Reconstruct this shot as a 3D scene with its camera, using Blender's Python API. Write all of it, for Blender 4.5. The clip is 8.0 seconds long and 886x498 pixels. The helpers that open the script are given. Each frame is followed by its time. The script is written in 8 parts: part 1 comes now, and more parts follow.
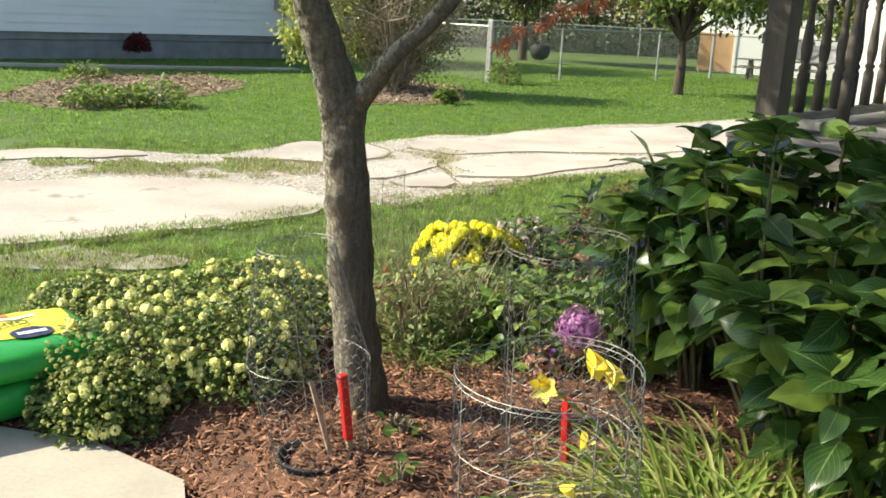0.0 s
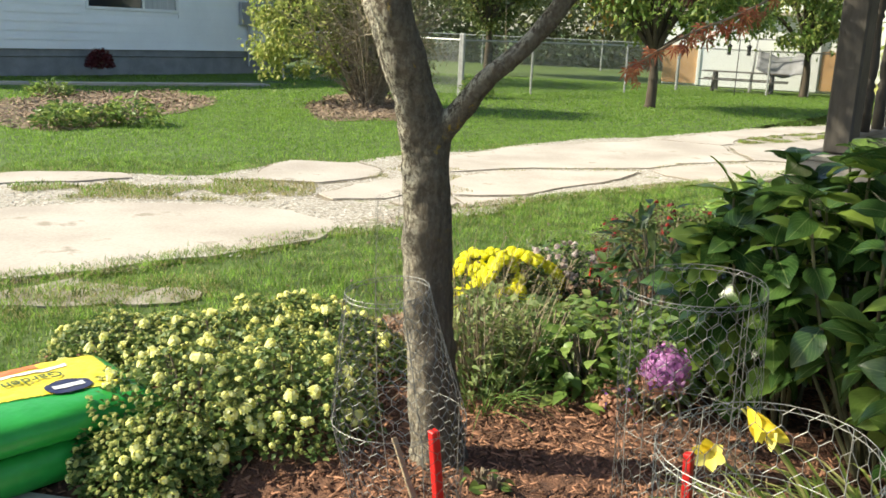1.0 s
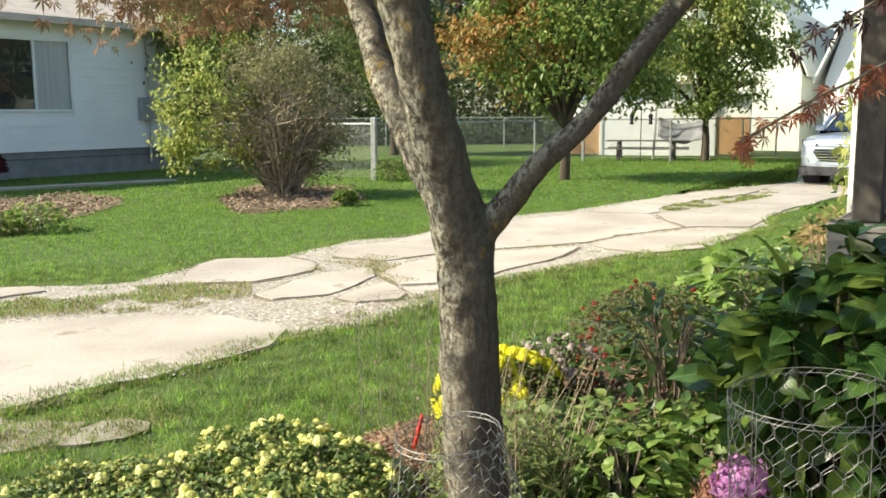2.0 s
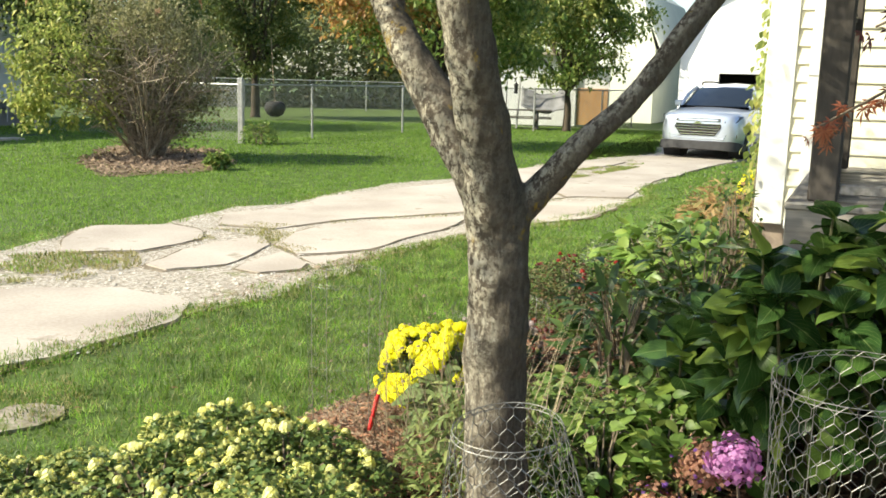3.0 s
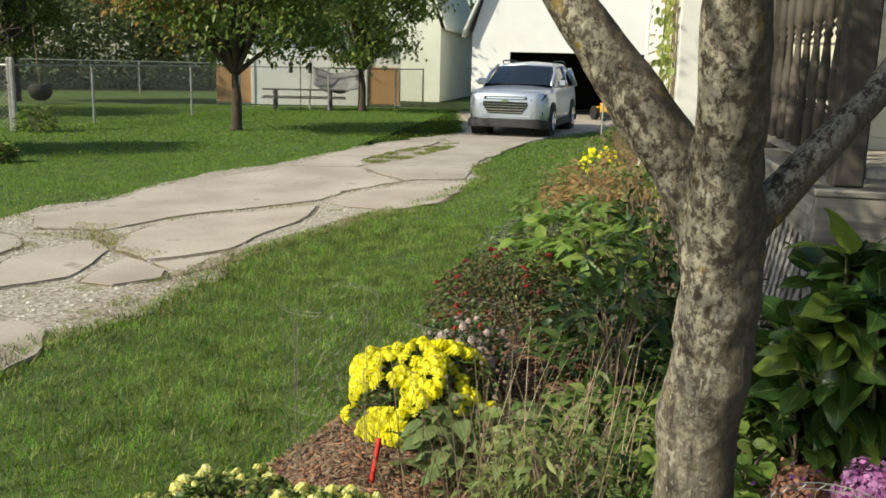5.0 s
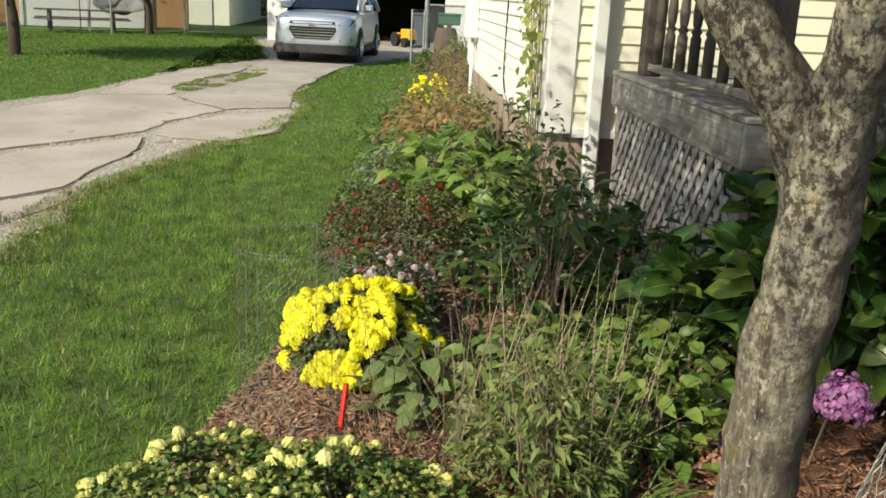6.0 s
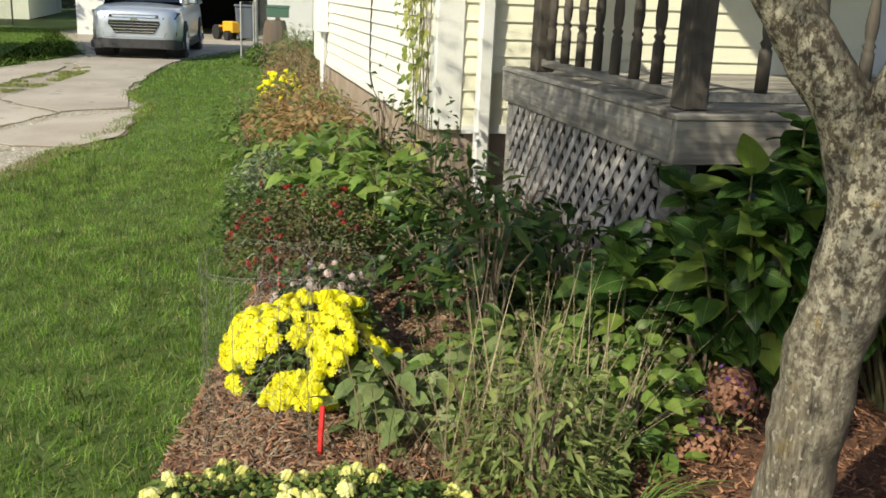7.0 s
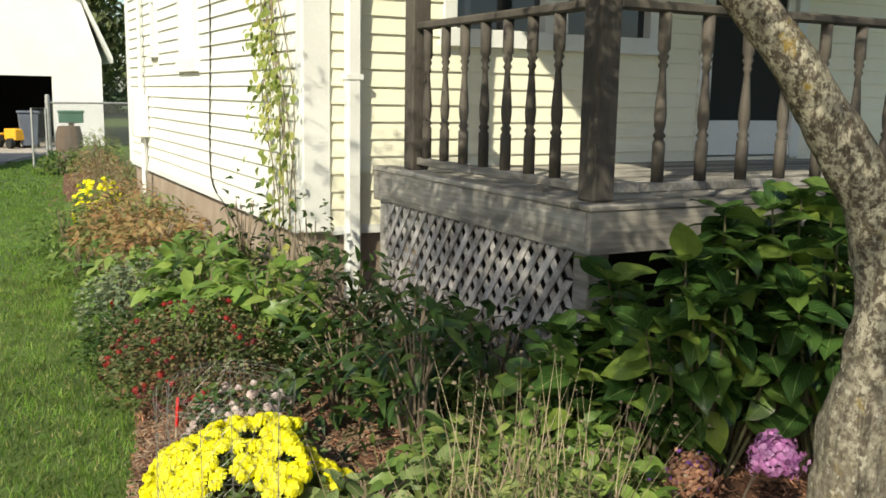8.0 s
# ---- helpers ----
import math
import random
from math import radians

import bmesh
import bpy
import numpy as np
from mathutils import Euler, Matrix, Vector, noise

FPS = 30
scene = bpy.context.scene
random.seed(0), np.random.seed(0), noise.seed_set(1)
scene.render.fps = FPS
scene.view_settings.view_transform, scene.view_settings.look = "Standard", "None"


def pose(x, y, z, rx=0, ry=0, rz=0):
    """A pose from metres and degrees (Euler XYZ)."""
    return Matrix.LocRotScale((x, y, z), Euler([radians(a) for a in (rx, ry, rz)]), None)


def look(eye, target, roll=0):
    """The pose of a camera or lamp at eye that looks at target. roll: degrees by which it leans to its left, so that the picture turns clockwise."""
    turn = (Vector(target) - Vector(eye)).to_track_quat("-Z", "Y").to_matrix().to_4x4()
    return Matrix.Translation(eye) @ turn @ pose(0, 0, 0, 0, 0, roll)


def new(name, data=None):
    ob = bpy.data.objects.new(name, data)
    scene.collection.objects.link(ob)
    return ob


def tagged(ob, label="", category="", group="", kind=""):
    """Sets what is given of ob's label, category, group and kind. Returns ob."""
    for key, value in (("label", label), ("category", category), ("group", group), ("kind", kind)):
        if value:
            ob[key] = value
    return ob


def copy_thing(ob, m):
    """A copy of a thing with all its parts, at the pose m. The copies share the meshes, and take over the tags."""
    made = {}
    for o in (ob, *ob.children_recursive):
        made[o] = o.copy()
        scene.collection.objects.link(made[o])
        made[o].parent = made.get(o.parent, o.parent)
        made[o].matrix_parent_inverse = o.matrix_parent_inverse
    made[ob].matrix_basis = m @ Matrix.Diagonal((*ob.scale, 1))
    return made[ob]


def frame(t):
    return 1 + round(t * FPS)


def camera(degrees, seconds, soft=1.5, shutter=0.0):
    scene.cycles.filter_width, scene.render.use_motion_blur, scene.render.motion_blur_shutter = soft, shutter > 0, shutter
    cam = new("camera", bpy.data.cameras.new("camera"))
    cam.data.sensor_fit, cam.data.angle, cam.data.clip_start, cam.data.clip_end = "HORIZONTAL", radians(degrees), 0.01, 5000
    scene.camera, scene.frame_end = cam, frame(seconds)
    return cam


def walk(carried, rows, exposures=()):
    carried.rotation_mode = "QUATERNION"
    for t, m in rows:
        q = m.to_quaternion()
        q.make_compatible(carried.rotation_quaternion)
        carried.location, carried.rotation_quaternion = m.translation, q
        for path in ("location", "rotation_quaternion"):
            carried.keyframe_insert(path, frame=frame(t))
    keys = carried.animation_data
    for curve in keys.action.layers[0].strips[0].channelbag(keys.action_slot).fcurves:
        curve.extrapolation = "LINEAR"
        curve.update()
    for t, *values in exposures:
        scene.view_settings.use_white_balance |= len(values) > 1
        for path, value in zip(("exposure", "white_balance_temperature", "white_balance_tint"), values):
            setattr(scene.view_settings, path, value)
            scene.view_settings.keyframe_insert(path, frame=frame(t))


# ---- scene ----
cam = camera(51.2, 8.0, 1.65)
PATH = [
    (0, (0.278, -0.073, 1.477), (0.178, 1.862, 0.981), 2.9),
    (0.5, (0.17, 0.041, 1.478), (0.095, 1.986, 1.018), 4.5),
    (1, (-0.136, 0.172, 1.478), (-0.144, 2.117, 1.012), 2.6),
    (1.5, (-0.332, 0.323, 1.448), (-0.271, 2.259, 0.948), 1.6),
    (2, (-0.477, 0.653, 1.469), (-0.286, 2.622, 1.176), -0.4),
    (2.2, (-0.526, 0.638, 1.492), (-0.3, 2.607, 1.225), 0.1),
    (3.3, (-0.996, 0.988, 1.464), (-0.434, 2.867, 1.076), 1.3),
    (3.5, (-1.059, 1.074, 1.45), (-0.492, 2.953, 1.066), 0.7),
    (4, (-1.191, 1.376, 1.458), (-0.498, 3.238, 1.232), -2.8),
    (4.5, (-1.258, 1.554, 1.445), (-0.466, 3.371, 1.174), -0.9),
    (4.7, (-1.297, 1.609, 1.463), (-0.447, 3.388, 1.127), 0.2),
    (5.8, (-1.789, 2.01, 1.432), (-0.549, 3.496, 0.93), 2.6),
    (6, (-1.814, 2.116, 1.436), (-0.502, 3.53, 0.905), 2.7),
    (6.5, (-1.849, 2.357, 1.463), (-0.418, 3.62, 0.865), 3.4),
    (7, (-2.068, 2.505, 1.459), (-0.503, 3.629, 0.924), 2.5),
    (7.5, (-2.253, 2.69, 1.449), (-0.551, 3.64, 1.002), 3.0),
    (8, (-2.222, 2.978, 1.465), (-0.405, 3.749, 1.138), 1.0),
]
EXPOSURES = [(0.0, 1.12, 7000, 8), (2.0, 1.05, 7000, 8), (3.4, 1.09, 7000, 8), (4.0, 0.48, 7000, 8), (4.5, 0.2, 7000, 8), (5.8, 0.3, 7000, 8), (6.5, 0.26, 7000, 8), (8.0, 0.42, 7000, 8)]
walk(cam, [(t, look(eye, target, roll)) for t, eye, target, roll in PATH], EXPOSURES)

# ---------------------------------------------------------------- light
SUN_AZ, SUN_EL = radians(271.0), radians(35.0)
sun_dir = Vector((math.sin(SUN_AZ) * math.cos(SUN_EL), math.cos(SUN_AZ) * math.cos(SUN_EL), math.sin(SUN_EL)))
world = bpy.data.worlds.new("sky_world")
scene.world = world
world.use_nodes = True
wn = world.node_tree.nodes
sky = wn.new("ShaderNodeTexSky")
sky.sky_type, sky.sun_disc = "NISHITA", False
sky.sun_elevation, sky.sun_rotation = SUN_EL, SUN_AZ
sky.air_density, sky.dust_density, sky.ozone_density = 1.0, 1.2, 2.2
wn["Background"].inputs["Strength"].default_value = 0.13
world.node_tree.links.new(sky.outputs[0], wn["Background"].inputs["Color"])
sun = new("sun", bpy.data.lights.new("sun", "SUN"))
sun.data.energy, sun.data.angle, sun.data.color = 4.8, radians(0.6), (0.96, 0.925, 0.775)
sun.matrix_world = look((0, 0, 30), Vector((0, 0, 30)) - sun_dir)

# ---------------------------------------------------------------- materials
def material(name, base, other=None, rough=0.8, metal=0.0, scale=6.0, fine=60.0, bump=0.15, mix=0.5, spot=None, spot_scale=3.0,
             spot_amount=0.55, island=0.0, stretch=(1, 1, 1), spec=0.4, depth=0.01, per_object=0.0, local=False):
    """A weathered surface: two scales of noise between two colours, optional patches of a third, fine relief."""
    m = bpy.data.materials.new(name)
    m.use_nodes = True
    n, l = m.node_tree.nodes, m.node_tree.links
    p = n["Principled BSDF"]
    p.inputs["Roughness"].default_value, p.inputs["Metallic"].default_value = rough, metal
    p.inputs["Specular IOR Level"].default_value = spec
    other = other or tuple(c * 0.7 for c in base)
    geo = n.new("ShaderNodeNewGeometry")
    at = n.new("ShaderNodeVectorMath")
    at.operation = "MULTIPLY"
    at.inputs[1].default_value = stretch
    l.new(n.new("ShaderNodeTexCoord").outputs["Object"] if local else geo.outputs["Position"], at.inputs[0])
    big, small = n.new("ShaderNodeTexNoise"), n.new("ShaderNodeTexNoise")
    for t, s, d in ((big, scale, 4.0), (small, fine, 5.0)):
        t.inputs["Scale"].default_value, t.inputs["Detail"].default_value = s, d
        l.new(at.outputs[0], t.inputs["Vector"])
    add = n.new("ShaderNodeMath")
    add.operation = "MULTIPLY_ADD"
    l.new(small.outputs["Fac"], add.inputs[0])
    add.inputs[1].default_value = 0.45
    l.new(big.outputs["Fac"], add.inputs[2])
    ramp = n.new("ShaderNodeValToRGB")
    ramp.color_ramp.elements[0].position, ramp.color_ramp.elements[1].position = 0.725 - 0.36 * (1.02 - mix), 0.725 + 0.36 * (1.02 - mix)
    ramp.color_ramp.elements[0].color, ramp.color_ramp.elements[1].color = (*other, 1), (*base, 1)
    l.new(add.outputs[0], ramp.inputs[0])
    colour = ramp.outputs[0]
    if spot:
        t = n.new("ShaderNodeTexNoise")
        t.inputs["Scale"].default_value, t.inputs["Detail"].default_value, t.inputs["Roughness"].default_value = spot_scale, 6.0, 0.65
        l.new(at.outputs[0], t.inputs["Vector"])
        r = n.new("ShaderNodeValToRGB")
        r.color_ramp.elements[0].position, r.color_ramp.elements[1].position = spot_amount, spot_amount + 0.07
        l.new(t.outputs["Fac"], r.inputs[0])
        x = n.new("ShaderNodeMix")
        x.data_type = "RGBA"
        l.new(r.outputs[0], x.inputs[0])
        l.new(colour, x.inputs[6])
        x.inputs[7].default_value = (*spot, 1)
        colour = x.outputs[2]
    if island or per_object:
        hsv = n.new("ShaderNodeHueSaturation")
        rng = n.new("ShaderNodeMapRange")
        amount = island or per_object
        rng.inputs[3].default_value, rng.inputs[4].default_value = 1 - amount, 1 + amount
        if island:
            l.new(geo.outputs["Random Per Island"], rng.inputs[0])
        else:
            info = n.new("ShaderNodeObjectInfo")
            l.new(info.outputs["Random"], rng.inputs[0])
        l.new(rng.outputs[0], hsv.inputs["Value"])
        l.new(colour, hsv.inputs["Color"])
        colour = hsv.outputs[0]
    l.new(colour, p.inputs["Base Color"])
    if bump:
        b = n.new("ShaderNodeBump")
        b.inputs["Strength"].default_value, b.inputs["Distance"].default_value = bump, depth
        l.new(add.outputs[0], b.inputs["Height"])
        l.new(b.outputs[0], p.inputs["Normal"])
    return m


def foliage(name, a, b, c=None, through_light=0.35, rough=0.45, veins=0.0, spec=0.35, gain=1.55, patchy=0.0):
    """Leaves: each leaf its own shade between a, b and c, some light passing through, paler midrib where there is a leaf map."""
    m = bpy.data.materials.new(name)
    m.use_nodes = True
    n, l = m.node_tree.nodes, m.node_tree.links
    p, out = n["Principled BSDF"], n["Material Output"]
    p.inputs["Roughness"].default_value, p.inputs["Specular IOR Level"].default_value = rough, spec
    geo = n.new("ShaderNodeNewGeometry")
    a, b, c = [tuple(min(0.88, v * gain) for v in k) if k else None for k in (a, b, c)]
    ramp = n.new("ShaderNodeValToRGB")
    ramp.color_ramp.elements[0].color, ramp.color_ramp.elements[1].color = (*a, 1), (*(c or b), 1)
    if c:
        e = ramp.color_ramp.elements.new(0.6)
        e.color = (*b, 1)
    info = n.new("ShaderNodeObjectInfo")
    both_r = n.new("ShaderNodeMath")
    l.new(geo.outputs["Random Per Island"], both_r.inputs[0])
    l.new(info.outputs["Random"], both_r.inputs[1])
    wrap = n.new("ShaderNodeMath")
    wrap.operation = "FRACT"
    l.new(both_r.outputs[0], wrap.inputs[0])
    l.new(wrap.outputs[0], ramp.inputs[0])
    colour = ramp.outputs[0]
    noise_t = n.new("ShaderNodeTexNoise")
    noise_t.inputs["Scale"].default_value = 25.0
    l.new(geo.outputs["Position"], noise_t.inputs["Vector"])
    hsv = n.new("ShaderNodeHueSaturation")
    rng = n.new("ShaderNodeMapRange")
    rng.inputs[3].default_value, rng.inputs[4].default_value = 0.7, 1.3
    l.new(noise_t.outputs["Fac"], rng.inputs[0])
    l.new(rng.outputs[0], hsv.inputs["Value"])
    l.new(colour, hsv.inputs["Color"])
    colour = hsv.outputs[0]
    if patchy:
        wide, shade, value = n.new("ShaderNodeTexNoise"), n.new("ShaderNodeMapRange"), n.new("ShaderNodeHueSaturation")
        wide.inputs["Scale"].default_value, wide.inputs["Detail"].default_value = 5.5, 8.0
        l.new(geo.outputs["Position"], wide.inputs["Vector"])
        shade.inputs[1].default_value, shade.inputs[2].default_value = 0.3, 0.7
        shade.inputs[3].default_value, shade.inputs[4].default_value = 1 - patchy, 1 + patchy
        l.new(wide.outputs["Fac"], shade.inputs[0])
        l.new(shade.outputs[0], value.inputs["Value"])
        l.new(colour, value.inputs["Color"])
        colour = value.outputs[0]
    if veins:
        uv = n.new("ShaderNodeUVMap")
        sep = n.new("ShaderNodeSeparateXYZ")
        l.new(uv.outputs[0], sep.inputs[0])
        side = n.new("ShaderNodeMath")
        side.operation = "ABSOLUTE"
        l.new(sep.outputs[0], side.inputs[0])
        rib = n.new("ShaderNodeMath")
        rib.operation = "LESS_THAN"
        l.new(side.outputs[0], rib.inputs[0])
        rib.inputs[1].default_value = 0.045
        slant = n.new("ShaderNodeMath")
        slant.operation = "MULTIPLY_ADD"
        l.new(side.outputs[0], slant.inputs[0])
        slant.inputs[1].default_value = -0.55
        l.new(sep.outputs[1], slant.inputs[2])
        wave = n.new("ShaderNodeMath")
        wave.operation = "PINGPONG"
        l.new(slant.outputs[0], wave.inputs[0])
        wave.inputs[1].default_value = 0.07
        vein = n.new("ShaderNodeMath")
        vein.operation = "LESS_THAN"
        l.new(wave.outputs[0], vein.inputs[0])
        vein.inputs[1].default_value = 0.008
        both = n.new("ShaderNodeMath")
        both.operation = "MULTIPLY_ADD"
        l.new(vein.outputs[0], both.inputs[0])
        both.inputs[1].default_value = 0.5
        l.new(rib.outputs[0], both.inputs[2])
        amount = n.new("ShaderNodeMath")
        amount.operation = "MULTIPLY"
        amount.use_clamp = True
        l.new(both.outputs[0], amount.inputs[0])
        amount.inputs[1].default_value = veins
        x = n.new("ShaderNodeMix")
        x.data_type = "RGBA"
        l.new(amount.outputs[0], x.inputs[0])
        l.new(colour, x.inputs[6])
        x.inputs[7].default_value = (0.28, 0.36, 0.13, 1)
        colour = x.outputs[2]
        bmp = n.new("ShaderNodeBump")
        bmp.inputs["Strength"].default_value, bmp.inputs["Distance"].default_value = 0.5, 0.004
        l.new(wave.outputs[0], bmp.inputs["Height"])
        l.new(bmp.outputs[0], p.inputs["Normal"])
    l.new(colour, p.inputs["Base Color"])
    if through_light:
        tr = n.new("ShaderNodeBsdfTranslucent")
        l.new(colour, tr.inputs["Color"])
        mx = n.new("ShaderNodeMixShader")
        mx.inputs[0].default_value = through_light
        l.new(p.outputs[0], mx.inputs[1])
        l.new(tr.outputs[0], mx.inputs[2])
        l.new(mx.outputs[0], out.inputs["Surface"])
    return m


def plain(name, colour, rough=0.5, metal=0.0, spec=0.5, coat=0.0):
    m = bpy.data.materials.new(name)
    m.use_nodes = True
    p = m.node_tree.nodes["Principled BSDF"]
    p.inputs["Base Color"].default_value, p.inputs["Roughness"].default_value = (*colour, 1), rough
    p.inputs["Metallic"].default_value, p.inputs["Specular IOR Level"].default_value = metal, spec
    p.inputs["Coat Weight"].default_value = coat
    return m


def clear_glass(name, colour=(0.02, 0.025, 0.03), rough=0.03):
    """Window glass with the dark of the room behind it."""
    m = plain(name, colour, rough, 0.0, 0.8)
    m.node_tree.nodes["Principled BSDF"].inputs["IOR"].default_value = 1.5
    return m


M_LAWN = material("lawn_soil", (0.085, 0.135, 0.027), (0.052, 0.083, 0.02), 0.95, scale=1.2, fine=30, bump=0.5, spot=(0.12, 0.105, 0.04), spot_scale=1.3, spot_amount=0.66)
M_GRASS = foliage("grass_blades", (0.07, 0.14, 0.021), (0.118, 0.205, 0.03), (0.2, 0.23, 0.072), 0.55, 0.45, patchy=0.75, gain=1.46)
M_GRASS_FAR = foliage("far_grass_blades", (0.085, 0.16, 0.024), (0.11, 0.19, 0.029), (0.15, 0.215, 0.045), 0.55, 0.5, patchy=0.35, gain=1.6)
M_GRASS_DRY = foliage("dry_grass", (0.2, 0.165, 0.075), (0.15, 0.165, 0.05), (0.3, 0.25, 0.13), 0.3, 0.7)
M_SLAB = material("old_concrete", (0.47, 0.42, 0.365), (0.33, 0.285, 0.24), 0.9, scale=1.1, fine=45, bump=0.25, spot=(0.27, 0.235, 0.185), spot_scale=2.2, spot_amount=0.6, per_object=0.07)
M_CRACK = material("crack_soil", (0.24, 0.195, 0.14), (0.12, 0.098, 0.066), 0.95, scale=8, fine=70, bump=0.5, spot=(0.05, 0.065, 0.02), spot_scale=4.0, spot_amount=0.56)
M_MOSSY = material("mossy_concrete", (0.36, 0.32, 0.265), (0.2, 0.17, 0.125), 0.95, scale=5, fine=60, bump=0.5, spot=(0.13, 0.14, 0.05), spot_scale=4.0, spot_amount=0.52)
M_WALK = material("walk_concrete", (0.44, 0.395, 0.33), (0.33, 0.295, 0.24), 0.9, scale=2.5, fine=60, bump=0.2)
M_GRAVEL = material("gravel", (0.46, 0.42, 0.36), (0.24, 0.205, 0.16), 0.95, scale=30, fine=120, bump=0.8, mix=0.7, spot=(0.16, 0.17, 0.06), spot_scale=1.7, spot_amount=0.6)
M_STONE = material("gravel_stone", (0.58, 0.54, 0.48), (0.3, 0.27, 0.23), 0.9, scale=20, fine=90, bump=0.3, island=0.3)
M_MULCH = material("mulch", (0.17, 0.08, 0.046), (0.08, 0.04, 0.026), 0.95, scale=14, fine=130, bump=0.9, mix=0.6, depth=0.02)
M_CHIP = material("bark_chip", (0.3, 0.148, 0.085), (0.13, 0.064, 0.039), 0.9, scale=30, fine=160, bump=0.3, island=0.75)
M_LEAFMOULD = material("dead_leaves", (0.3, 0.215, 0.145), (0.17, 0.12, 0.08), 0.9, scale=8, fine=60, bump=0.6, island=0.35)


def lichened_bark(name):
    """Brown fibrous bark under a broken crust of pale grey lichen, with dark bare blotches and a few ochre patches; its
    sunward side is painted paler.
    """
    m = bpy.data.materials.new(name)
    m.use_nodes = True
    n, l = m.node_tree.nodes, m.node_tree.links
    p = n["Principled BSDF"]
    p.inputs["Roughness"].default_value, p.inputs["Specular IOR Level"].default_value = 0.92, 0.2
    geo = n.new("ShaderNodeNewGeometry")
    def field(scale, detail, rough, lo, hi, stretch=(1, 1, 1), shift=0.0):
        at, t, r = n.new("ShaderNodeVectorMath"), n.new("ShaderNodeTexNoise"), n.new("ShaderNodeMapRange")
        at.operation = "MULTIPLY_ADD"
        at.inputs[1].default_value, at.inputs[2].default_value = stretch, (shift, shift * 1.7, shift * 0.6)
        l.new(geo.outputs["Position"], at.inputs[0])
        l.new(at.outputs[0], t.inputs["Vector"])
        t.inputs["Scale"].default_value, t.inputs["Detail"].default_value, t.inputs["Roughness"].default_value = scale, detail, rough
        r.inputs[1].default_value, r.inputs[2].default_value = lo, hi
        l.new(t.outputs["Fac"], r.inputs[0])
        return r.outputs[0], t.outputs["Fac"]
    def times(a, b):
        x = n.new("ShaderNodeMath")
        x.operation = "MULTIPLY"
        l.new(a, x.inputs[0])
        l.new(b, x.inputs[1])
        return x.outputs[0]
    def over(under, colour, fac):
        x = n.new("ShaderNodeMix")
        x.data_type = "RGBA"
        l.new(fac, x.inputs[0])
        for slot, c in ((6, under), (7, colour)):
            if isinstance(c, tuple):
                x.inputs[slot].default_value = (*c, 1)
            else:
                l.new(c, x.inputs[slot])
        return x.outputs[2]
    fibre, fibre_raw = field(60, 6, 0.6, 0.32, 0.68, (1, 1, 0.16))
    crust, crust_raw = field(60, 8, 0.75, 0.455, 0.545, (1, 1, 0.85), 3.1)
    zone, _ = field(5.5, 6, 0.6, 0.26, 0.42, (1, 1, 0.8), 9.0)
    grain, grain_raw = field(95, 6, 0.75, 0.34, 0.66, (1, 1, 0.7))
    blotch, _ = field(7, 10, 0.78, 0.5, 0.68, (1, 1, 0.6), 5.3)
    speck, _ = field(85, 3, 0.5, 0.6, 0.66, (1, 1, 0.6), 11.0)
    ridge, _ = field(34, 7, 0.65, 0.5, 0.6, (1, 1, 0.1), 6.4)
    fine, _ = field(150, 4, 0.6, 0.36, 0.64, (1, 1, 0.14), 2.2)
    gold, _ = field(10, 7, 0.7, 0.6, 0.66, (1, 1, 0.7), 7.7)
    place, high = n.new("ShaderNodeSeparateXYZ"), n.new("ShaderNodeMapRange")
    l.new(geo.outputs["Position"], place.inputs[0])
    high.inputs[1].default_value, high.inputs[2].default_value, high.inputs[3].default_value = 0.6, 1.1, 0.3
    l.new(place.outputs[2], high.inputs[0])
    c = over((0.07, 0.057, 0.043), (0.135, 0.11, 0.083), fibre)
    pale = over((0.33, 0.3, 0.23), (0.62, 0.58, 0.46), grain)
    # lichen and paler fibres mostly on the sunward side: sunlit brightness painted in
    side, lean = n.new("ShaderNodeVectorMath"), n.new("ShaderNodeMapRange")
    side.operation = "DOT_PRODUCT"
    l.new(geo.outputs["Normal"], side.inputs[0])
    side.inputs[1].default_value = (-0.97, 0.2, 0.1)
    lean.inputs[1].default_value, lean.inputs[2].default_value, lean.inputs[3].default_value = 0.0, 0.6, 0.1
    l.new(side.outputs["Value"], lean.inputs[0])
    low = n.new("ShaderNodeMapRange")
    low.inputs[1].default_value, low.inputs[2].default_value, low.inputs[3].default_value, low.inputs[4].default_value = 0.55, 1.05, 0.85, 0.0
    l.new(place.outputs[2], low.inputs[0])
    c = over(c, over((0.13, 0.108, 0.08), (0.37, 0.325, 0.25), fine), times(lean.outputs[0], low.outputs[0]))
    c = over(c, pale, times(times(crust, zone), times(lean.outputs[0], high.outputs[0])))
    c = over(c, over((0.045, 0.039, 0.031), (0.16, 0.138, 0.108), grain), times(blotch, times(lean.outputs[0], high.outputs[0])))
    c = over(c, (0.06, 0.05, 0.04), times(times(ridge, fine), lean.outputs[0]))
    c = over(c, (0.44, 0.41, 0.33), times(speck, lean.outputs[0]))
    c = over(c, (0.3, 0.2, 0.03), times(gold, high.outputs[0]))
    l.new(c, p.inputs["Base Color"])
    h, hh = n.new("ShaderNodeMath"), n.new("ShaderNodeMath")
    l.new(fibre_raw, h.inputs[0])
    l.new(crust_raw, h.inputs[1])
    hh.operation = "MULTIPLY_ADD"
    l.new(grain_raw, hh.inputs[0])
    hh.inputs[1].default_value = 0.5
    l.new(h.outputs[0], hh.inputs[2])
    b = n.new("ShaderNodeBump")
    b.inputs["Strength"].default_value, b.inputs["Distance"].default_value = 0.8, 0.02
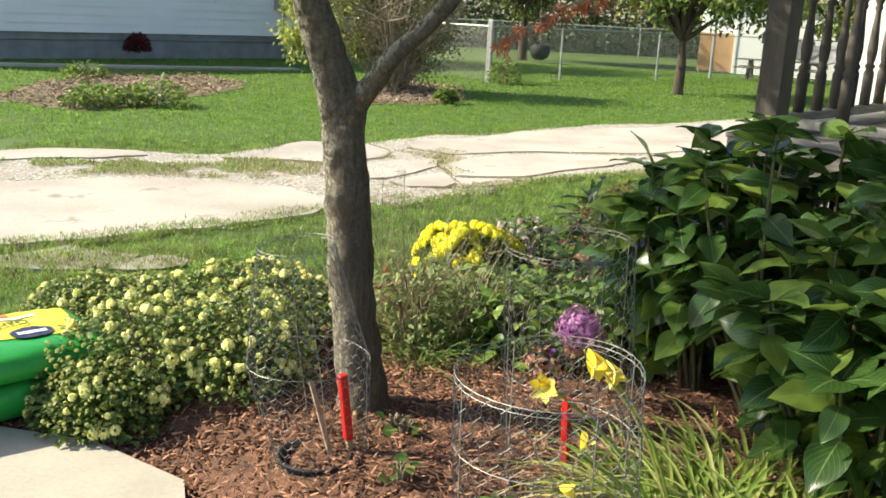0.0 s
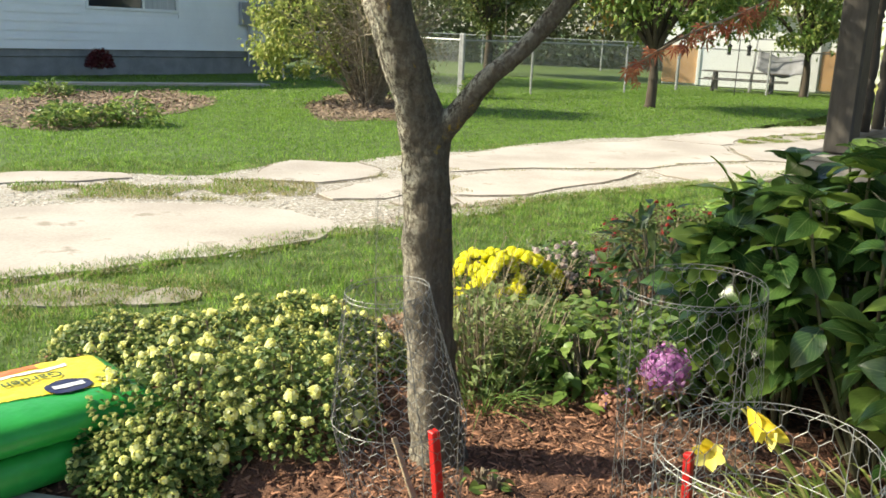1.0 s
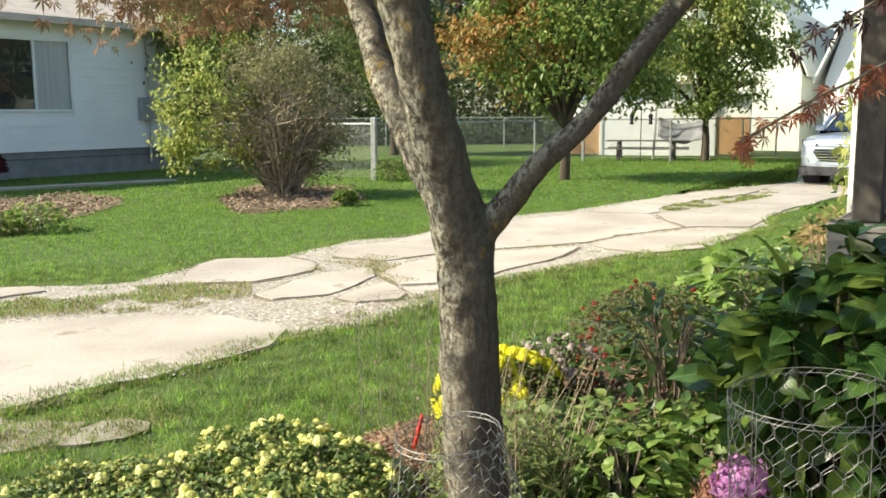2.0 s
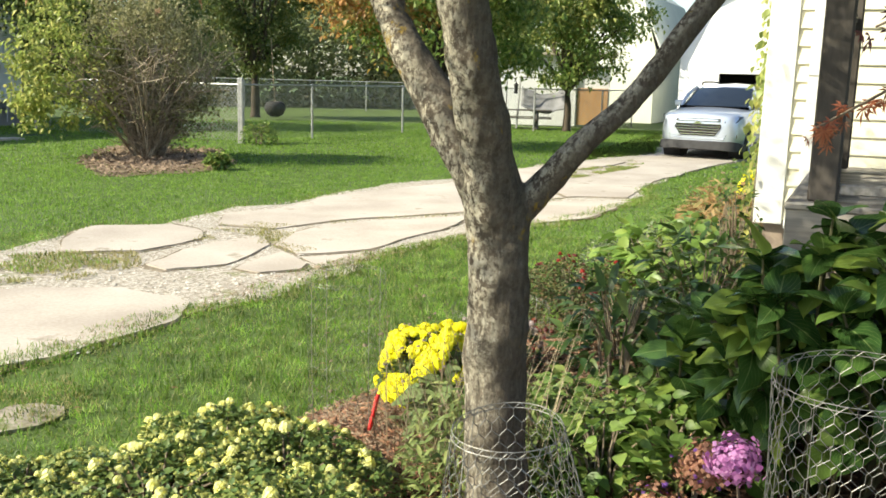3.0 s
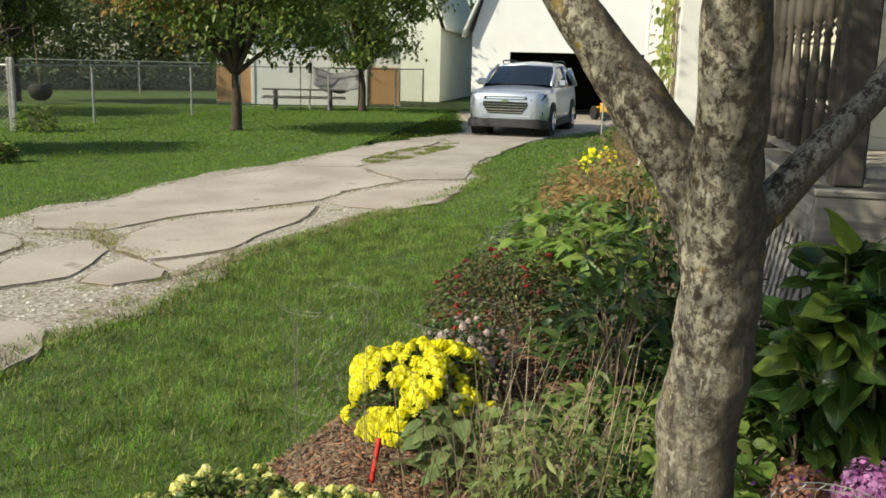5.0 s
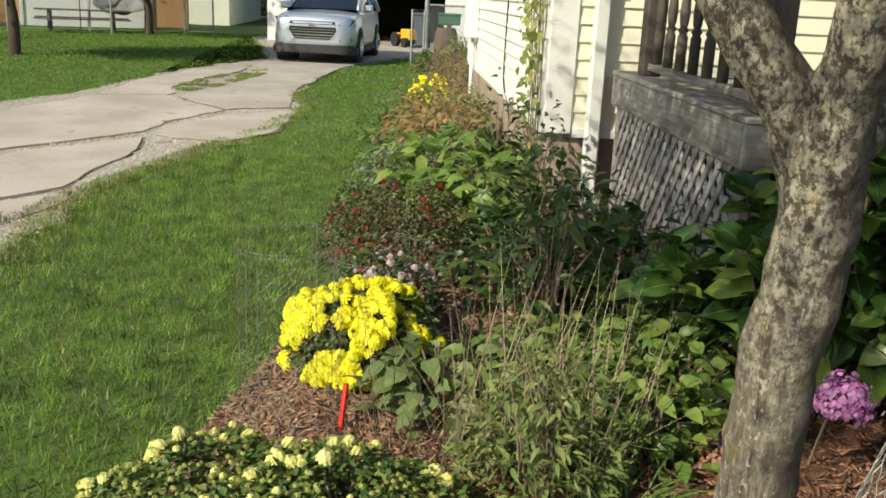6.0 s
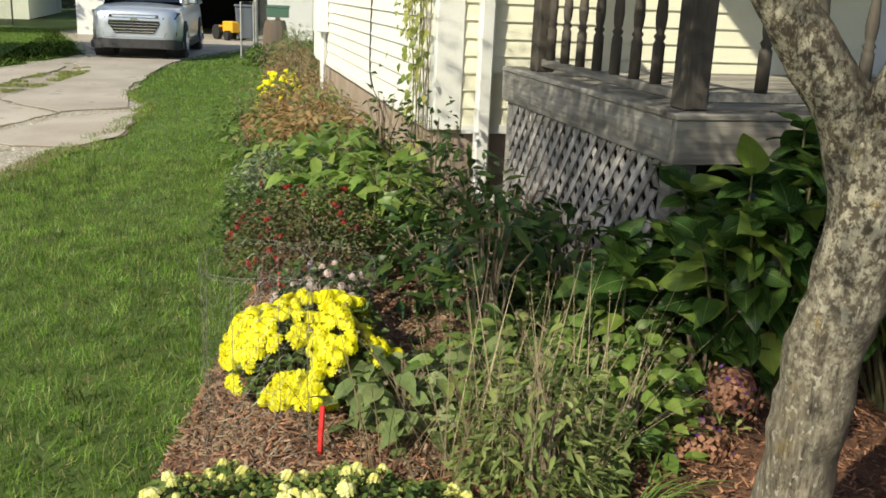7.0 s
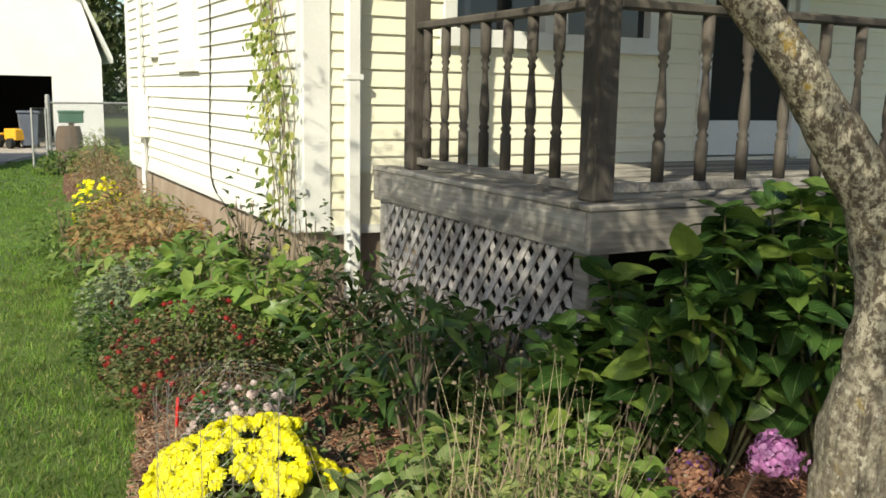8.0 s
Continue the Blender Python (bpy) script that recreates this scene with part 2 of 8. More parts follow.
    l.new(hh.outputs[0], b.inputs["Height"])
    l.new(b.outputs[0], p.inputs["Normal"])
    return m


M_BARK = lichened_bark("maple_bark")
M_BARK_DARK = material("tree_bark", (0.09, 0.07, 0.05), (0.045, 0.035, 0.026), 0.95, scale=6, fine=40, bump=0.8, stretch=(1, 1, 0.25))
M_TWIG = material("dry_twig", (0.24, 0.19, 0.135), (0.13, 0.1, 0.07), 0.9, scale=10, fine=60, bump=0.2)
M_SHRUBSTEM = material("shrub_bark", (0.36, 0.295, 0.215), (0.18, 0.14, 0.1), 0.9, scale=10, fine=60, bump=0.2)
M_SIDING = material("cream_siding", (0.79, 0.765, 0.615), (0.74, 0.715, 0.565), 0.55, scale=1.3, fine=40, bump=0.08, spot=(0.66, 0.62, 0.45), spot_scale=1.6, spot_amount=0.68)
# whiter copy of the siding: the sunlit side wall's glare put into its colour
M_SIDING_SUNLIT = material("sunlit_siding", (0.76, 0.75, 0.7), (0.71, 0.7, 0.645), 0.55, scale=1.3, fine=40, bump=0.08, spot=(0.6, 0.585, 0.5), spot_scale=1.6, spot_amount=0.68)
M_TRIM = material("white_trim_paint", (0.74, 0.745, 0.72), (0.66, 0.665, 0.64), 0.5, scale=2, fine=50, bump=0.05)
M_WHITE = material("white_siding_paint", (0.8, 0.8, 0.79), (0.73, 0.73, 0.72), 0.6, scale=1.2, fine=30, bump=0.05)
M_GREYWALL = material("pale_green_siding", (0.6, 0.62, 0.54), (0.52, 0.54, 0.47), 0.7, scale=1, fine=20, bump=0.05)
M_ROOF = material("shingles", (0.55, 0.47, 0.4), (0.42, 0.36, 0.3), 0.9, scale=3, fine=50, bump=0.5)
M_ROOF_DARK = material("dark_shingles", (0.09, 0.085, 0.08), (0.05, 0.05, 0.048), 0.9, scale=3, fine=50, bump=0.4)
M_FOUND = material("foundation_block", (0.36, 0.29, 0.23), (0.26, 0.2, 0.155), 0.9, scale=4, fine=50, bump=0.4)
M_FOUND_GREY = material("painted_foundation", (0.24, 0.245, 0.25), (0.17, 0.175, 0.18), 0.9, scale=3, fine=40, bump=0.3)
M_WOOD = material("weathered_wood", (0.35, 0.335, 0.31), (0.15, 0.137, 0.12), 0.85, scale=7, fine=60, bump=0.5, mix=0.62, stretch=(0.09, 1, 1), per_object=0.16, local=True)
M_WOOD_FRONT = material("weathered_wood_front", (0.36, 0.335, 0.295), (0.15, 0.137, 0.12), 0.85, scale=7, fine=60, bump=0.5, mix=0.62, stretch=(1, 0.09, 1), per_object=0.16, local=True)
M_DARKWOOD = material("dark_weathered_wood", (0.1, 0.086, 0.072), (0.048, 0.041, 0.034), 0.8, scale=5, fine=70, bump=0.4, stretch=(1, 1, 0.3), per_object=0.1)
M_LATTICE = material("grey_lattice_wood", (0.43, 0.41, 0.4), (0.2, 0.185, 0.175), 0.85, scale=9, fine=80, bump=0.4, mix=0.65, per_object=0.25)
M_GLASS = clear_glass("window_glass")
M_SCREEN = plain("dark_screen", (0.012, 0.015, 0.013), 0.85)
M_CURTAIN = material("curtain", (0.5, 0.5, 0.48), (0.36, 0.36, 0.35), 0.9, scale=30, fine=5, bump=0.4, stretch=(1, 1, 0.02))
M_GALV = material("galvanised_wire", (0.3, 0.3, 0.28), (0.17, 0.165, 0.15), 0.55, 0.6, scale=20, fine=90, bump=0.1)
M_STEEL = material("fence_steel", (0.42, 0.42, 0.41), (0.3, 0.3, 0.29), 0.55, 0.5, scale=10, fine=60, bump=0.1)
M_RED = material("red_plastic", (0.58, 0.018, 0.016), (0.44, 0.015, 0.014), 0.45, scale=12, fine=60, bump=0.08)
M_STICK = material("stake_wood", (0.36, 0.27, 0.17), (0.24, 0.18, 0.115), 0.85, scale=12, fine=80, bump=0.3)
M_TAN = material("plywood", (0.52, 0.31, 0.15), (0.42, 0.24, 0.115), 0.8, scale=3, fine=40, bump=0.15, stretch=(1, 1, 0.2))
# near-black that paints shade into recesses: under the deck, barn bay, grille
M_DARK = plain("shade_black", (0.012, 0.011, 0.01), 0.9)
M_BLACK = material("black_rubber", (0.025, 0.025, 0.025), (0.015, 0.015, 0.015), 0.8, scale=12, fine=60, bump=0.2)
M_METER = material("grey_enamel", (0.36, 0.36, 0.37), (0.29, 0.29, 0.3), 0.5, 0.2, scale=4, fine=40, bump=0.05)

# ---------------------------------------------------------------- building helpers
def mesh_of(name, bm, mat, smooth=False):
    me = bpy.data.meshes.new(name)
    bm.normal_update()
    bm.to_mesh(me)
    bm.free()
    me.materials.append(mat)
    if smooth:
        me.polygons.foreach_set("use_smooth", [True] * len(me.polygons))
    return me


def thing(name, label, category, group="", kind="", at=None):
    """An empty that carries the parts of one thing."""
    ob = new(name)
    ob.empty_display_size = 0.1
    if at is not None:
        ob.matrix_basis = at
    return tagged(ob, label, category, group, kind)


def part(name, bm, mat, parent=None, label="", smooth=False, kind=""):
    ob = new(name, bm if isinstance(bm, bpy.types.Mesh) else mesh_of(name, bm, mat, smooth))
    if parent:
        ob.parent = parent
    return tagged(ob, label, kind=kind)


def box(bm, lo, hi, bevel=0.0, m=None):
    """A box between two corners, its edges rounded."""
    r = bmesh.ops.create_cube(bm, size=1.0)["verts"]
    s, c = [b - a for a, b in zip(lo, hi)], [(a + b) / 2 for a, b in zip(lo, hi)]
    bmesh.ops.scale(bm, vec=s, verts=r)
    bmesh.ops.translate(bm, vec=c, verts=r)
    if bevel:
        g = bmesh.ops.bevel(bm, geom=list({e for v in r for e in v.link_edges}), offset=bevel, segments=1, affect="EDGES", profile=0.6)
        r = list({v for f in g["faces"] for v in f.verts} | {v for v in r if v.is_valid})
    if m is not None:
        bmesh.ops.transform(bm, matrix=m, verts=r)
    return r


def tube(bm, points, radii, sides=6, cap=True):
    """A tapering tube along points."""
    rings, last = [], None
    pts = [Vector(p) for p in points]
    for i, p in enumerate(pts):
        d = (pts[min(i + 1, len(pts) - 1)] - pts[max(i - 1, 0)]).normalized()
        ref = last or (Vector((1, 0, 0)) if abs(d.x) < 0.9 else Vector((0, 1, 0)))
        a = (ref - d * ref.dot(d)).normalized()
        b = d.cross(a)
        last = a
        r = radii[i] if hasattr(radii, "__len__") else radii
        rings.append([bm.verts.new(p + (a * math.cos(k * math.tau / sides) + b * math.sin(k * math.tau / sides)) * r) for k in range(sides)])
    for r0, r1 in zip(rings, rings[1:]):
        for k in range(sides):
            bm.faces.new((r0[k], r0[(k + 1) % sides], r1[(k + 1) % sides], r1[k]))
    if cap:
        bm.faces.new(rings[0][::-1])
        bm.faces.new(rings[-1])
    return rings


def smooth_line(points, steps=6):
    """A rounded line through points."""
    p = [Vector(q) for q in points]
    out = []
    for i in range(len(p) - 1):
        a, b, c, d = p[max(i - 1, 0)], p[i], p[i + 1], p[min(i + 2, len(p) - 1)]
        for k in range(steps):
            t = k / steps
            out.append(0.5 * (2 * b + (c - a) * t + (2 * a - 5 * b + 4 * c - d) * t * t + (3 * b - a - 3 * c + d) * t ** 3))
    return out + [p[-1]]


def prism(bm, outline, z0, z1):
    """A slab over an outline in plan."""
    lo, hi = [bm.verts.new((x, y, z0)) for x, y in outline], [bm.verts.new((x, y, z1)) for x, y in outline]
    n = len(outline)
    bm.faces.new(hi)
    bm.faces.new(lo[::-1])
    for i in range(n):
        bm.faces.new((lo[i], lo[(i + 1) % n], hi[(i + 1) % n], hi[i]))
    return lo + hi


def lathe(bm, profile, sides=10):
    """Turned piece: (height, radius) rows about z."""
    rings = [[bm.verts.new((r * math.cos(k * math.tau / sides), r * math.sin(k * math.tau / sides), z)) for k in range(sides)] for z, r in profile]
    for a, b in zip(rings, rings[1:]):
        for k in range(sides):
            bm.faces.new((a[k], a[(k + 1) % sides], b[(k + 1) % sides], b[k]))
    bm.faces.new(rings[0][::-1])
    bm.faces.new(rings[-1])


def raw_mesh(name, verts, faces, mat, uv=None, smooth=True):
    """A mesh from arrays: verts (n, 3), faces all of one length (m, k)."""
    me = bpy.data.meshes.new(name)
    verts, faces = np.asarray(verts, np.float32), np.asarray(faces, np.int32)
    me.vertices.add(len(verts))
    me.vertices.foreach_set("co", verts.ravel())
    k = faces.shape[1]
    me.loops.add(faces.size)
    me.loops.foreach_set("vertex_index", faces.ravel())
    me.polygons.add(len(faces))
    me.polygons.foreach_set("loop_start", np.arange(0, faces.size, k, dtype=np.int32))
    if smooth:
        me.polygons.foreach_set("use_smooth", np.ones(len(faces), bool))
    if uv is not None:
        layer = me.uv_layers.new(name="UVMap")
        layer.data.foreach_set("uv", np.asarray(uv, np.float32)[faces.ravel()].ravel())
    me.update(calc_edges=True)
    me.materials.append(mat)
    return me


def turns(heading, tilt, spin):
    """Rotation matrices (n, 3, 3): a leaf along +y, face up, is rolled by spin, raised by tilt, turned to heading."""
    ch, sh, ct, st, cs, ss = np.cos(heading), np.sin(heading), np.cos(tilt), np.sin(tilt), np.cos(spin), np.sin(spin)
    one, nil = np.ones_like(ch), np.zeros_like(ch)
    rz = np.stack([np.stack([ch, -sh, nil], -1), np.stack([sh, ch, nil], -1), np.stack([nil, nil, one], -1)], -2)
    rx = np.stack([np.stack([one, nil, nil], -1), np.stack([nil, ct, -st], -1), np.stack([nil, st, ct], -1)], -2)
    ry = np.stack([np.stack([cs, nil, ss], -1), np.stack([nil, one, nil], -1), np.stack([-ss, nil, cs], -1)], -2)
    return rz @ rx @ ry


def scatter(name, shape, at, rot, size, mat, smooth=True):
    """Many copies of a small shape as one mesh."""
    tv, tf, tuv = shape
    at, size = np.asarray(at, float), np.asarray(size, float)
    n = len(at)
    if size.ndim == 1:
        size = np.repeat(size[:, None], 3, 1)
    v = np.einsum("nij,nkj->nki", rot, tv[None] * size[:, None, :]) + at[:, None, :]
    f = (np.asarray(tf)[None] + (np.arange(n) * len(tv))[:, None, None]).reshape(-1, len(tf[0]))
    uv = np.tile(tuv, (n, 1)) if tuv is not None else None
    return raw_mesh(name, v.reshape(-1, 3), f, mat, uv, smooth)


def leaf_shape(width, rows=5, fold=0.25, droop=0.35, tip=1.0, wide_at=0.4, ripple=0.0):
    """A pointed leaf of length 1 along +y, folded on its midrib and drooping at its tip; mapped u -1..1, v 0..1."""
    v, uv, f = [], [], []
    for i in range(rows + 1):
        t = i / rows
        w = width * (math.sin(math.pi * t ** (math.log(0.5) / math.log(wide_at))) ** tip) * 0.5
        z = -droop * t * t
        for s in (-1, 0, 1):
            v.append((s * w, t * (1 - 0.1 * droop), z + abs(s) * (w * fold + ripple * math.sin(t * 9.5 + s))))
            uv.append((s, t))
    for i in range(rows):
        for s in (0, 1):
            a = i * 3 + s
            f.append((a, a + 1, a + 4, a + 3))
    return np.array(v, float), f, np.array(uv, float)


def small_leaf(width=0.5, fold=0.2, droop=0.2):
    v = np.array([(0, 0, 0), (width / 2, 0.45, width * fold), (0, 1, -droop), (-width / 2, 0.45, width * fold)], float)
    return v, [(0, 1, 2), (0, 2, 3)], np.array([(0, 0), (1, 0.45), (0, 1), (-1, 0.45)], float)


def maple_leaf(lobes=7):
    """A deeply cut leaf: narrow pointed lobes about one point."""
    v, f, uv = [(0, 0, 0)], [], [(0, 0)]
    for k in range(lobes):
        a = radians(-115 + 230 * k / (lobes - 1))
        r = 1.0 - 0.45 * abs(k - (lobes - 1) / 2) / ((lobes - 1) / 2)
        d, s = (math.sin(a), math.cos(a)), (math.cos(a), -math.sin(a))
        i = len(v)
        v += [(d[0] * r * 0.5 + s[0] * 0.085, d[1] * r * 0.5 + s[1] * 0.085, -0.06 * r), (d[0] * r, d[1] * r, -0.35 * r), (d[0] * r * 0.5 - s[0] * 0.085, d[1] * r * 0.5 - s[1] * 0.085, -0.06 * r)]
        uv += [(1, 0.5), (0, 1), (-1, 0.5)]
        f += [(0, i, i + 1), (0, i + 1, i + 2)]
    return np.array(v, float), f, np.array(uv, float)


def pom_shape(petals=9, layers=4):
    """A double flower head facing +z, radius 1: a ruffled globe of overlapping rings of petals."""
    v, f, uv = [], [], []
    for j in range(layers):
        low = -0.15 + 1.1 * j / layers
        n = max(5, petals + 2 - 2 * j)
        r0, r1 = math.sqrt(max(0.0, 1 - low ** 2)) * 0.72, math.sqrt(max(0.02, 1 - (low + 0.12) ** 2)) * (1.0 if j else 1.06)
        for k in range(n):
            a, h = math.tau * (k + 0.5 * (j % 2)) / n, math.pi / n * 1.15
            i = len(v)
            tip = 0.1 * ((k * 7 + j * 3) % 5) / 5
            for r, b, z in ((r0, -h, low + 0.28), (r1 * (0.97 + tip * 0.3), -h * 0.55, low + 0.05), (r1 * (1.04 + tip), 0, low - 0.05), (r1 * (0.97 + tip * 0.3), h * 0.55, low + 0.05), (r0, h, low + 0.28), (r0 * 0.4, 0, low + 0.4)):
                v.append((r * math.cos(a + b), r * math.sin(a + b), z))
                uv.append((b, r))
            f += [(i, i + 1, i + 2, i + 5), (i + 2, i + 3, i + 4, i + 5)]
    return np.array(v, float), f, np.array(uv, float)


def blade_shape(rows=6, bend=0.9, width=0.04):
    """A strap-like blade of length 1, rising and arching over along +y."""
    v, uv, f = [], [], []
    y = z = 0.0
    for i in range(rows + 1):
        t = i / rows
        w = width * (1 - t ** 2.2) + 0.002
        for s in (-1, 0, 1):
            v.append((s * w * 0.5, y, z - (w * 0.25 if s == 0 else 0)))
            uv.append((s, t))
        a = radians(80) - bend * 2.2 * t
        y, z = y + math.cos(a) / rows, z + math.sin(a) / rows
    for i in range(rows):
        for s in (0, 1):
            a = i * 3 + s
            f.append((a, a + 1, a + 4, a + 3))
    return np.array(v, float), f, np.array(uv, float)


def inside(poly, x, y):
    """Which of the points lie in a polygon."""
    x, y = np.asarray(x, float), np.asarray(y, float)
    hit = np.zeros(x.shape, bool)
    for (ax, ay), (bx, by) in zip(poly, poly[1:] + poly[:1]):
        if ay != by:
            hit ^= ((ay > y) != (by > y)) & (x < (bx - ax) * (y - ay) / (by - ay) + ax)
    return hit


def edge_distance(poly, x, y):
    """Distance of points to a polygon's outline."""
    best = np.full(np.shape(x), 1e9)
    for (ax, ay), (bx, by) in zip(poly, poly[1:] + poly[:1]):
        dx, dy = bx - ax, by - ay
        t = np.clip(((x - ax) * dx + (y - ay) * dy) / (dx * dx + dy * dy + 1e-9), 0, 1)
        best = np.minimum(best, np.hypot(x - ax - t * dx, y - ay - t * dy))
    return best


RNG = np.random.default_rng(7)
# The house and the porch stand on axes of their own: u runs back along the side wall, v along the front.
HX, HY, UX, UY, VX, VY = 1.283, 3.838, 0.633, 0.774, 0.774, -0.633
HOUSE = Matrix(((UX, -VX, 0, HX), (UY, -VY, 0, HY), (0, 0, 1, 0), (0, 0, 0, 1)))


def plan(u, v):
    """From the house's axes to the world."""
    return (HX + u * UX + v * VX, HY + u * UY + v * VY)


BED = [(-1.85, 3.92), (-1.2, 4.25), (-0.62, 4.56), (-0.32, 4.8), (0.05, 5.1), (0.42, 5.38), (1.15, 5.98), (3.2, 8.1), (5.4, 10.45), (8.2, 13.6), (9.9, 15.3), (10.7, 14.6),
       plan(8.3, 0.2), plan(2.4, 0.4), plan(0.4, 0.4), plan(0.4, 4.6), (4.3, -0.9), (0.75, -0.6), (0.05, 0.8), (-0.45, 2.15), (-0.62, 2.48), (-1.0, 2.7), (-1.85, 2.86)]
DRIVE = [(-9.5, 0.3), (-2.8, 5.0), (-2.27, 5.33), (-1.7, 5.78), (-1.38, 5.98), (-1.02, 6.6), (-0.8, 6.9), (-0.38, 7.05), (0.45, 8.12), (1.14, 8.85), (2.5, 9.75), (4.45, 11.5), (4.95, 12.2), (6.3, 14.1), (8.2, 16.0), (9.9, 17.4), (12.6, 18.9),
         (17.3, 21.6), (13.0, 27.0), (9.6, 20.6), (8.6, 19.0), (5.9, 17.2), (3.0, 14.5), (1.6, 13.5), (0.36, 11.95), (-0.62, 11.3), (-1.2, 10.25), (-1.9, 10.2), (-2.1, 9.6), (-2.45, 8.95), (-3.1, 8.9), (-4.1, 8.75), (-11.0, 3.4)]
WALK = [(-0.62, 2.48), (-1.0, 2.69), (-1.9, 2.84), (-4.6, 3.1), (-4.6, -1.2), (-0.35, -1.2), (-0.2, 1.2), (-0.5, 2.15)]


def bed_height(x, y):
    """The planting bed is a low mound that runs out at its edges."""
    d = np.clip(edge_distance(BED, x, y) / 0.45, 0, 1)
    return np.where(inside(BED, x, y), 0.015 + 0.105 * d * d * (3 - 2 * d), 0.0)


def bed_z(x, y):
    return float(bed_height(np.array([x]), np.array([y]))[0])


def hbox(bm, u, v, z, bevel=0.0):
    """A box on the house's axes, from its extents along u, v and z."""
    return box(bm, (u[0], -v[1], z[0]), (u[1], -v[0], z[1]), bevel)


def hpart(name, spans, mat, parent, label="", bevel=0.0):
    """One part made of boxes on the house's axes."""
    bm = bmesh.new()
    for u, v, z in spans:
        hbox(bm, u, v, z, bevel)
    return part(name, bm, mat, parent, label)


def clad(parent, start, along, z0, z1, course, mat, holes=(), lap=0.014, name="clapboard"):
    """Clapboards on a wall whose face runs from start by along (both in plan, face to the left of along); holes: (s0, s1, z0, z1)."""
    a, d = Vector((*start, 0)), Vector((*along, 0))
    length = d.length
    d.normalize()
    out = Vector((-d.y, d.x, 0))
    cache, rows = {}, int(math.ceil((z1 - z0) / course))
    for r in range(rows):
        lo = z0 + r * course
        hi = min(lo + course, z1)
        spans = [(0.0, length)]
        for s0, s1, h0, h1 in holes:
            if lo < h1 - 0.02 and hi > h0 + 0.02:
                spans = [q for p0, p1 in spans for q in ((p0, min(p1, s0)), (max(p0, s1), p1)) if q[1] - q[0] > 0.02]
        for p0, p1 in spans:
            key = (round(p1 - p0, 3), round(hi - lo, 3))
            if key not in cache:
                bm = bmesh.new()
                n, h = key
                prof = [(0.0, 0.0), (lap, 0.0), (lap, 0.006), (0.003, h), (0.0, h)]
                lo_v, hi_v = [bm.verts.new((0, y, z)) for y, z in prof], [bm.verts.new((n, y, z)) for y, z in prof]
                for i in range(5):
                    bm.faces.new((lo_v[i], lo_v[(i + 1) % 5], hi_v[(i + 1) % 5], hi_v[i]))
                bm.faces.new(lo_v[::-1])
                bm.faces.new(hi_v)
                bmesh.ops.recalc_face_normals(bm, faces=bm.faces)
                cache[key] = mesh_of(name, bm, mat)
            ob = part(name, cache[key], mat, parent)
            ob.matrix_basis = Matrix(((d.x, out.x, 0, a.x + d.x * p0), (d.y, out.y, 0, a.y + d.y * p0), (0, 0, 1, lo), (0, 0, 0, 1)))


def each(name, shape, at, rot, size, mat, parent, most, label=""):
    """Pieces that can be picked apart, each an object on one shared mesh; those past the most go into one joined part."""
    tv, tf, tuv = shape
    me = raw_mesh(name, tv, tf, mat, tuv)
    n = min(most, len(at))
    for i in range(n):
        ob = part(name, me, mat, parent, label if i == 0 else "")
        m = Matrix([list(r) for r in rot[i]]).to_4x4() @ Matrix.Scale(float(size[i]), 4)
        m.translation = Vector([float(c) for c in at[i]])
        ob.matrix_basis = m
    if len(at) > n:
        part(name, scatter(name, shape, at[n:], rot[n:], size[n:], mat), mat, parent, label, kind="stuff")

# ---------------------------------------------------------------- ground, drive, walk, bed
bm = bmesh.new()
bmesh.ops.create_grid(bm, x_segments=60, y_segments=60, size=600)
for v in bm.verts:
    v.co += Vector((0, 200, -0.02))
tagged(part("ground", bm, M_LAWN), "mown green lawn reaching to the horizon", "lawn", kind="structure")


def ragged(outline, step, amount, seed):
    """An outline cut into short pieces and shaken a little, like broken concrete."""
    out = []
    for i, (a, b) in enumerate(zip(outline, outline[1:] + outline[:1])):
        n = max(1, int(math.dist(a, b) / step))
        for k in range(n):
            t = k / n
            x, y = a[0] + (b[0] - a[0]) * t, a[1] + (b[1] - a[1]) * t
            q = noise.noise_vector(Vector((x * 1.9, y * 1.9, seed)))
            out.append((x + q.x * amount, y + q.y * amount))
    return out


drive = thing("driveway", "cracked old concrete driveway with gravel in its gaps", "driveway", kind="structure")
bm = bmesh.new()
prism(bm, ragged(DRIVE, 0.2, 0.2, 1.0), -0.25, -0.0095)
bmesh.ops.triangulate(bm, faces=[f for f in bm.faces if len(f.verts) > 4])
part("gravel_base", bm, M_GRAVEL, drive, "pale crushed gravel and dirt")
NEAR_SLAB = [(-9.3, 0.5), (-2.28, 5.4), (-1.68, 5.85), (-1.4, 6.07), (-1.06, 6.5), (-1.02, 6.85), (-1.06, 7.1), (-1.43, 7.42), (-2.05, 7.49), (-2.61, 7.37), (-3.0, 7.3), (-10.4, 2.1)]
LEFT_SLAB = [(-2.0, 9.3), (-1.95, 9.9), (-1.8, 10.15), (-1.38, 10.12), (-1.19, 10.15), (-0.87, 9.72), (-0.87, 9.35), (-1.03, 9.13), (-1.4, 8.83), (-1.8, 8.78), (-1.95, 8.92)]
WEDGE_SLAB = [(-1.26, 8.23), (-1.04, 8.82), (-0.72, 9.13), (-0.3, 9.4), (-0.3, 8.96), (-0.66, 8.2), (-1.09, 8.02)]
BROKEN_SLAB = [(-0.6, 8.0), (-0.39, 8.4), (-0.2, 8.62), (-0.05, 8.09), (-0.12, 7.9), (-0.47, 7.82)]
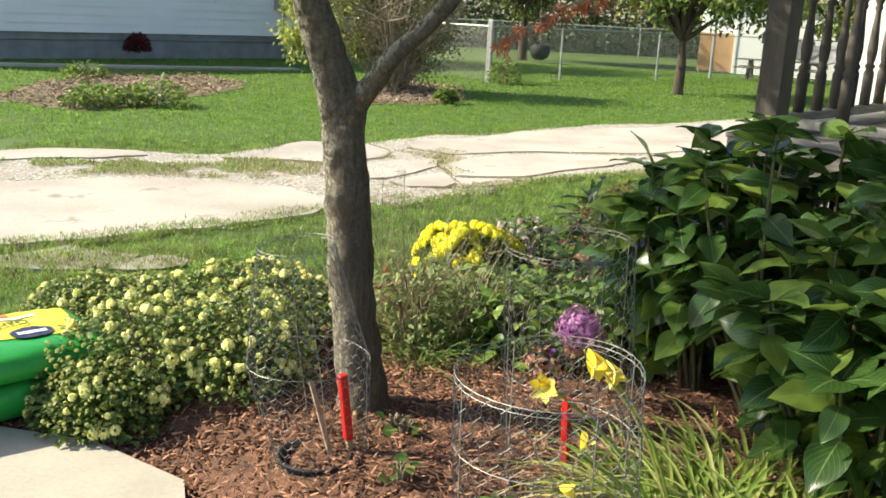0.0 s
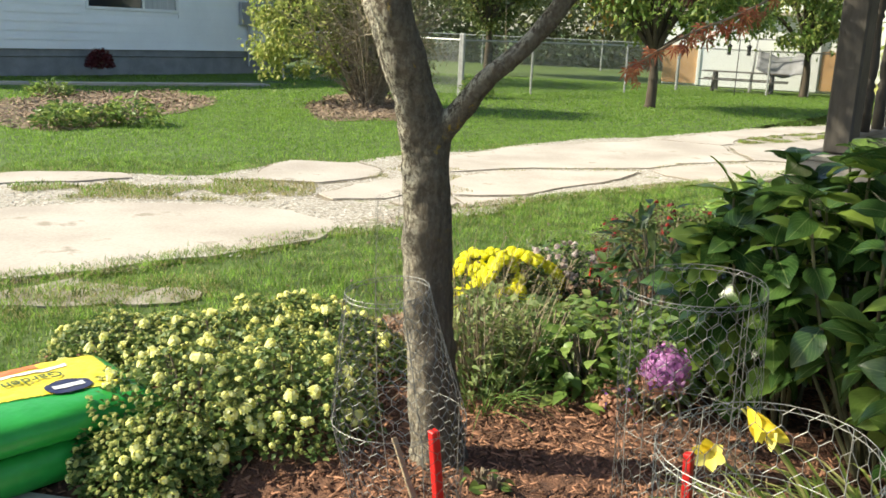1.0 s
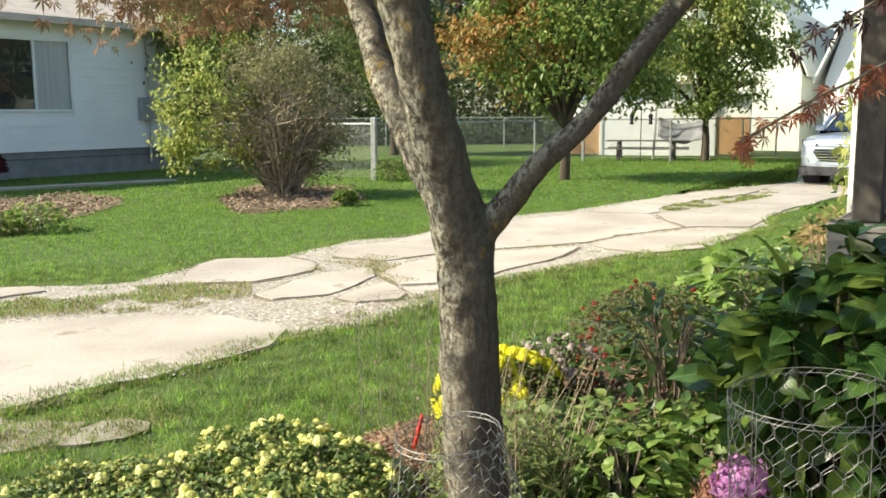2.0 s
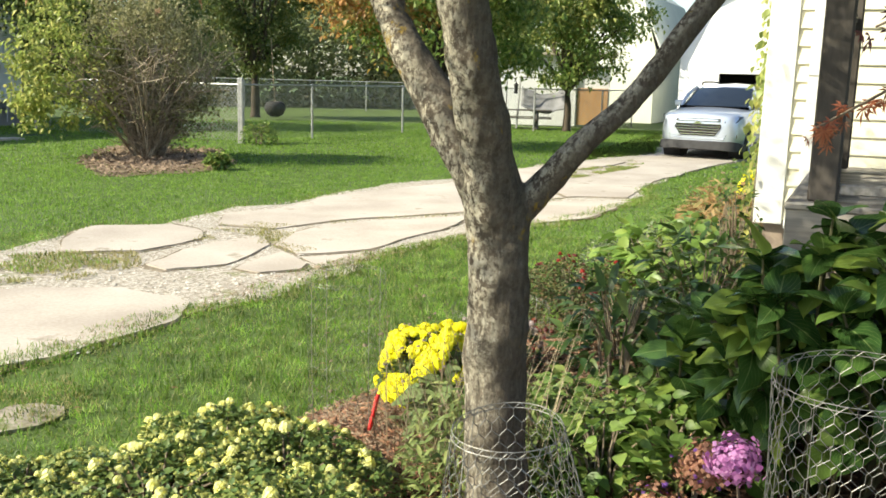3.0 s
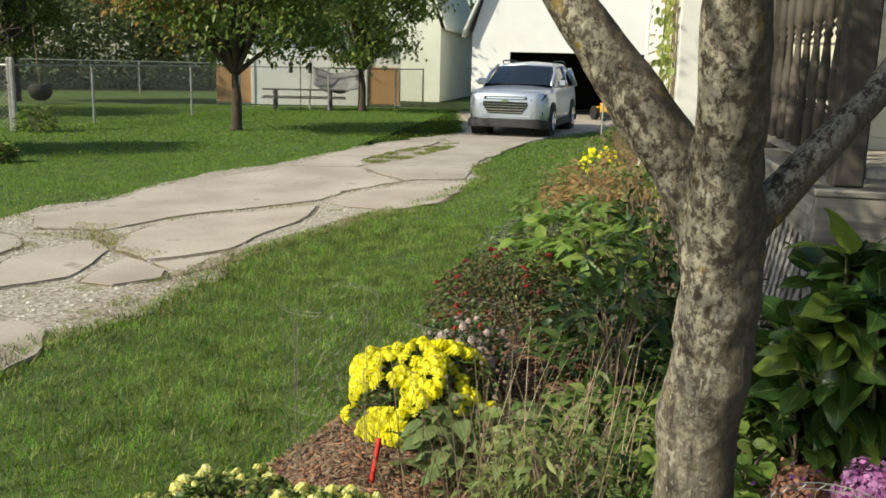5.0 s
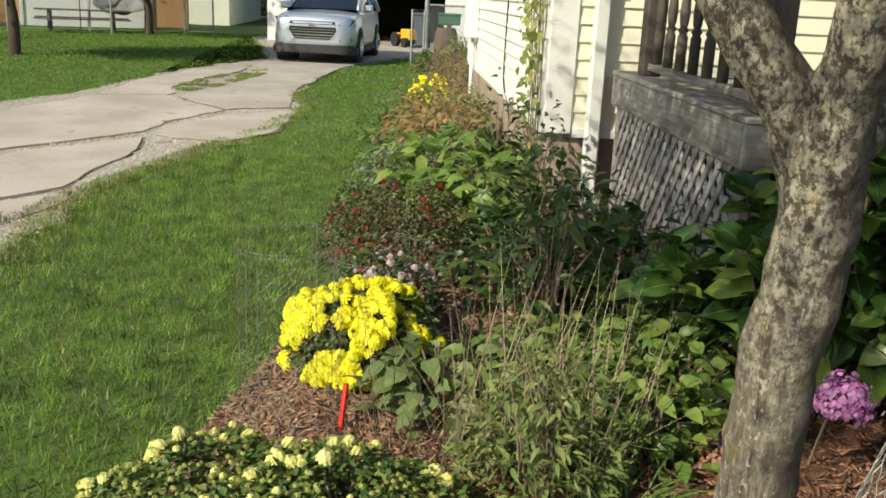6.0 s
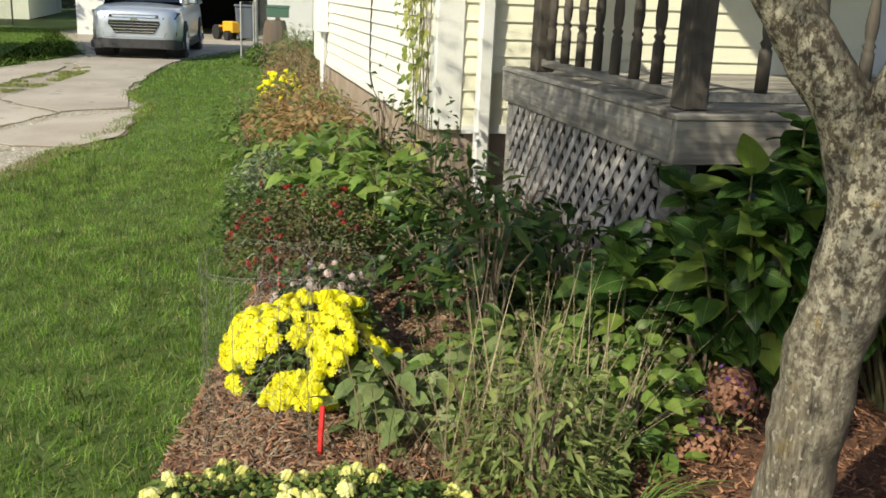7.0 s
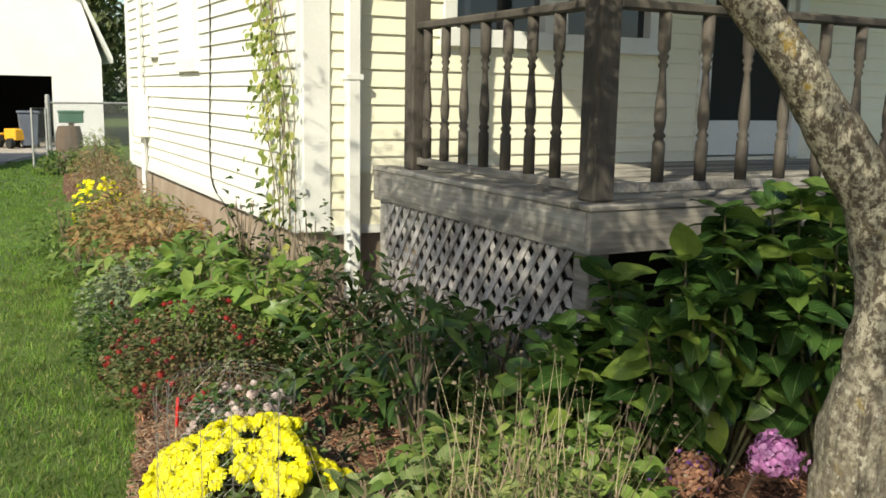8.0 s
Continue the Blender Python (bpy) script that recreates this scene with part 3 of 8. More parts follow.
CORNER_SLAB = [(-0.06, 8.33), (0.16, 8.42), (0.53, 8.5), (0.37, 8.22), (0.05, 7.95), (0.02, 8.13)]
MIDDLE_SLAB = [(-0.22, 8.99), (-0.06, 9.5), (0.38, 10.0), (1.11, 10.24), (1.94, 10.42), (1.66, 9.87), (0.86, 9.05), (0.57, 8.67), (0.18, 8.56), (-0.07, 8.53), (-0.15, 8.81)]
FAR_SLAB = [(-0.62, 10.86), (0.01, 11.2), (0.67, 12.2), (1.68, 12.93), (2.9, 13.8), (3.68, 13.5), (3.62, 11.93), (2.6, 11.35), (2.15, 10.83), (1.17, 10.54), (0.42, 10.28), (-0.17, 9.86), (-0.64, 10.18)]
EDGE_SLAB = [(2.22, 10.7), (2.55, 11.1), (3.58, 11.64), (4.4, 11.52), (3.21, 10.17), (2.56, 9.96), (2.25, 10.33)]
GRASSY_SLAB = [(3.0, 14.0), (3.78, 13.62), (4.0, 13.8), (4.3, 14.5), (5.2, 15.4), (6.4, 16.3), (6.9, 17.0), (5.89, 16.9), (4.24, 15.5)]
LONG_SLAB = [(3.86, 13.4), (3.76, 12.05), (4.6, 11.95), (4.85, 12.35), (5.9, 13.75), (8.2, 16.05), (9.9, 17.5), (9.0, 18.9), (8.55, 18.85), (7.3, 17.2), (6.5, 15.7), (5.0, 14.3), (4.1, 13.65)]
END_SLAB = [(10.0, 17.6), (12.6, 19.1), (16.9, 21.6), (13.1, 26.4), (9.8, 20.6), (9.2, 19.2)]
STRIP_SLAB = [(-4.06, 8.63), (-3.66, 8.75), (-3.25, 8.82), (-3.08, 8.57), (-3.48, 8.29), (-3.85, 8.13), (-5.5, 6.9), (-5.7, 7.3)]
SLABS = [NEAR_SLAB, LEFT_SLAB, WEDGE_SLAB, BROKEN_SLAB, CORNER_SLAB, MIDDLE_SLAB, FAR_SLAB, EDGE_SLAB, GRASSY_SLAB, LONG_SLAB, END_SLAB, STRIP_SLAB]
for i, outline in enumerate(SLABS):
    bm = bmesh.new()
    cx0, cy0 = sum(p[0] for p in outline) / len(outline), sum(p[1] for p in outline) / len(outline)
    wide = 1 + 0.022 / max(0.6, min(2.0, 0.5 * max(math.dist(p, (cx0, cy0)) for p in outline)))
    edge = ragged(ragged([(cx0 + (x - cx0) * wide, cy0 + (y - cy0) * wide) for x, y in outline], 0.12, 0.07, 5.0), 0.1, 0.0, 5.0)
    edge = [(x + 0.022 * noise.noise(Vector((x * 9, y * 9, 1.0))), y + 0.022 * noise.noise(Vector((x * 9, y * 9, 7.0)))) for x, y in edge]
    c = Vector((sum(p[0] for p in edge) / len(edge), sum(p[1] for p in edge) / len(edge), 0))
    top = 0.001 + 0.004 * ((i * 7) % 4) / 3
    prism(bm, edge, -0.1, top)
    tilt = (random.uniform(-0.006, 0.006), random.uniform(-0.006, 0.006))
    for v in bm.verts:
        if v.co.z > -0.05:
            v.co.z += max(-0.0015, min(0.004, (v.co.x - c.x) * tilt[0] + (v.co.y - c.y) * tilt[1]))
    rim = [e for e in bm.edges if all(v.co.z > -0.05 for v in e.verts) and len({f for f in e.link_faces if abs(f.normal.z) < 0.5}) == 1]
    bmesh.ops.bevel(bm, geom=rim, offset=0.006, segments=1, affect="EDGES")
    bmesh.ops.triangulate(bm, faces=[f for f in bm.faces if len(f.verts) > 4])
    part("slab", bm, M_SLAB, drive)
    if outline in (NEAR_SLAB, STRIP_SLAB):
        continue
    bm = bmesh.new()
    grow = 1 + 0.032 / max(0.5, 0.5 * max(math.dist(p, (cx0, cy0)) for p in outline))
    prism(bm, ragged(ragged([(cx0 + (x - cx0) * wide * grow, cy0 + (y - cy0) * wide * grow) for x, y in outline], 0.12, 0.07, 5.0), 0.06, 0.06, 60.0 + i), -0.06, -0.0065 + 0.0003 * i)
    bmesh.ops.triangulate(bm, faces=[f for f in bm.faces if len(f.verts) > 4])
    part("crack_dirt", bm, M_CRACK, drive, "dark soil and moss in the cracks")

for i, (cx, cy, a, b, turn) in enumerate([(-2.2, 4.9, 0.45, 0.22, 0.5), (-1.65, 5.0, 0.22, 0.1, 0.3), (-3.1, 4.3, 0.5, 0.22, 0.6)]):
    ring = [(cx + a * math.cos(t) * math.cos(turn) - b * math.sin(t) * math.sin(turn), cy + a * math.cos(t) * math.sin(turn) + b * math.sin(t) * math.cos(turn)) for t in [k * math.tau / 9 for k in range(9)]]
    bm = bmesh.new()
    prism(bm, ragged(ragged(ring, 0.08, 0.32, 30 + i), 0.03, 0.03, 40 + i), -0.05, -0.006 + 0.003 * i)
    bmesh.ops.triangulate(bm, faces=[f for f in bm.faces if len(f.verts) > 4])
    part("broken_slab", bm, M_MOSSY, drive, "dirty mossy piece of broken concrete")

# the front walk
walk_thing = thing("front_walk", "pale concrete walk slabs beside the flower bed", "walkway", kind="structure")
for i, outline in enumerate([WALK[:3] + [(-1.95, 1.25), (-0.22, 1.22), (-0.5, 2.15)], [(-1.92, 2.85), WALK[3], (-4.6, 1.2), (-1.97, 1.24)], [(-0.22, 1.2), (-4.6, 1.18), (-4.6, -1.2), (-0.35, -1.2)]]):
    bm = bmesh.new()
    prism(bm, ragged(outline, 0.3, 0.012, 50.0 + i), -0.12, 0.03)
    bmesh.ops.triangulate(bm, faces=[f for f in bm.faces if len(f.verts) > 4])
    part("slab", bm, M_WALK, walk_thing)

# the planting bed: a mulched mound
step = 0.07
xs, ys = np.meshgrid(np.arange(-2.0, 11.0, step), np.arange(-1.0, 15.6, step), indexing="ij")
hold = inside(BED, xs, ys)
rough_z = np.array([noise.noise(Vector((a * 5.0, b * 5.0, 0.3))) for a, b in zip(xs[hold], ys[hold])])
zs = np.full(xs.shape, -0.05)
zs[hold] = bed_height(xs[hold], ys[hold]) + 0.018 * rough_z
nx, ny = xs.shape
idx = np.arange(nx * ny).reshape(nx, ny)
quads = np.stack([idx[:-1, :-1], idx[1:, :-1], idx[1:, 1:], idx[:-1, 1:]], -1).reshape(-1, 4)
keep = hold.ravel()[quads].any(1)
quads = quads[keep]
used = np.unique(quads)
remap = np.zeros(nx * ny, int)
remap[used] = np.arange(len(used))
bed = new("planting_bed", raw_mesh("planting_bed", np.stack([xs, ys, zs], -1).reshape(-1, 3)[used], remap[quads], M_MULCH))
tagged(bed, "flower bed covered in reddish-brown bark mulch", "flower bed", kind="structure")

chip = (np.array([(-0.5, -0.13, 0), (0.5, -0.1, 0.03), (0.46, 0.13, 0), (-0.44, 0.1, 0.02), (-0.4, 0.0, 0.13), (0.42, 0.02, 0.12)], float),
        [(0, 1, 5), (0, 5, 4), (1, 2, 5), (2, 3, 4), (2, 4, 5), (3, 0, 4)], None)


def chips(name, count, lo, hi, size, mat, where, parent, label=""):
    x, y = RNG.uniform(lo[0], hi[0], count), RNG.uniform(lo[1], hi[1], count)
    ok = where(x, y)
    x, y = x[ok], y[ok]
    n = len(x)
    z = bed_height(x, y) + RNG.uniform(-0.004, 0.014, n)
    s = RNG.uniform(*size, n)
    me = scatter(name, chip, np.stack([x, y, z], -1), turns(RNG.uniform(0, 6.28, n), RNG.normal(0, 0.3, n), RNG.normal(0, 0.35, n)), np.stack([s, s * RNG.uniform(0.35, 1.1, n), s * 0.8], -1), mat, smooth=False)
    return part(name, me, mat, parent, label, kind="stuff")


chips("bark_chip", 84000, (-1.9, 0.9), (2.2, 6.6), (0.012, 0.05), M_CHIP, lambda x, y: inside(BED, x, y), bed, "shredded reddish bark chips")
chips("dead_leaf_litter", 9000, (-0.6, 3.4), (9.8, 15.0), (0.02, 0.06), M_LEAFMOULD, lambda x, y: inside(BED, x, y), bed, "dry fallen leaves and stalks")
chips("dead_leaf_litter", 16000, (-0.7, 3.9), (1.4, 5.7), (0.015, 0.045), M_LEAFMOULD, lambda x, y: inside(BED, x, y), bed, "dull grey-brown litter on the mulch")

# stones along the drive's broken edge
n = 60000
x, y = RNG.uniform(-4.5, 5.2, n), RNG.uniform(5.0, 13.0, n)
d = edge_distance(DRIVE, x, y)
ok = inside(DRIVE, x, y)
for s in SLABS:
    ok &= ~inside(s, x, y)
x, y = x[ok], y[ok]
n = len(x)
stone = (np.array([(1, 0, 0.2), (0.2, 0.9, 0.1), (-0.8, 0.5, 0.15), (-0.7, -0.6, 0.1), (0.3, -0.9, 0.2), (0, 0, 0.8)], float), [(0, 1, 5), (1, 2, 5), (2, 3, 5), (3, 4, 5), (4, 0, 5)], None)
me = scatter("gravel_stone", stone, np.stack([x, y, np.full(n, -0.011)], -1), turns(RNG.uniform(0, 6.28, n), RNG.normal(0, 0.2, n), RNG.normal(0, 0.2, n)), 0.004 + 0.014 * RNG.uniform(0, 1, n) ** 3, M_STONE, smooth=False)
part("gravel_stone", me, M_STONE, drive, "loose pale stones", kind="stuff")

# mulched patches on the far lawn
for name, c, r, seed, label in (("bare_patch", (-5.9, 15.4), (1.75, 3.3), 3, "bare brown patch of dead mulch in the lawn"), ("shrub_bed", (-1.6, 17.3), (1.5, 2.7), 8, "brown mulch ring round the shrub")):
    ring = []
    for k in range(180):
        t = k * math.tau / 180
        q = 1 + 0.35 * noise.noise(Vector((math.cos(t) * 1.6, math.sin(t) * 1.6, seed))) + 0.1 * noise.noise(Vector((math.cos(t) * 7, math.sin(t) * 7, seed))) + 0.07 * noise.noise(Vector((math.cos(t) * 22, math.sin(t) * 22, seed)))
        ring.append((c[0] + 0.9 * r[0] * q * math.cos(t), c[1] + 0.9 * r[1] * q * math.sin(t)))
    bm = bmesh.new()
    prism(bm, ring, -0.06, -0.008)
    bmesh.ops.triangulate(bm, faces=[f for f in bm.faces if len(f.verts) > 4])
    patch = tagged(part(name, bm, M_LEAFMOULD), label, "mulch patch", kind="structure")
    n = 9000
    x, y = RNG.uniform(c[0] - r[0] * 1.4, c[0] + r[0] * 1.4, n), RNG.uniform(c[1] - r[1] * 1.4, c[1] + r[1] * 1.4, n)
    ok = inside(ring, x, y)
    x, y = x[ok], y[ok]
    n = len(x)
    me = scatter("dead_stalk", chip, np.stack([x, y, RNG.uniform(0.0, 0.05, n)], -1), turns(RNG.uniform(0, 6.28, n), RNG.normal(0, 0.5, n), RNG.normal(0, 0.4, n)), RNG.uniform(0.03, 0.11, n), M_LEAFMOULD, smooth=False)
    part("dead_stalk", me, M_LEAFMOULD, patch, kind="stuff")

# grass: blades thick near the bed, thinner and broader far off
blade = (np.array([(-0.5, 0, 0), (0.5, 0, 0), (0.32, 0.12, 0.55), (-0.32, 0.12, 0.55), (0, 0.42, 1.0)], float), [(0, 1, 2), (0, 2, 3), (3, 2, 4)], None)
PATCHES = [((-5.9, 15.4), (1.6, 3.1)), ((-1.6, 17.3), (1.4, 2.4))]
PATH_FAR = [(-12.0, 17.2), (-7.4, 20.3), (-4.7, 23.6), (-4.1, 23.2), (-7.0, 19.8), (-12.0, 16.6)]


def lawn_ok(x, y):
    ok = ~(inside(BED, x, y) & (edge_distance(BED, x, y) > np.abs(RNG.normal(0.02, 0.05, x.shape)))) & ~inside(WALK, x, y) & ~(inside(DRIVE, x, y) & (edge_distance(DRIVE, x, y) > 0.08)) & ~inside(PATH_FAR, x, y)
    u, v = (x - HX) * UX + (y - HY) * UY, (x - HX) * VX + (y - HY) * VY
    ok &= ~((u > -0.1) & (u < 9) & (v > -0.5))
    for (cx, cy), (rx, ry) in PATCHES:
        ok &= ((x - cx) / rx) ** 2 + ((y - cy) / ry) ** 2 > RNG.uniform(0.2, 1.05, x.shape)
    return ok


def grass(name, count, lo, hi, tall, wide, parent_label, near, far, mat=None, extra=None):
    x, y = RNG.uniform(lo[0], hi[0], count), RNG.uniform(lo[1], hi[1], count)
    r = np.hypot(x + 1.2, y - 1.5)
    ok = lawn_ok(x, y) & (r >= near) & (r < far)
    if extra is not None:
        ok &= extra(x, y)
    x, y = x[ok], y[ok]
    n = len(x)
    clump = np.array([noise.noise(Vector((a * 0.9, b * 0.9, 2.0))) for a, b in zip(x, y)])
    h = RNG.uniform(*tall, n) * (1 + 0.45 * clump)
    rot = turns(RNG.uniform(0, 6.28, n), RNG.normal(-0.25, 0.5, n), RNG.normal(0, 0.3, n))
    me = scatter(name, blade, np.stack([x, y, np.full(n, -0.022)], -1), rot, np.stack([RNG.uniform(*wide, n), h, h], -1), mat or M_GRASS)
    tagged(part(name, me, mat or M_GRASS, kind="stuff"), parent_label, "grass")


grass("lawn_grass", 400000, (-4.5, 2.6), (6.5, 12.0), (0.018, 0.068), (0.003, 0.0065), "green lawn grass beside the drive and bed", 0, 8.5, None, lambda x, y: edge_distance(DRIVE, x, y) > RNG.exponential(0.13, x.shape))
grass("lawn_grass", 330000, (-9.5, 5.0), (11.0, 17.0), (0.02, 0.048), (0.007, 0.012), "green lawn grass across the drive", 8.5, 15, M_GRASS_FAR)
grass("lawn_grass", 330000, (-13, 8), (17, 31), (0.022, 0.05), (0.014, 0.025), "far lawn grass in sun and shade", 15, 30, M_GRASS_FAR)
grass("dry_lawn_grass", 60000, (-4.5, 2.6), (6.5, 12.0), (0.012, 0.04), (0.003, 0.006), "straw and dry blades scattered in the lawn", 0, 8.5, M_GRASS_DRY)
grass("dry_lawn_grass", 60000, (-4.5, 4.0), (6.5, 13.0), (0.02, 0.06), (0.003, 0.007), "dry straw-coloured grass along the drive's edge", 0, 12, M_GRASS_DRY, lambda x, y: edge_distance(DRIVE, x, y) < np.abs(RNG.normal(0, 0.22, x.shape)))
# grass that has taken the drive's middle, and weeds in its gaps
MIDDLE = [(4.0, 13.75), (5.0, 14.35), (6.6, 15.75), (7.2, 16.6), (6.4, 16.3), (5.2, 15.4), (4.3, 14.5)]
def tuft(name, label, poly, count, tall, wide, mat):
    x, y = RNG.uniform(min(p[0] for p in poly), max(p[0] for p in poly), count), RNG.uniform(min(p[1] for p in poly), max(p[1] for p in poly), count)
    ok = inside(poly, x, y) & (np.array([noise.noise(Vector((a * 2.2, b * 2.2, 4.0))) for a, b in zip(x, y)]) > -0.12)
    x, y = x[ok], y[ok]
    n = len(x)
    h = RNG.uniform(*tall, n)
    me = scatter(name, blade, np.stack([x, y, np.full(n, 0.0)], -1), turns(RNG.uniform(0, 6.28, n), RNG.normal(-0.3, 0.5, n), RNG.normal(0, 0.3, n)), np.stack([RNG.uniform(*wide, n), h, h], -1), mat)
    tagged(part(name, me, mat, kind="stuff"), label, "grass")
tuft("drive_grass", "thin grass growing in the middle of the drive", MIDDLE, 15000, (0.015, 0.04), (0.008, 0.014), M_GRASS)
tuft("drive_grass", "dry grass growing in the middle of the drive", MIDDLE, 22000, (0.012, 0.035), (0.008, 0.014), M_GRASS_DRY)
tuft("drive_grass", "thin weeds and moss in the gaps of the drive", [(-3.2, 7.5), (-1.7, 7.75), (-1.25, 8.2), (-1.4, 8.75), (-2.0, 8.8), (-3.0, 8.5), (-4.2, 7.6)], 14000, (0.01, 0.04), (0.005, 0.01), M_GRASS_DRY)
tuft("drive_grass", "green weeds among gravel and dirt in the drive", [(-4.2, 7.2), (-2.2, 7.9), (-1.5, 8.3), (-1.9, 8.8), (-3.0, 8.6), (-4.4, 7.8)], 9000, (0.01, 0.045), (0.005, 0.01), M_GRASS)
for crack in ([(0.4, 10.05), (1.15, 10.3), (2.0, 10.5), (2.1, 10.75), (1.2, 10.5), (0.4, 10.25)], [(-0.3, 8.85), (-0.1, 8.45), (0.6, 8.55), (0.2, 8.6), (-0.2, 9.05)], [(-0.95, 9.2), (-0.3, 9.45), (-0.25, 9.8), (-0.8, 9.9)], [(2.15, 10.7), (2.6, 11.15), (3.6, 11.7), (3.6, 11.9), (2.5, 11.3), (2.1, 10.85)], [(-0.4, 9.0), (-0.2, 9.0), (0.0, 9.6), (-0.3, 9.9)], [(-0.7, 10.1), (-0.2, 9.8), (0.1, 9.95), (-0.6, 10.4)]):
    tuft("drive_grass", "moss and thin weeds along a crack of the drive", crack, 1800, (0.008, 0.028), (0.004, 0.008), M_GRASS_DRY)
NEAR_EDGE = [(-4.2, 4.15), (-2.6, 5.3), (-1.8, 6.0), (-1.0, 7.0), (0.4, 8.42), (1.3, 9.15), (2.6, 10.1), (2.7, 9.9), (1.4, 8.95), (0.5, 8.2), (-0.9, 6.7), (-1.7, 5.65), (-2.6, 4.95), (-4.2, 3.8)]
tuft("drive_grass", "grass creeping over the drive's near edge", NEAR_EDGE, 90000, (0.012, 0.045), (0.003, 0.006), M_GRASS)
tuft("drive_grass", "dead grass on the drive's near edge", NEAR_EDGE, 60000, (0.008, 0.03), (0.003, 0.006), M_GRASS_DRY)
def rim_grass(label, outline, lo, hi, per_metre, spread, tall, mat):
    """Blades that lean over the broken rim of the concrete."""
    at = []
    for a, b in zip(outline, outline[1:] + outline[:1]):
        if lo <= a[0] <= hi and a[1] < 1.05 * a[0] + 8.35:
            m = int(math.dist(a, b) * per_metre)
            t = RNG.uniform(0, 1, m)
            at.append(np.stack([a[0] + (b[0] - a[0]) * t, a[1] + (b[1] - a[1]) * t], -1))
    at = np.concatenate(at) + RNG.normal(0, spread, (sum(len(q) for q in at), 2))
    keep = np.array([noise.noise(Vector((x * 1.7, y * 1.7, 8.0))) > -0.25 for x, y in at])
    at = at[keep]
    n = len(at)
    h = RNG.uniform(*tall, n)
    me = scatter("drive_grass", blade, np.stack([at[:, 0], at[:, 1], np.full(n, -0.016)], -1), turns(RNG.uniform(0, 6.28, n), RNG.normal(-0.4, 0.5, n), RNG.normal(0, 0.3, n)), np.stack([RNG.uniform(0.004, 0.008, n), h, h], -1), mat)
    tagged(part("drive_grass", me, mat, kind="stuff"), label, "grass")
chips("dead_leaf_litter", 120000, (-4.4, 3.7), (2.7, 10.2), (0.008, 0.034), M_LEAFMOULD, lambda x, y: inside(NEAR_EDGE, x, y) & (np.array([noise.noise(Vector((a * 1.3, b * 1.3, 12.0))) for a, b in zip(x, y)]) > RNG.uniform(-0.25, 0.5, x.shape)), drive, "brown dead leaves and dirt along the drive's edge")
for rim, most in ((ragged(DRIVE, 0.2, 0.2, 1.0), 5.5), (ragged(NEAR_SLAB, 0.12, 0.07, 5.0), -1.2)):
    rim_grass("green grass leaning over the drive's rim", rim, -5.5, most, 700, 0.06, (0.025, 0.06), M_GRASS)
    rim_grass("dry grass leaning over the drive's rim", rim, -5.5, most, 420, 0.06, (0.02, 0.045), M_GRASS_DRY)
tuft("drive_grass", "dry weeds along the near edge of the drive", [(-4.5, 3.5), (-2.4, 5.0), (-1.5, 5.5), (-1.3, 5.0), (-2.2, 4.4), (-4.2, 2.9)], 26000, (0.008, 0.03), (0.003, 0.007), M_GRASS_DRY)
tuft("drive_grass", "green weeds among the broken concrete", [(-4.5, 3.3), (-2.4, 5.0), (-1.3, 5.6), (-1.1, 5.1), (-2.1, 4.3), (-4.2, 2.7)], 16000, (0.01, 0.04), (0.003, 0.006), M_GRASS)

# ---------------------------------------------------------------- the cream house
house = thing("house", "cream clapboard house with a wooden front porch", "house", at=HOUSE)
WU, WV, TOPZ, FOOT = 2.31, -0.355, 4.3, 0.68
front_wall = hpart("wall", [((WU, WU + 0.16), (WV, 0.54), (FOOT, TOPZ)), ((WU, WU + 0.16), (0.54, 2.2), (FOOT, 1.8)), ((WU, WU + 0.16), (0.54, 2.2), (3.05, TOPZ)), ((WU, WU + 0.16), (2.2, 2.7), (FOOT, TOPZ)),
                            ((WU, WU + 0.16), (2.7, 3.6), (3.08, TOPZ)), ((WU, WU + 0.16), (2.7, 3.6), (FOOT, 1.05)), ((WU, WU + 0.16), (3.6, 6.2), (FOOT, TOPZ))], M_SIDING, house)
side_wall = hpart("wall", [((WU + 0.16, 4.9), (WV, WV + 0.16), (FOOT, TOPZ)), ((4.9, 5.6), (WV, WV + 0.16), (FOOT, 1.68)), ((4.9, 5.6), (WV, WV + 0.16), (3.0, TOPZ)), ((5.6, 6.7), (WV, WV + 0.16), (FOOT, TOPZ)),
                           ((6.7, 6.86), (WV, WV + 0.16), (FOOT, 1.86)), ((6.7, 6.86), (WV, WV + 0.16), (2.36, TOPZ)), ((6.86, 8.4), (WV, WV + 0.16), (FOOT, TOPZ)), ((8.24, 8.4), (WV + 0.16, 6.2), (FOOT, TOPZ)), ((WU + 0.16, 8.4), (6.04, 6.2), (FOOT, TOPZ))], M_SIDING, house)
hpart("foundation", [((WU + 0.03, 8.37), (WV + 0.03, 6.17), (-0.2, FOOT))], M_FOUND, house, "tan concrete block foundation")
hpart("ceiling", [((WU + 0.16, 8.24), (WV + 0.16, 6.04), (TOPZ - 0.1, TOPZ))], M_TRIM, house)
hpart("corner_board", [((WU - 0.028, WU + 0.0), (WV - 0.028, WV + 0.14), (FOOT - 0.03, TOPZ)), ((WU + 0.0, WU + 0.1), (WV - 0.028, WV), (FOOT - 0.03, TOPZ))], M_TRIM, house, "white painted corner board", 0.004)
hpart("corner_board", [((8.3, 8.43), (WV - 0.028, WV), (FOOT - 0.03, TOPZ))], M_TRIM, house, "white painted corner board")
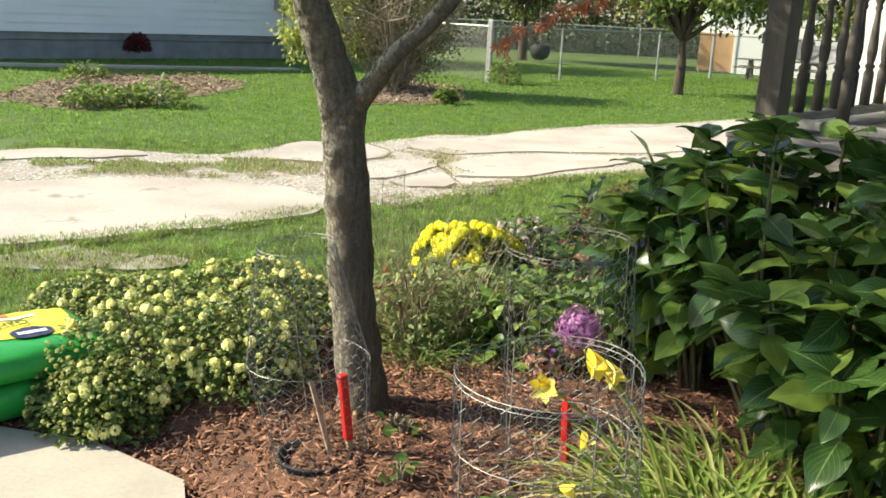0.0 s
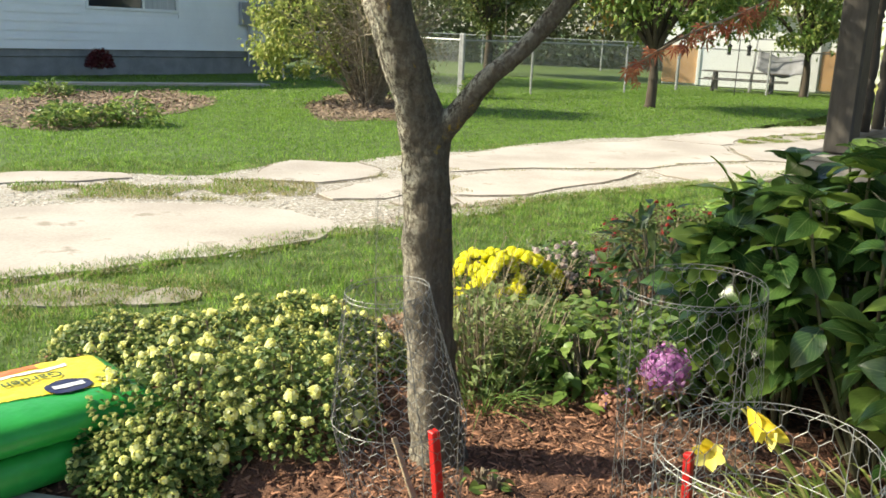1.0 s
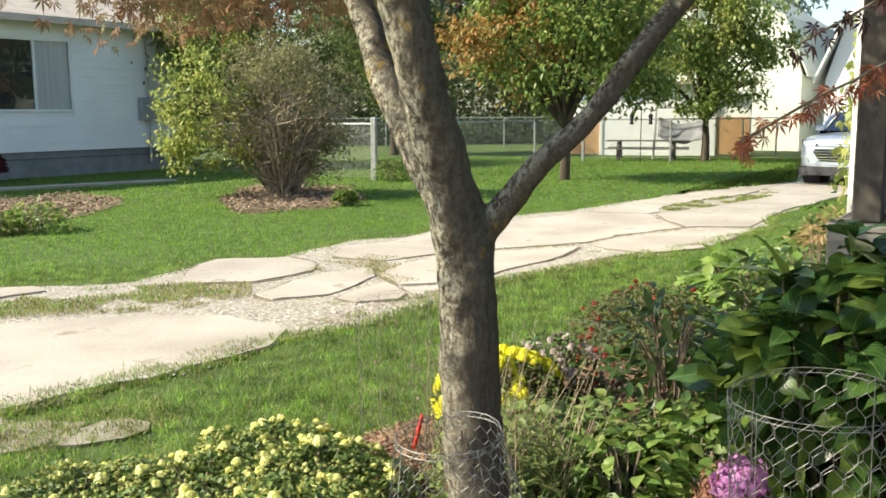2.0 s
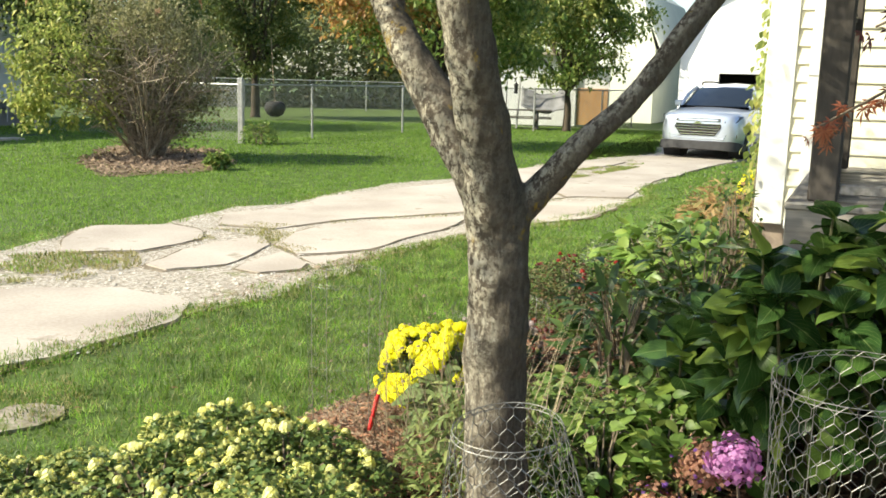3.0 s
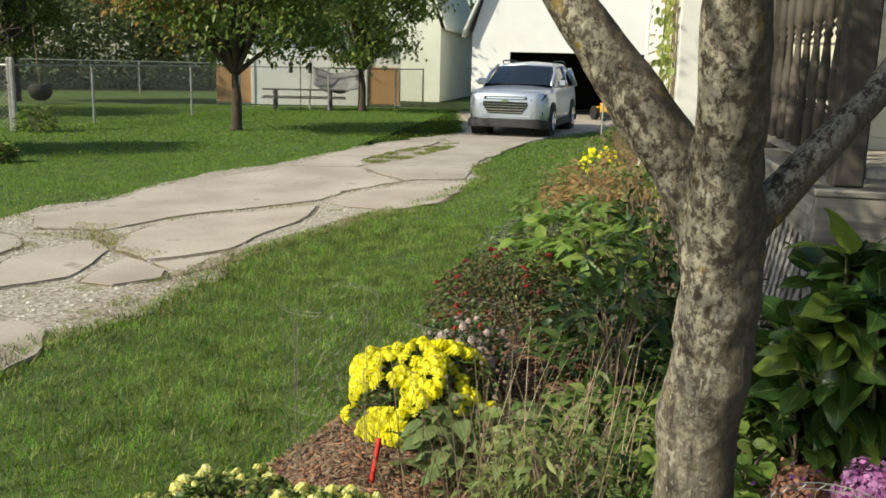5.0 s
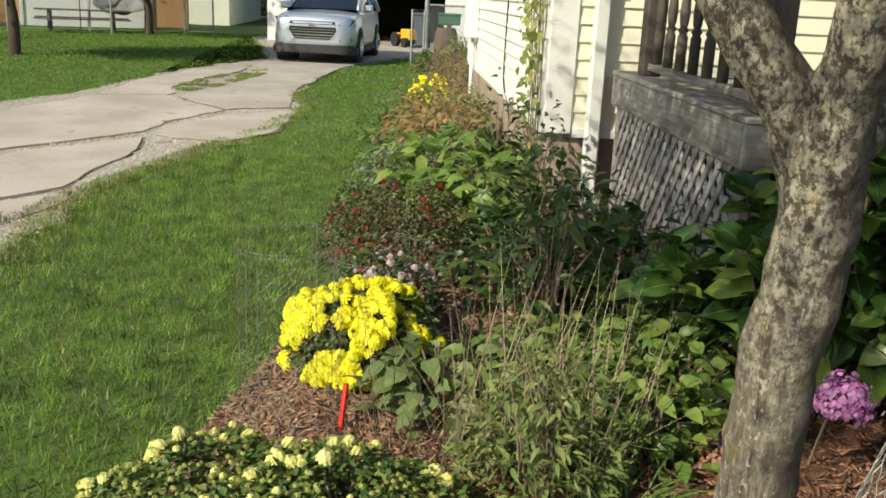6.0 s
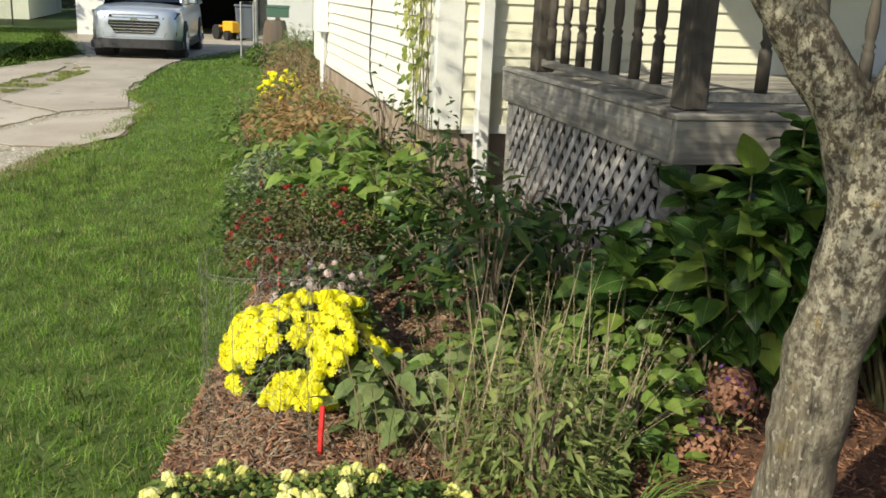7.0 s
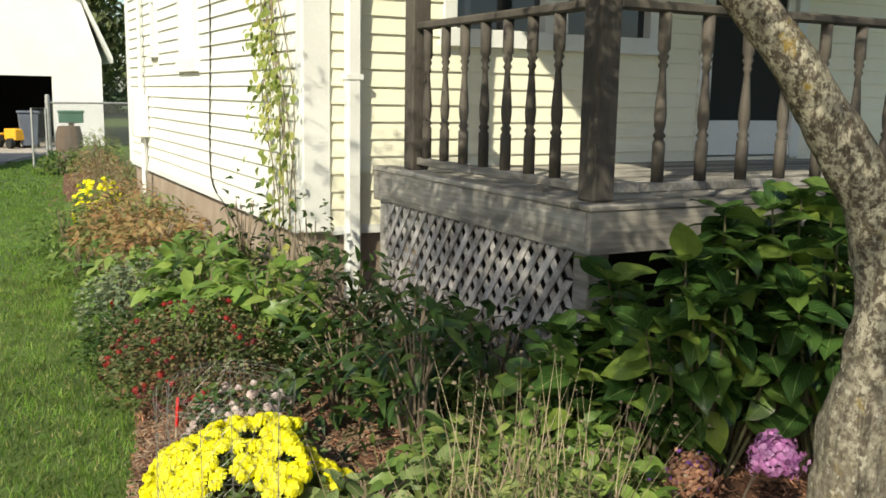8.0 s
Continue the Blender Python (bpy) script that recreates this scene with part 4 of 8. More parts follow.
hpart("water_table", [((WU - 0.03, WU), (WV + 0.15, 6.2), (FOOT - 0.05, FOOT)), ((WU + 0.1, 8.3), (WV - 0.03, WV), (FOOT - 0.05, FOOT))], M_TRIM, house)
bm = bmesh.new()
for pts in ([(1.95, 0.75, 4.2), (8.7, 0.75, 4.2), (8.7, -2.9, 6.3), (1.95, -2.9, 6.3)], [(1.95, -6.5, 4.2), (8.7, -6.5, 4.2), (8.7, -2.9, 6.3), (1.95, -2.9, 6.3)]):
    vs = [bm.verts.new(p) for p in pts] + [bm.verts.new((p[0], p[1], p[2] + 0.14)) for p in pts]
    for f in ((0, 1, 2, 3), (4, 5, 6, 7), (0, 1, 5, 4), (1, 2, 6, 5), (2, 3, 7, 6), (3, 0, 4, 7)):
        bm.faces.new([vs[i] for i in f])
bmesh.ops.recalc_face_normals(bm, faces=bm.faces)
part("roof", bm, M_ROOF_DARK, house, "dark shingle roof")
bm = bmesh.new()
for u in (WU, 8.3):
    vs = [bm.verts.new((u, -WV, TOPZ)), bm.verts.new((u, -6.2, TOPZ)), bm.verts.new((u, -2.9, 6.2)), bm.verts.new((u + 0.1, -WV, TOPZ)), bm.verts.new((u + 0.1, -6.2, TOPZ)), bm.verts.new((u + 0.1, -2.9, 6.2))]
    for f in ((0, 1, 2), (3, 5, 4), (0, 3, 4, 1), (1, 4, 5, 2), (2, 5, 3, 0)):
        bm.faces.new([vs[i] for i in f])
bmesh.ops.recalc_face_normals(bm, faces=bm.faces)
part("gable", bm, M_SIDING, house)


def house_window(name, axis, a0, a1, z0, z1, face, label, blind=False):
    """A sash window in a wall: frame, sill, two sashes and dark panes. axis 'v': in the front wall; 'u': in the side wall."""
    w = part(name, bmesh.new(), M_TRIM, house, label)
    def bar(nm, a, z, d, mat, bevel=0.003):
        bm = bmesh.new()
        (hbox(bm, (face + d[0], face + d[1]), a, z, bevel) if axis == "v" else hbox(bm, a, (face + d[0], face + d[1]), z, bevel))
        return part(nm, bm, mat, w)
    f = 0.09
    bar("frame", (a0 - f, a0), (z0 - f, z1 + f), (-0.03, 0.1), M_TRIM)
    bar("frame", (a1, a1 + f), (z0 - f, z1 + f), (-0.03, 0.1), M_TRIM)
    bar("frame", (a0, a1), (z1, z1 + f), (-0.03, 0.1), M_TRIM)
    bar("sill", (a0 - f - 0.02, a1 + f + 0.02), (z0 - f - 0.02, z0), (-0.055, 0.1), M_TRIM)
    mid = (z0 + z1) / 2
    bar("sash_rail", (a0, a1), (mid - 0.02, mid + 0.02), (0.02, 0.06), M_TRIM)
    for lo, hi in ((z0, mid - 0.02), (mid + 0.02, z1)):
        bar("pane", (a0, a1), (lo, hi), (0.04, 0.046), M_TRIM if blind else M_GLASS)
    return w


house_window("window", "v", 1.45, 2.14, 1.88, 2.98, WU, "dark sash window with white frame on the porch")
house_window("window", "v", 0.62, 1.27, 1.88, 2.98, WU, "dark sash window with white frame near the house corner")
house_window("window", "u", 4.98, 5.52, 1.74, 2.94, WV, "narrow white sash window with its blind down", True)
house_window("window", "u", 6.72, 6.84, 1.9, 2.32, WV, "small dark window in the side wall")
door = part("door", bmesh.new(), M_TRIM, house, "white storm door with a dark glass panel")
hpart("door_frame", [((WU - 0.03, WU + 0.1), (2.62, 2.72), (1.04, 3.1)), ((WU - 0.03, WU + 0.1), (3.58, 3.68), (1.04, 3.1)), ((WU - 0.03, WU + 0.1), (2.72, 3.58), (3.02, 3.1))], M_TRIM, door, bevel=0.003)
hpart("door_leaf", [((WU + 0.01, WU + 0.05), (2.72, 3.58), (1.06, 1.32)), ((WU + 0.01, WU + 0.05), (2.72, 2.77), (1.32, 3.02)), ((WU + 0.01, WU + 0.05), (3.5, 3.58), (1.32, 3.02)), ((WU + 0.01, WU + 0.05), (2.77, 3.5), (2.94, 3.02))], M_TRIM, door, "white kick panel and stiles", 0.003)
hpart("pane", [((WU + 0.025, WU + 0.035), (2.77, 3.5), (1.32, 2.94))], M_SCREEN, door, "dark glass panel")
hpart("handle", [((WU - 0.03, WU + 0.01), (3.52, 3.55), (1.95, 2.1))], M_STEEL, door)
spout = part("downspout", bmesh.new(), M_TRIM, house, "white metal downspout")
bm = bmesh.new()
hbox(bm, (WU - 0.1, WU - 0.03), (-0.135, -0.045), (0.3, TOPZ - 0.1), 0.012)
hbox(bm, (WU - 0.28, WU - 0.03), (-0.135, -0.045), (0.22, 0.31), 0.012)
part("pipe", bm, M_TRIM, spout)
for z in (1.55, 2.8):
    hpart("strap", [((WU - 0.106, WU - 0.024), (-0.143, -0.037), (z, z + 0.03))], M_TRIM, spout)
meter = part("utility_box", bmesh.new(), M_TRIM, house, "white electric box with conduit on the side wall")
hpart("box", [((7.2, 7.42), (WV - 0.16, WV - 0.016), (0.98, 1.42))], M_TRIM, meter, bevel=0.01)
bm = bmesh.new()
tube(bm, [(7.31, 0.06 - WV, 0.2), (7.31, 0.06 - WV, 0.98)], 0.03)
tube(bm, [(7.36, 0.06 - WV, 1.42), (7.36, 0.06 - WV, 4.2)], 0.025)
part("conduit", bm, M_TRIM, meter)
bm = bmesh.new()
tube(bm, smooth_line([(4.45, 0.02 - WV, 4.2), (4.46, 0.02 - WV, 2.1), (4.56, 0.02 - WV, 1.1), (4.5, 0.022 - WV, 0.75), (4.1, 0.03 - WV, 0.62), (3.7, 0.05 - WV, 0.5)]), 0.007, 5)
part("cable", bm, M_BLACK, house, "thin dark cable running down the siding")
clad(front_wall, (WU, 6.2 * -1), (0, 6.2 - WV - 0.142), FOOT, TOPZ, 0.104, M_SIDING, [(6.2 - 2.23, 6.2 - 0.53, 1.77, 3.07), (6.2 - 3.68, 6.2 - 2.62, 1.0, 3.1)], 0.018)
clad(side_wall, (WU + 0.1, -WV), (8.3 - WU - 0.1, 0), FOOT, TOPZ, 0.104, M_SIDING_SUNLIT, [(4.89 - 2.41, 5.61 - 2.41, 1.63, 3.03), (6.62 - 2.41, 6.94 - 2.41, 1.8, 2.42)], 0.02)

# ---------------------------------------------------------------- the porch
porch = thing("porch", "weathered grey wooden porch with turned balusters and lattice skirting", "porch", at=HOUSE)
DECK = 1.03
for i in range(16):
    hpart("deck_board", [((0.03 + i * 0.138, 0.03 + i * 0.138 + 0.131), (0.03, 4.7), (DECK - 0.03, DECK + 0.002 * (i % 3)))], M_WOOD_FRONT, porch, bevel=0.004)
hpart("fascia_board", [((0.0, 2.06), (-0.035, 0.0), (DECK - 0.165, DECK + 0.004))], M_WOOD, porch, "weathered side fascia board", 0.004)
hpart("fascia_board", [((-0.038, 0.0), (-0.035, 4.7), (DECK - 0.165, DECK + 0.004))], M_WOOD_FRONT, porch, "weathered front fascia board", 0.004)
hpart("cap_board", [((-0.045, 0.1), (-0.042, 4.7), (DECK + 0.004, DECK + 0.03))], M_WOOD_FRONT, porch, bevel=0.005)
hpart("cap_board", [((0.1, 2.06), (-0.042, 0.1), (DECK + 0.004, DECK + 0.03))], M_WOOD, porch, bevel=0.005)
# solid near-black block added to stand in for the shade below the deck
hpart("underdeck_shade_block", [((0.3, 2.0), (0.3, 4.6), (0.1, DECK - 0.17))], M_DARK, porch, "near-black block painting the shade under the deck")
for u, v in ((0.01, 0.0), (1.93, 0.0), (0.01, 1.6), (0.01, 3.2), (0.01, 4.6)):
    hpart("support_post", [((u, u + 0.1), (v - 0.005, v + 0.1), (-0.1, DECK - 0.165))], M_WOOD, porch, bevel=0.006)
for u, v in ((0.02, 0.02), (1.66, 0.02), (0.02, 2.3), (0.02, 4.55)):
    hpart("porch_post", [((u + 0.02, u + 0.13), (v + 0.01, v + 0.115), (DECK + 0.03, 2.88))], M_DARKWOOD, porch, "square grey roof post", 0.008)
hpart("handrail", [((0.15, 1.68), (0.045, 0.11), (1.81, 1.85))], M_DARKWOOD, porch, bevel=0.008)
hpart("handrail", [((0.045, 0.11), (0.135, 2.33), (1.81, 1.85))], M_DARKWOOD, porch, bevel=0.008)
hpart("bottom_rail", [((0.15, 1.68), (0.055, 0.1), (1.09, 1.13))], M_WOOD, porch, bevel=0.005)
hpart("bottom_rail", [((0.055, 0.1), (0.135, 2.33), (1.09, 1.13))], M_WOOD, porch, bevel=0.005)
bm = bmesh.new()
R = 0.026
lathe(bm, [(0, R), (0.16, R), (0.175, 0.018), (0.19, 0.027), (0.205, 0.017), (0.225, 0.022), (0.27, 0.026), (0.33, 0.022), (0.42, 0.015), (0.455, 0.013), (0.47, 0.021), (0.485, 0.014), (0.505, 0.024), (0.52, 0.017), (0.535, R), (0.68, R)], 8)
BALUSTER = mesh_of("baluster", bm, M_DARKWOOD, True)
for u in [0.381 + 0.203 * k for k in range(7)]:
    part("baluster", BALUSTER, M_DARKWOOD, porch).location = (u, -0.078, 1.13)
for v in [0.378 + 0.232 * k for k in range(9)]:
    part("baluster", BALUSTER, M_DARKWOOD, porch).location = (0.078, -v, 1.13)
# the lattice: two layers of laths cut to the opening below the fascia
U0, U1, Z0, Z1 = 0.11, 1.93, 0.0, DECK - 0.165
for lean, depth in ((1, 0.008), (-1, 0.016)):
    k = 1.25
    for i in range(-10, 36):
        c = U0 + i * 0.1
        pts = []
        for t in (0, 1):
            z = Z0 if t == 0 else Z1
            pts.append([c + lean * (z - Z0) / k if lean > 0 else c + (Z1 - z) / k - 0.0, z])
        (ua, za), (ub, zb) = pts
        def cut(lim, keep_less):
            global ua, za, ub, zb
            for which in (0, 1):
                uu, zz, ou, oz = (ua, za, ub, zb) if which == 0 else (ub, zb, ua, za)
                if (uu > lim) if keep_less else (uu < lim):
                    if ou == uu:
                        continue
                    t = (lim - ou) / (uu - ou)
                    nz = oz + (zz - oz) * t
                    if which == 0:
                        ua, za = lim, nz
                    else:
                        ub, zb = lim, nz
        if max(ua, ub) < U0 + 0.02 or min(ua, ub) > U1 - 0.02:
            continue
        cut(U0, False)
        cut(U1, True)
        if abs(za - zb) < 0.05:
            continue
        bm = bmesh.new()
        h = 0.023
        outline = [(ua - h, za), (ua + h, za), (ub + h, zb), (ub - h, zb)]
        vs = [bm.verts.new((a, depth + b, z)) for b in (-0.004, 0.004) for a, z in outline]
        for f in ((0, 1, 2, 3), (7, 6, 5, 4), (0, 4, 5, 1), (1, 5, 6, 2), (2, 6, 7, 3), (3, 7, 4, 0)):
            bm.faces.new([vs[q] for q in f])
        bmesh.ops.recalc_face_normals(bm, faces=bm.faces)
        part("lath", bm, M_LATTICE, porch)
bm = bmesh.new()
vs = [bm.verts.new(p) for p in ((-0.35, 0.5, 2.95), (-0.35, -5.0, 2.95), (2.3, -5.0, 3.6), (2.3, 0.5, 3.6), (-0.35, 0.5, 3.05), (-0.35, -5.0, 3.05), (2.3, -5.0, 3.7), (2.3, 0.5, 3.7))]
for f in ((0, 1, 2, 3), (4, 5, 6, 7), (0, 1, 5, 4), (1, 2, 6, 5), (2, 3, 7, 6), (3, 0, 4, 7)):
    bm.faces.new([vs[i] for i in f])
bmesh.ops.recalc_face_normals(bm, faces=bm.faces)
part("porch_roof", bm, M_ROOF_DARK, porch, "low shingled porch roof")
hpart("roof_beam", [((0.0, 0.15), (0.0, 4.7), (2.86, 3.02))], M_TRIM, porch)

# ---------------------------------------------------------------- the neighbour's white house
AXIS = Matrix(((UX, -VX, 0, -5.25), (UY, -VY, 0, 26.9), (0, 0, 1, 0), (0, 0, 0, 1)))
white_house = thing("neighbour_house", "low white clapboard house with a pale shingle roof", "house", at=AXIS)
SH0, SH1 = 0.6, 3.6
ww = hpart("wall", [((-12, 0.0), (-0.2, 0.0), (SH0, 1.6)), ((-12, 0.0), (-0.2, 0.0), (3.2, SH1 + 0.1)), ((-3.25, 0.0), (-0.2, 0.0), (1.6, 3.2)), ((-12, -5.65), (-0.2, 0.0), (1.6, 3.2))], M_WHITE, white_house)
hpart("wall", [((-0.2, 0.0), (-7.0, -0.2), (SH0, SH1 + 0.1)), ((-12, -11.8), (-7.0, -0.2), (SH0, SH1 + 0.1)), ((-11.8, -0.2), (-7.2, -7.0), (SH0, SH1 + 0.1))], M_WHITE, white_house)
hpart("foundation", [((-11.97, -0.03), (-7.0, -0.04), (-0.2, SH0))], M_FOUND_GREY, white_house, "dark grey painted foundation")
clad(ww, (0.0, 0.002), (-12.0, 0.0), SH0, SH1, 0.2, M_WHITE, [(3.18, 5.72, 1.53, 3.27)], 0.02)
bm = bmesh.new()
vs = [bm.verts.new(p) for p in ((-12.5, -0.55, SH1 - 0.02), (0.5, -0.55, SH1 - 0.02), (0.5, 3.5, SH1 + 1.5), (-12.5, 3.5, SH1 + 1.5), (-12.5, 7.6, SH1), (0.5, 7.6, SH1))]
ws = [bm.verts.new((v.co.x, v.co.y, v.co.z + 0.16)) for v in vs]
for q in ((0, 1, 2, 3), (3, 2, 5, 4)):
    bm.faces.new([vs[i] for i in q])
    bm.faces.new([ws[i] for i in q])
for a, b in ((0, 1), (1, 2), (2, 5), (5, 4), (4, 3), (3, 0)):
    bm.faces.new((vs[a], vs[b], ws[b], ws[a]))
bmesh.ops.recalc_face_normals(bm, faces=bm.faces)
part("roof", bm, M_ROOF, white_house, "pale tan shingle roof")
bm = bmesh.new()
rows_b = [[bm.verts.new((u, d, 0.46 * (1 - d / 2.6) ** 1.4 - 0.025 + 0.03 * noise.noise(Vector((u, d, 3.0))))) for d in (0.0, 0.4, 0.9, 1.5, 2.1, 2.6)] for u in [-13.5 + 0.4 * k for k in range(38)]]
for ra, rb in zip(rows_b, rows_b[1:]):
    for k in range(5):
        bm.faces.new((ra[k], rb[k], rb[k + 1], ra[k + 1]))
bmesh.ops.recalc_face_normals(bm, faces=bm.faces)
bank = part("grass_bank", bm, M_LAWN, None, smooth=True)
bank.matrix_basis = AXIS
tagged(bank, "low grassy bank along the foot of the white house", "bank", kind="structure")
n = 30000
du, dv = RNG.uniform(-13.4, 1.2, n), RNG.uniform(0.05, 2.6, n)
hb = RNG.uniform(0.02, 0.06, n)
bank_blades = part("lawn_grass", scatter("lawn_grass", blade, np.stack([du, dv, 0.46 * (1 - dv / 2.6) ** 1.4 - 0.025], -1), turns(RNG.uniform(0, 6.28, n), RNG.normal(-0.25, 0.5, n), RNG.normal(0, 0.3, n)), np.stack([RNG.uniform(0.014, 0.025, n), hb, hb], -1), M_GRASS), M_GRASS, None, kind="stuff")
bank_blades.matrix_basis = AXIS
tagged(bank_blades, "shaded grass on the bank by the white house", "grass")
win = part("window", bmesh.new(), M_WHITE, white_house, "sliding window with a pale curtain on one side")
for sp in (((-5.72, -3.18), (-0.06, 0.03), (1.53, 1.6)), ((-5.72, -3.18), (-0.06, 0.03), (3.2, 3.27)), ((-5.72, -5.65), (-0.06, 0.03), (1.6, 3.2)), ((-3.25, -3.18), (-0.06, 0.03), (1.6, 3.2)), ((-4.2, -4.14), (-0.06, 0.0), (1.6, 3.2))):
    hpart("frame", [sp], M_TRIM, win, bevel=0.004)
hpart("pane", [((-5.65, -4.2), (-0.05, -0.044), (1.6, 3.2))], M_GLASS, win)
hpart("curtain", [((-4.14, -3.25), (-0.05, -0.04), (1.6, 3.2))], M_CURTAIN, win, "pale pleated curtain")
mb = part("electric_meter", bmesh.new(), M_METER, white_house, "grey electric meter box with conduit")
hpart("box", [((-1.3, -0.78), (0.02, 0.18), (1.3, 1.9))], M_METER, mb, bevel=0.015)
bm = bmesh.new()
tube(bm, [(-1.0, -0.09, 0.2), (-1.0, -0.09, 1.3)], 0.035)
tube(bm, [(-1.0, -0.09, 1.9), (-1.0, -0.09, 3.6)], 0.025)
tube(bm, [(-0.6, -0.12, 0.1), (-0.55, -0.12, 0.75), (-0.2, -0.1, 0.8)], 0.02)
part("conduit", bm, M_METER, mb)
bm = bmesh.new()
prism(bm, [(-12.0, 17.6), (-7.7, 20.0), (-4.6, 21.9), (-4.35, 21.6), (-7.4, 19.65), (-12.0, 17.2)], -0.1, 0.03)
tagged(part("side_path", bm, M_WALK), "narrow concrete path along the white house", "path", kind="structure")

# ---------------------------------------------------------------- the white barn with its open garage bay
def gambrel(v0, v1, eave, knee, knee_in, peak):
    c = (v0 + v1) / 2
    return [(v0, 0), (v0, eave), (v0 + knee_in, knee), (c, peak), (v1 - knee_in, knee), (v1, eave), (v1, 0)]


def barn(name, label, at, v0, v1, eave, knee, knee_in, peak, deep, mat, bay=None, overhang=0.3):
    b = thing(name, label, "barn", at=at)
    prof = gambrel(v0, v1, eave, knee, knee_in, peak)
    def wall_at(u, hole):
        """One gable wall, cut out for the bay."""
        bm = bmesh.new()
        pts = list(prof)
        if hole:
            h0, h1, top = hole
            pts += [(h1, 0), (h1, top), (h0, top), (h0, 0)]
        f = bm.faces.new([bm.verts.new((u, -v, z)) for v, z in pts])
        new_v = [e for e in bmesh.ops.extrude_face_region(bm, geom=[f])["geom"] if isinstance(e, bmesh.types.BMVert)]
        bmesh.ops.translate(bm, vec=(0.18, 0, 0), verts=new_v)
        bmesh.ops.triangulate(bm, faces=[f for f in bm.faces if len(f.verts) > 4])
        bmesh.ops.recalc_face_normals(bm, faces=bm.faces)
        part("gable_wall", bm, mat, b)
    wall_at(0.0, bay)
    wall_at(deep - 0.18, None)
    for w0, w1 in ((v0, v0 + 0.15), (v1 - 0.15, v1)):
        hpart("side_wall", [((0.18, deep - 0.18), (w0, w1), (0, eave))], mat, b)
    bm = bmesh.new()
    k = 0.25
    line = [(v0 - k, eave - 0.45 * k)] + prof[2:5] + [(v1 + k, eave - 0.45 * k)]
    for (a, za), (c, zc) in zip(line, line[1:]):
        vs = [bm.verts.new((u, -v, z + t)) for u in (-overhang, deep + overhang) for v, z, t in ((a, za, 0.02), (c, zc, 0.02), (c, zc, 0.16), (a, za, 0.16))]
        for f in ((0, 1, 2, 3), (4, 5, 6, 7), (0, 1, 5, 4), (1, 2, 6, 5), (2, 3, 7, 6), (3, 0, 4, 7)):
            bm.faces.new([vs[i] for i in f])
    bmesh.ops.recalc_face_normals(bm, faces=bm.faces)
    part("roof", bm, M_TRIM if mat is M_WHITE else M_GREYWALL, b, "white edged gambrel roof")
    return b


BARN_AT = HOUSE @ Matrix.Translation((23.2, 0, 0))
white_barn = barn("white_barn", "white gambrel barn with an open dark garage bay", BARN_AT, -4.8, 1.32, 2.25, 3.8, 0.48, 5.1, 9.0, M_WHITE, (-3.72, 0.1, 1.79))
hpart("bay_floor", [((0.2, 8.8), (-4.65, 1.17), (-0.05, 0.02))], M_GRAVEL, white_barn)
# near-black sheet and ceiling paint the shade inside the bay
hpart("bay_shade_sheet", [((5.0, 5.1), (-4.65, 1.17), (0.02, 2.2))], M_DARK, white_barn, "near-black sheet painting in the bay's darkness")
hpart("ceiling", [((0.2, 8.7), (-4.65, 1.17), (2.1, 2.2))], M_DARK, white_barn)
bw = part("window", bmesh.new(), M_TRIM, white_barn, "small gable window with two panes")
hpart("frame", [((-0.04, 0.02), (-2.12, -2.06), (3.16, 3.9)), ((-0.04, 0.02), (-1.6, -1.54), (3.16, 3.9)), ((-0.04, 0.02), (-2.06, -1.6), (3.16, 3.21)), ((-0.04, 0.02), (-2.06, -1.6), (3.51, 3.55)), ((-0.04, 0.02), (-2.06, -1.6), (3.85, 3.9))], M_TRIM, bw)
hpart("pane", [((-0.02, -0.01), (-2.06, -1.6), (3.21, 3.51))], M_GLASS, bw)
hpart("pane", [((-0.02, -0.01), (-2.06, -1.6), (3.55, 3.85))], M_GLASS, bw)
# far pale barn
GREY_AT = Matrix(((UX, -VX, 0, 11.4), (UY, -VY, 0, 35.6), (0, 0, 1, 0), (0, 0, 0, 1)))
barn("grey_barn", "pale grey-green gambrel outbuilding behind the trees", GREY_AT, 0.0, 5.1, 2.7, 4.6, 0.6, 5.9, 8.0, M_GREYWALL)

# the low white shed
sd = Vector((0.936, -0.352, 0))
SHED_AT = Matrix(((sd.x, -sd.y, 0, 6.6), (sd.y, sd.x, 0, 31.4), (0, 0, 1, 0), (0, 0, 0, 1)))
shed = thing("shed", "long low white shed with tan plywood doors", "shed", at=SHED_AT)
for nm, a, b, mt, lab in (("wall", (1.3, 0.0, 0.0), (4.9, 2.6, 2.3), M_WHITE, ""), ("wall", (0.1, 0.1, 0.0), (1.3, 2.6, 2.0), M_WHITE, ""), ("wall", (4.9, 0.1, 0.0), (6.0, 2.6, 2.0), M_WHITE, ""),
                          ("plywood_door", (0.1, 0.05, 0.05), (1.2, 0.1, 1.25), M_TAN, "tan plywood door"), ("plywood_door", (4.95, 0.05, 0.05), (5.95, 0.1, 1.25), M_TAN, "tan plywood door"),
                          ("roof", (-0.1, -0.25, 2.3), (6.2, 2.8, 2.4), M_ROOF, "flat pale roof"), ("batten", (1.2, -0.03, 0.0), (1.3, 0.1, 2.0), M_TRIM, "")):
    bm = bmesh.new()
    box(bm, a, b, 0.01)
    part(nm, bm, mt, shed, lab)

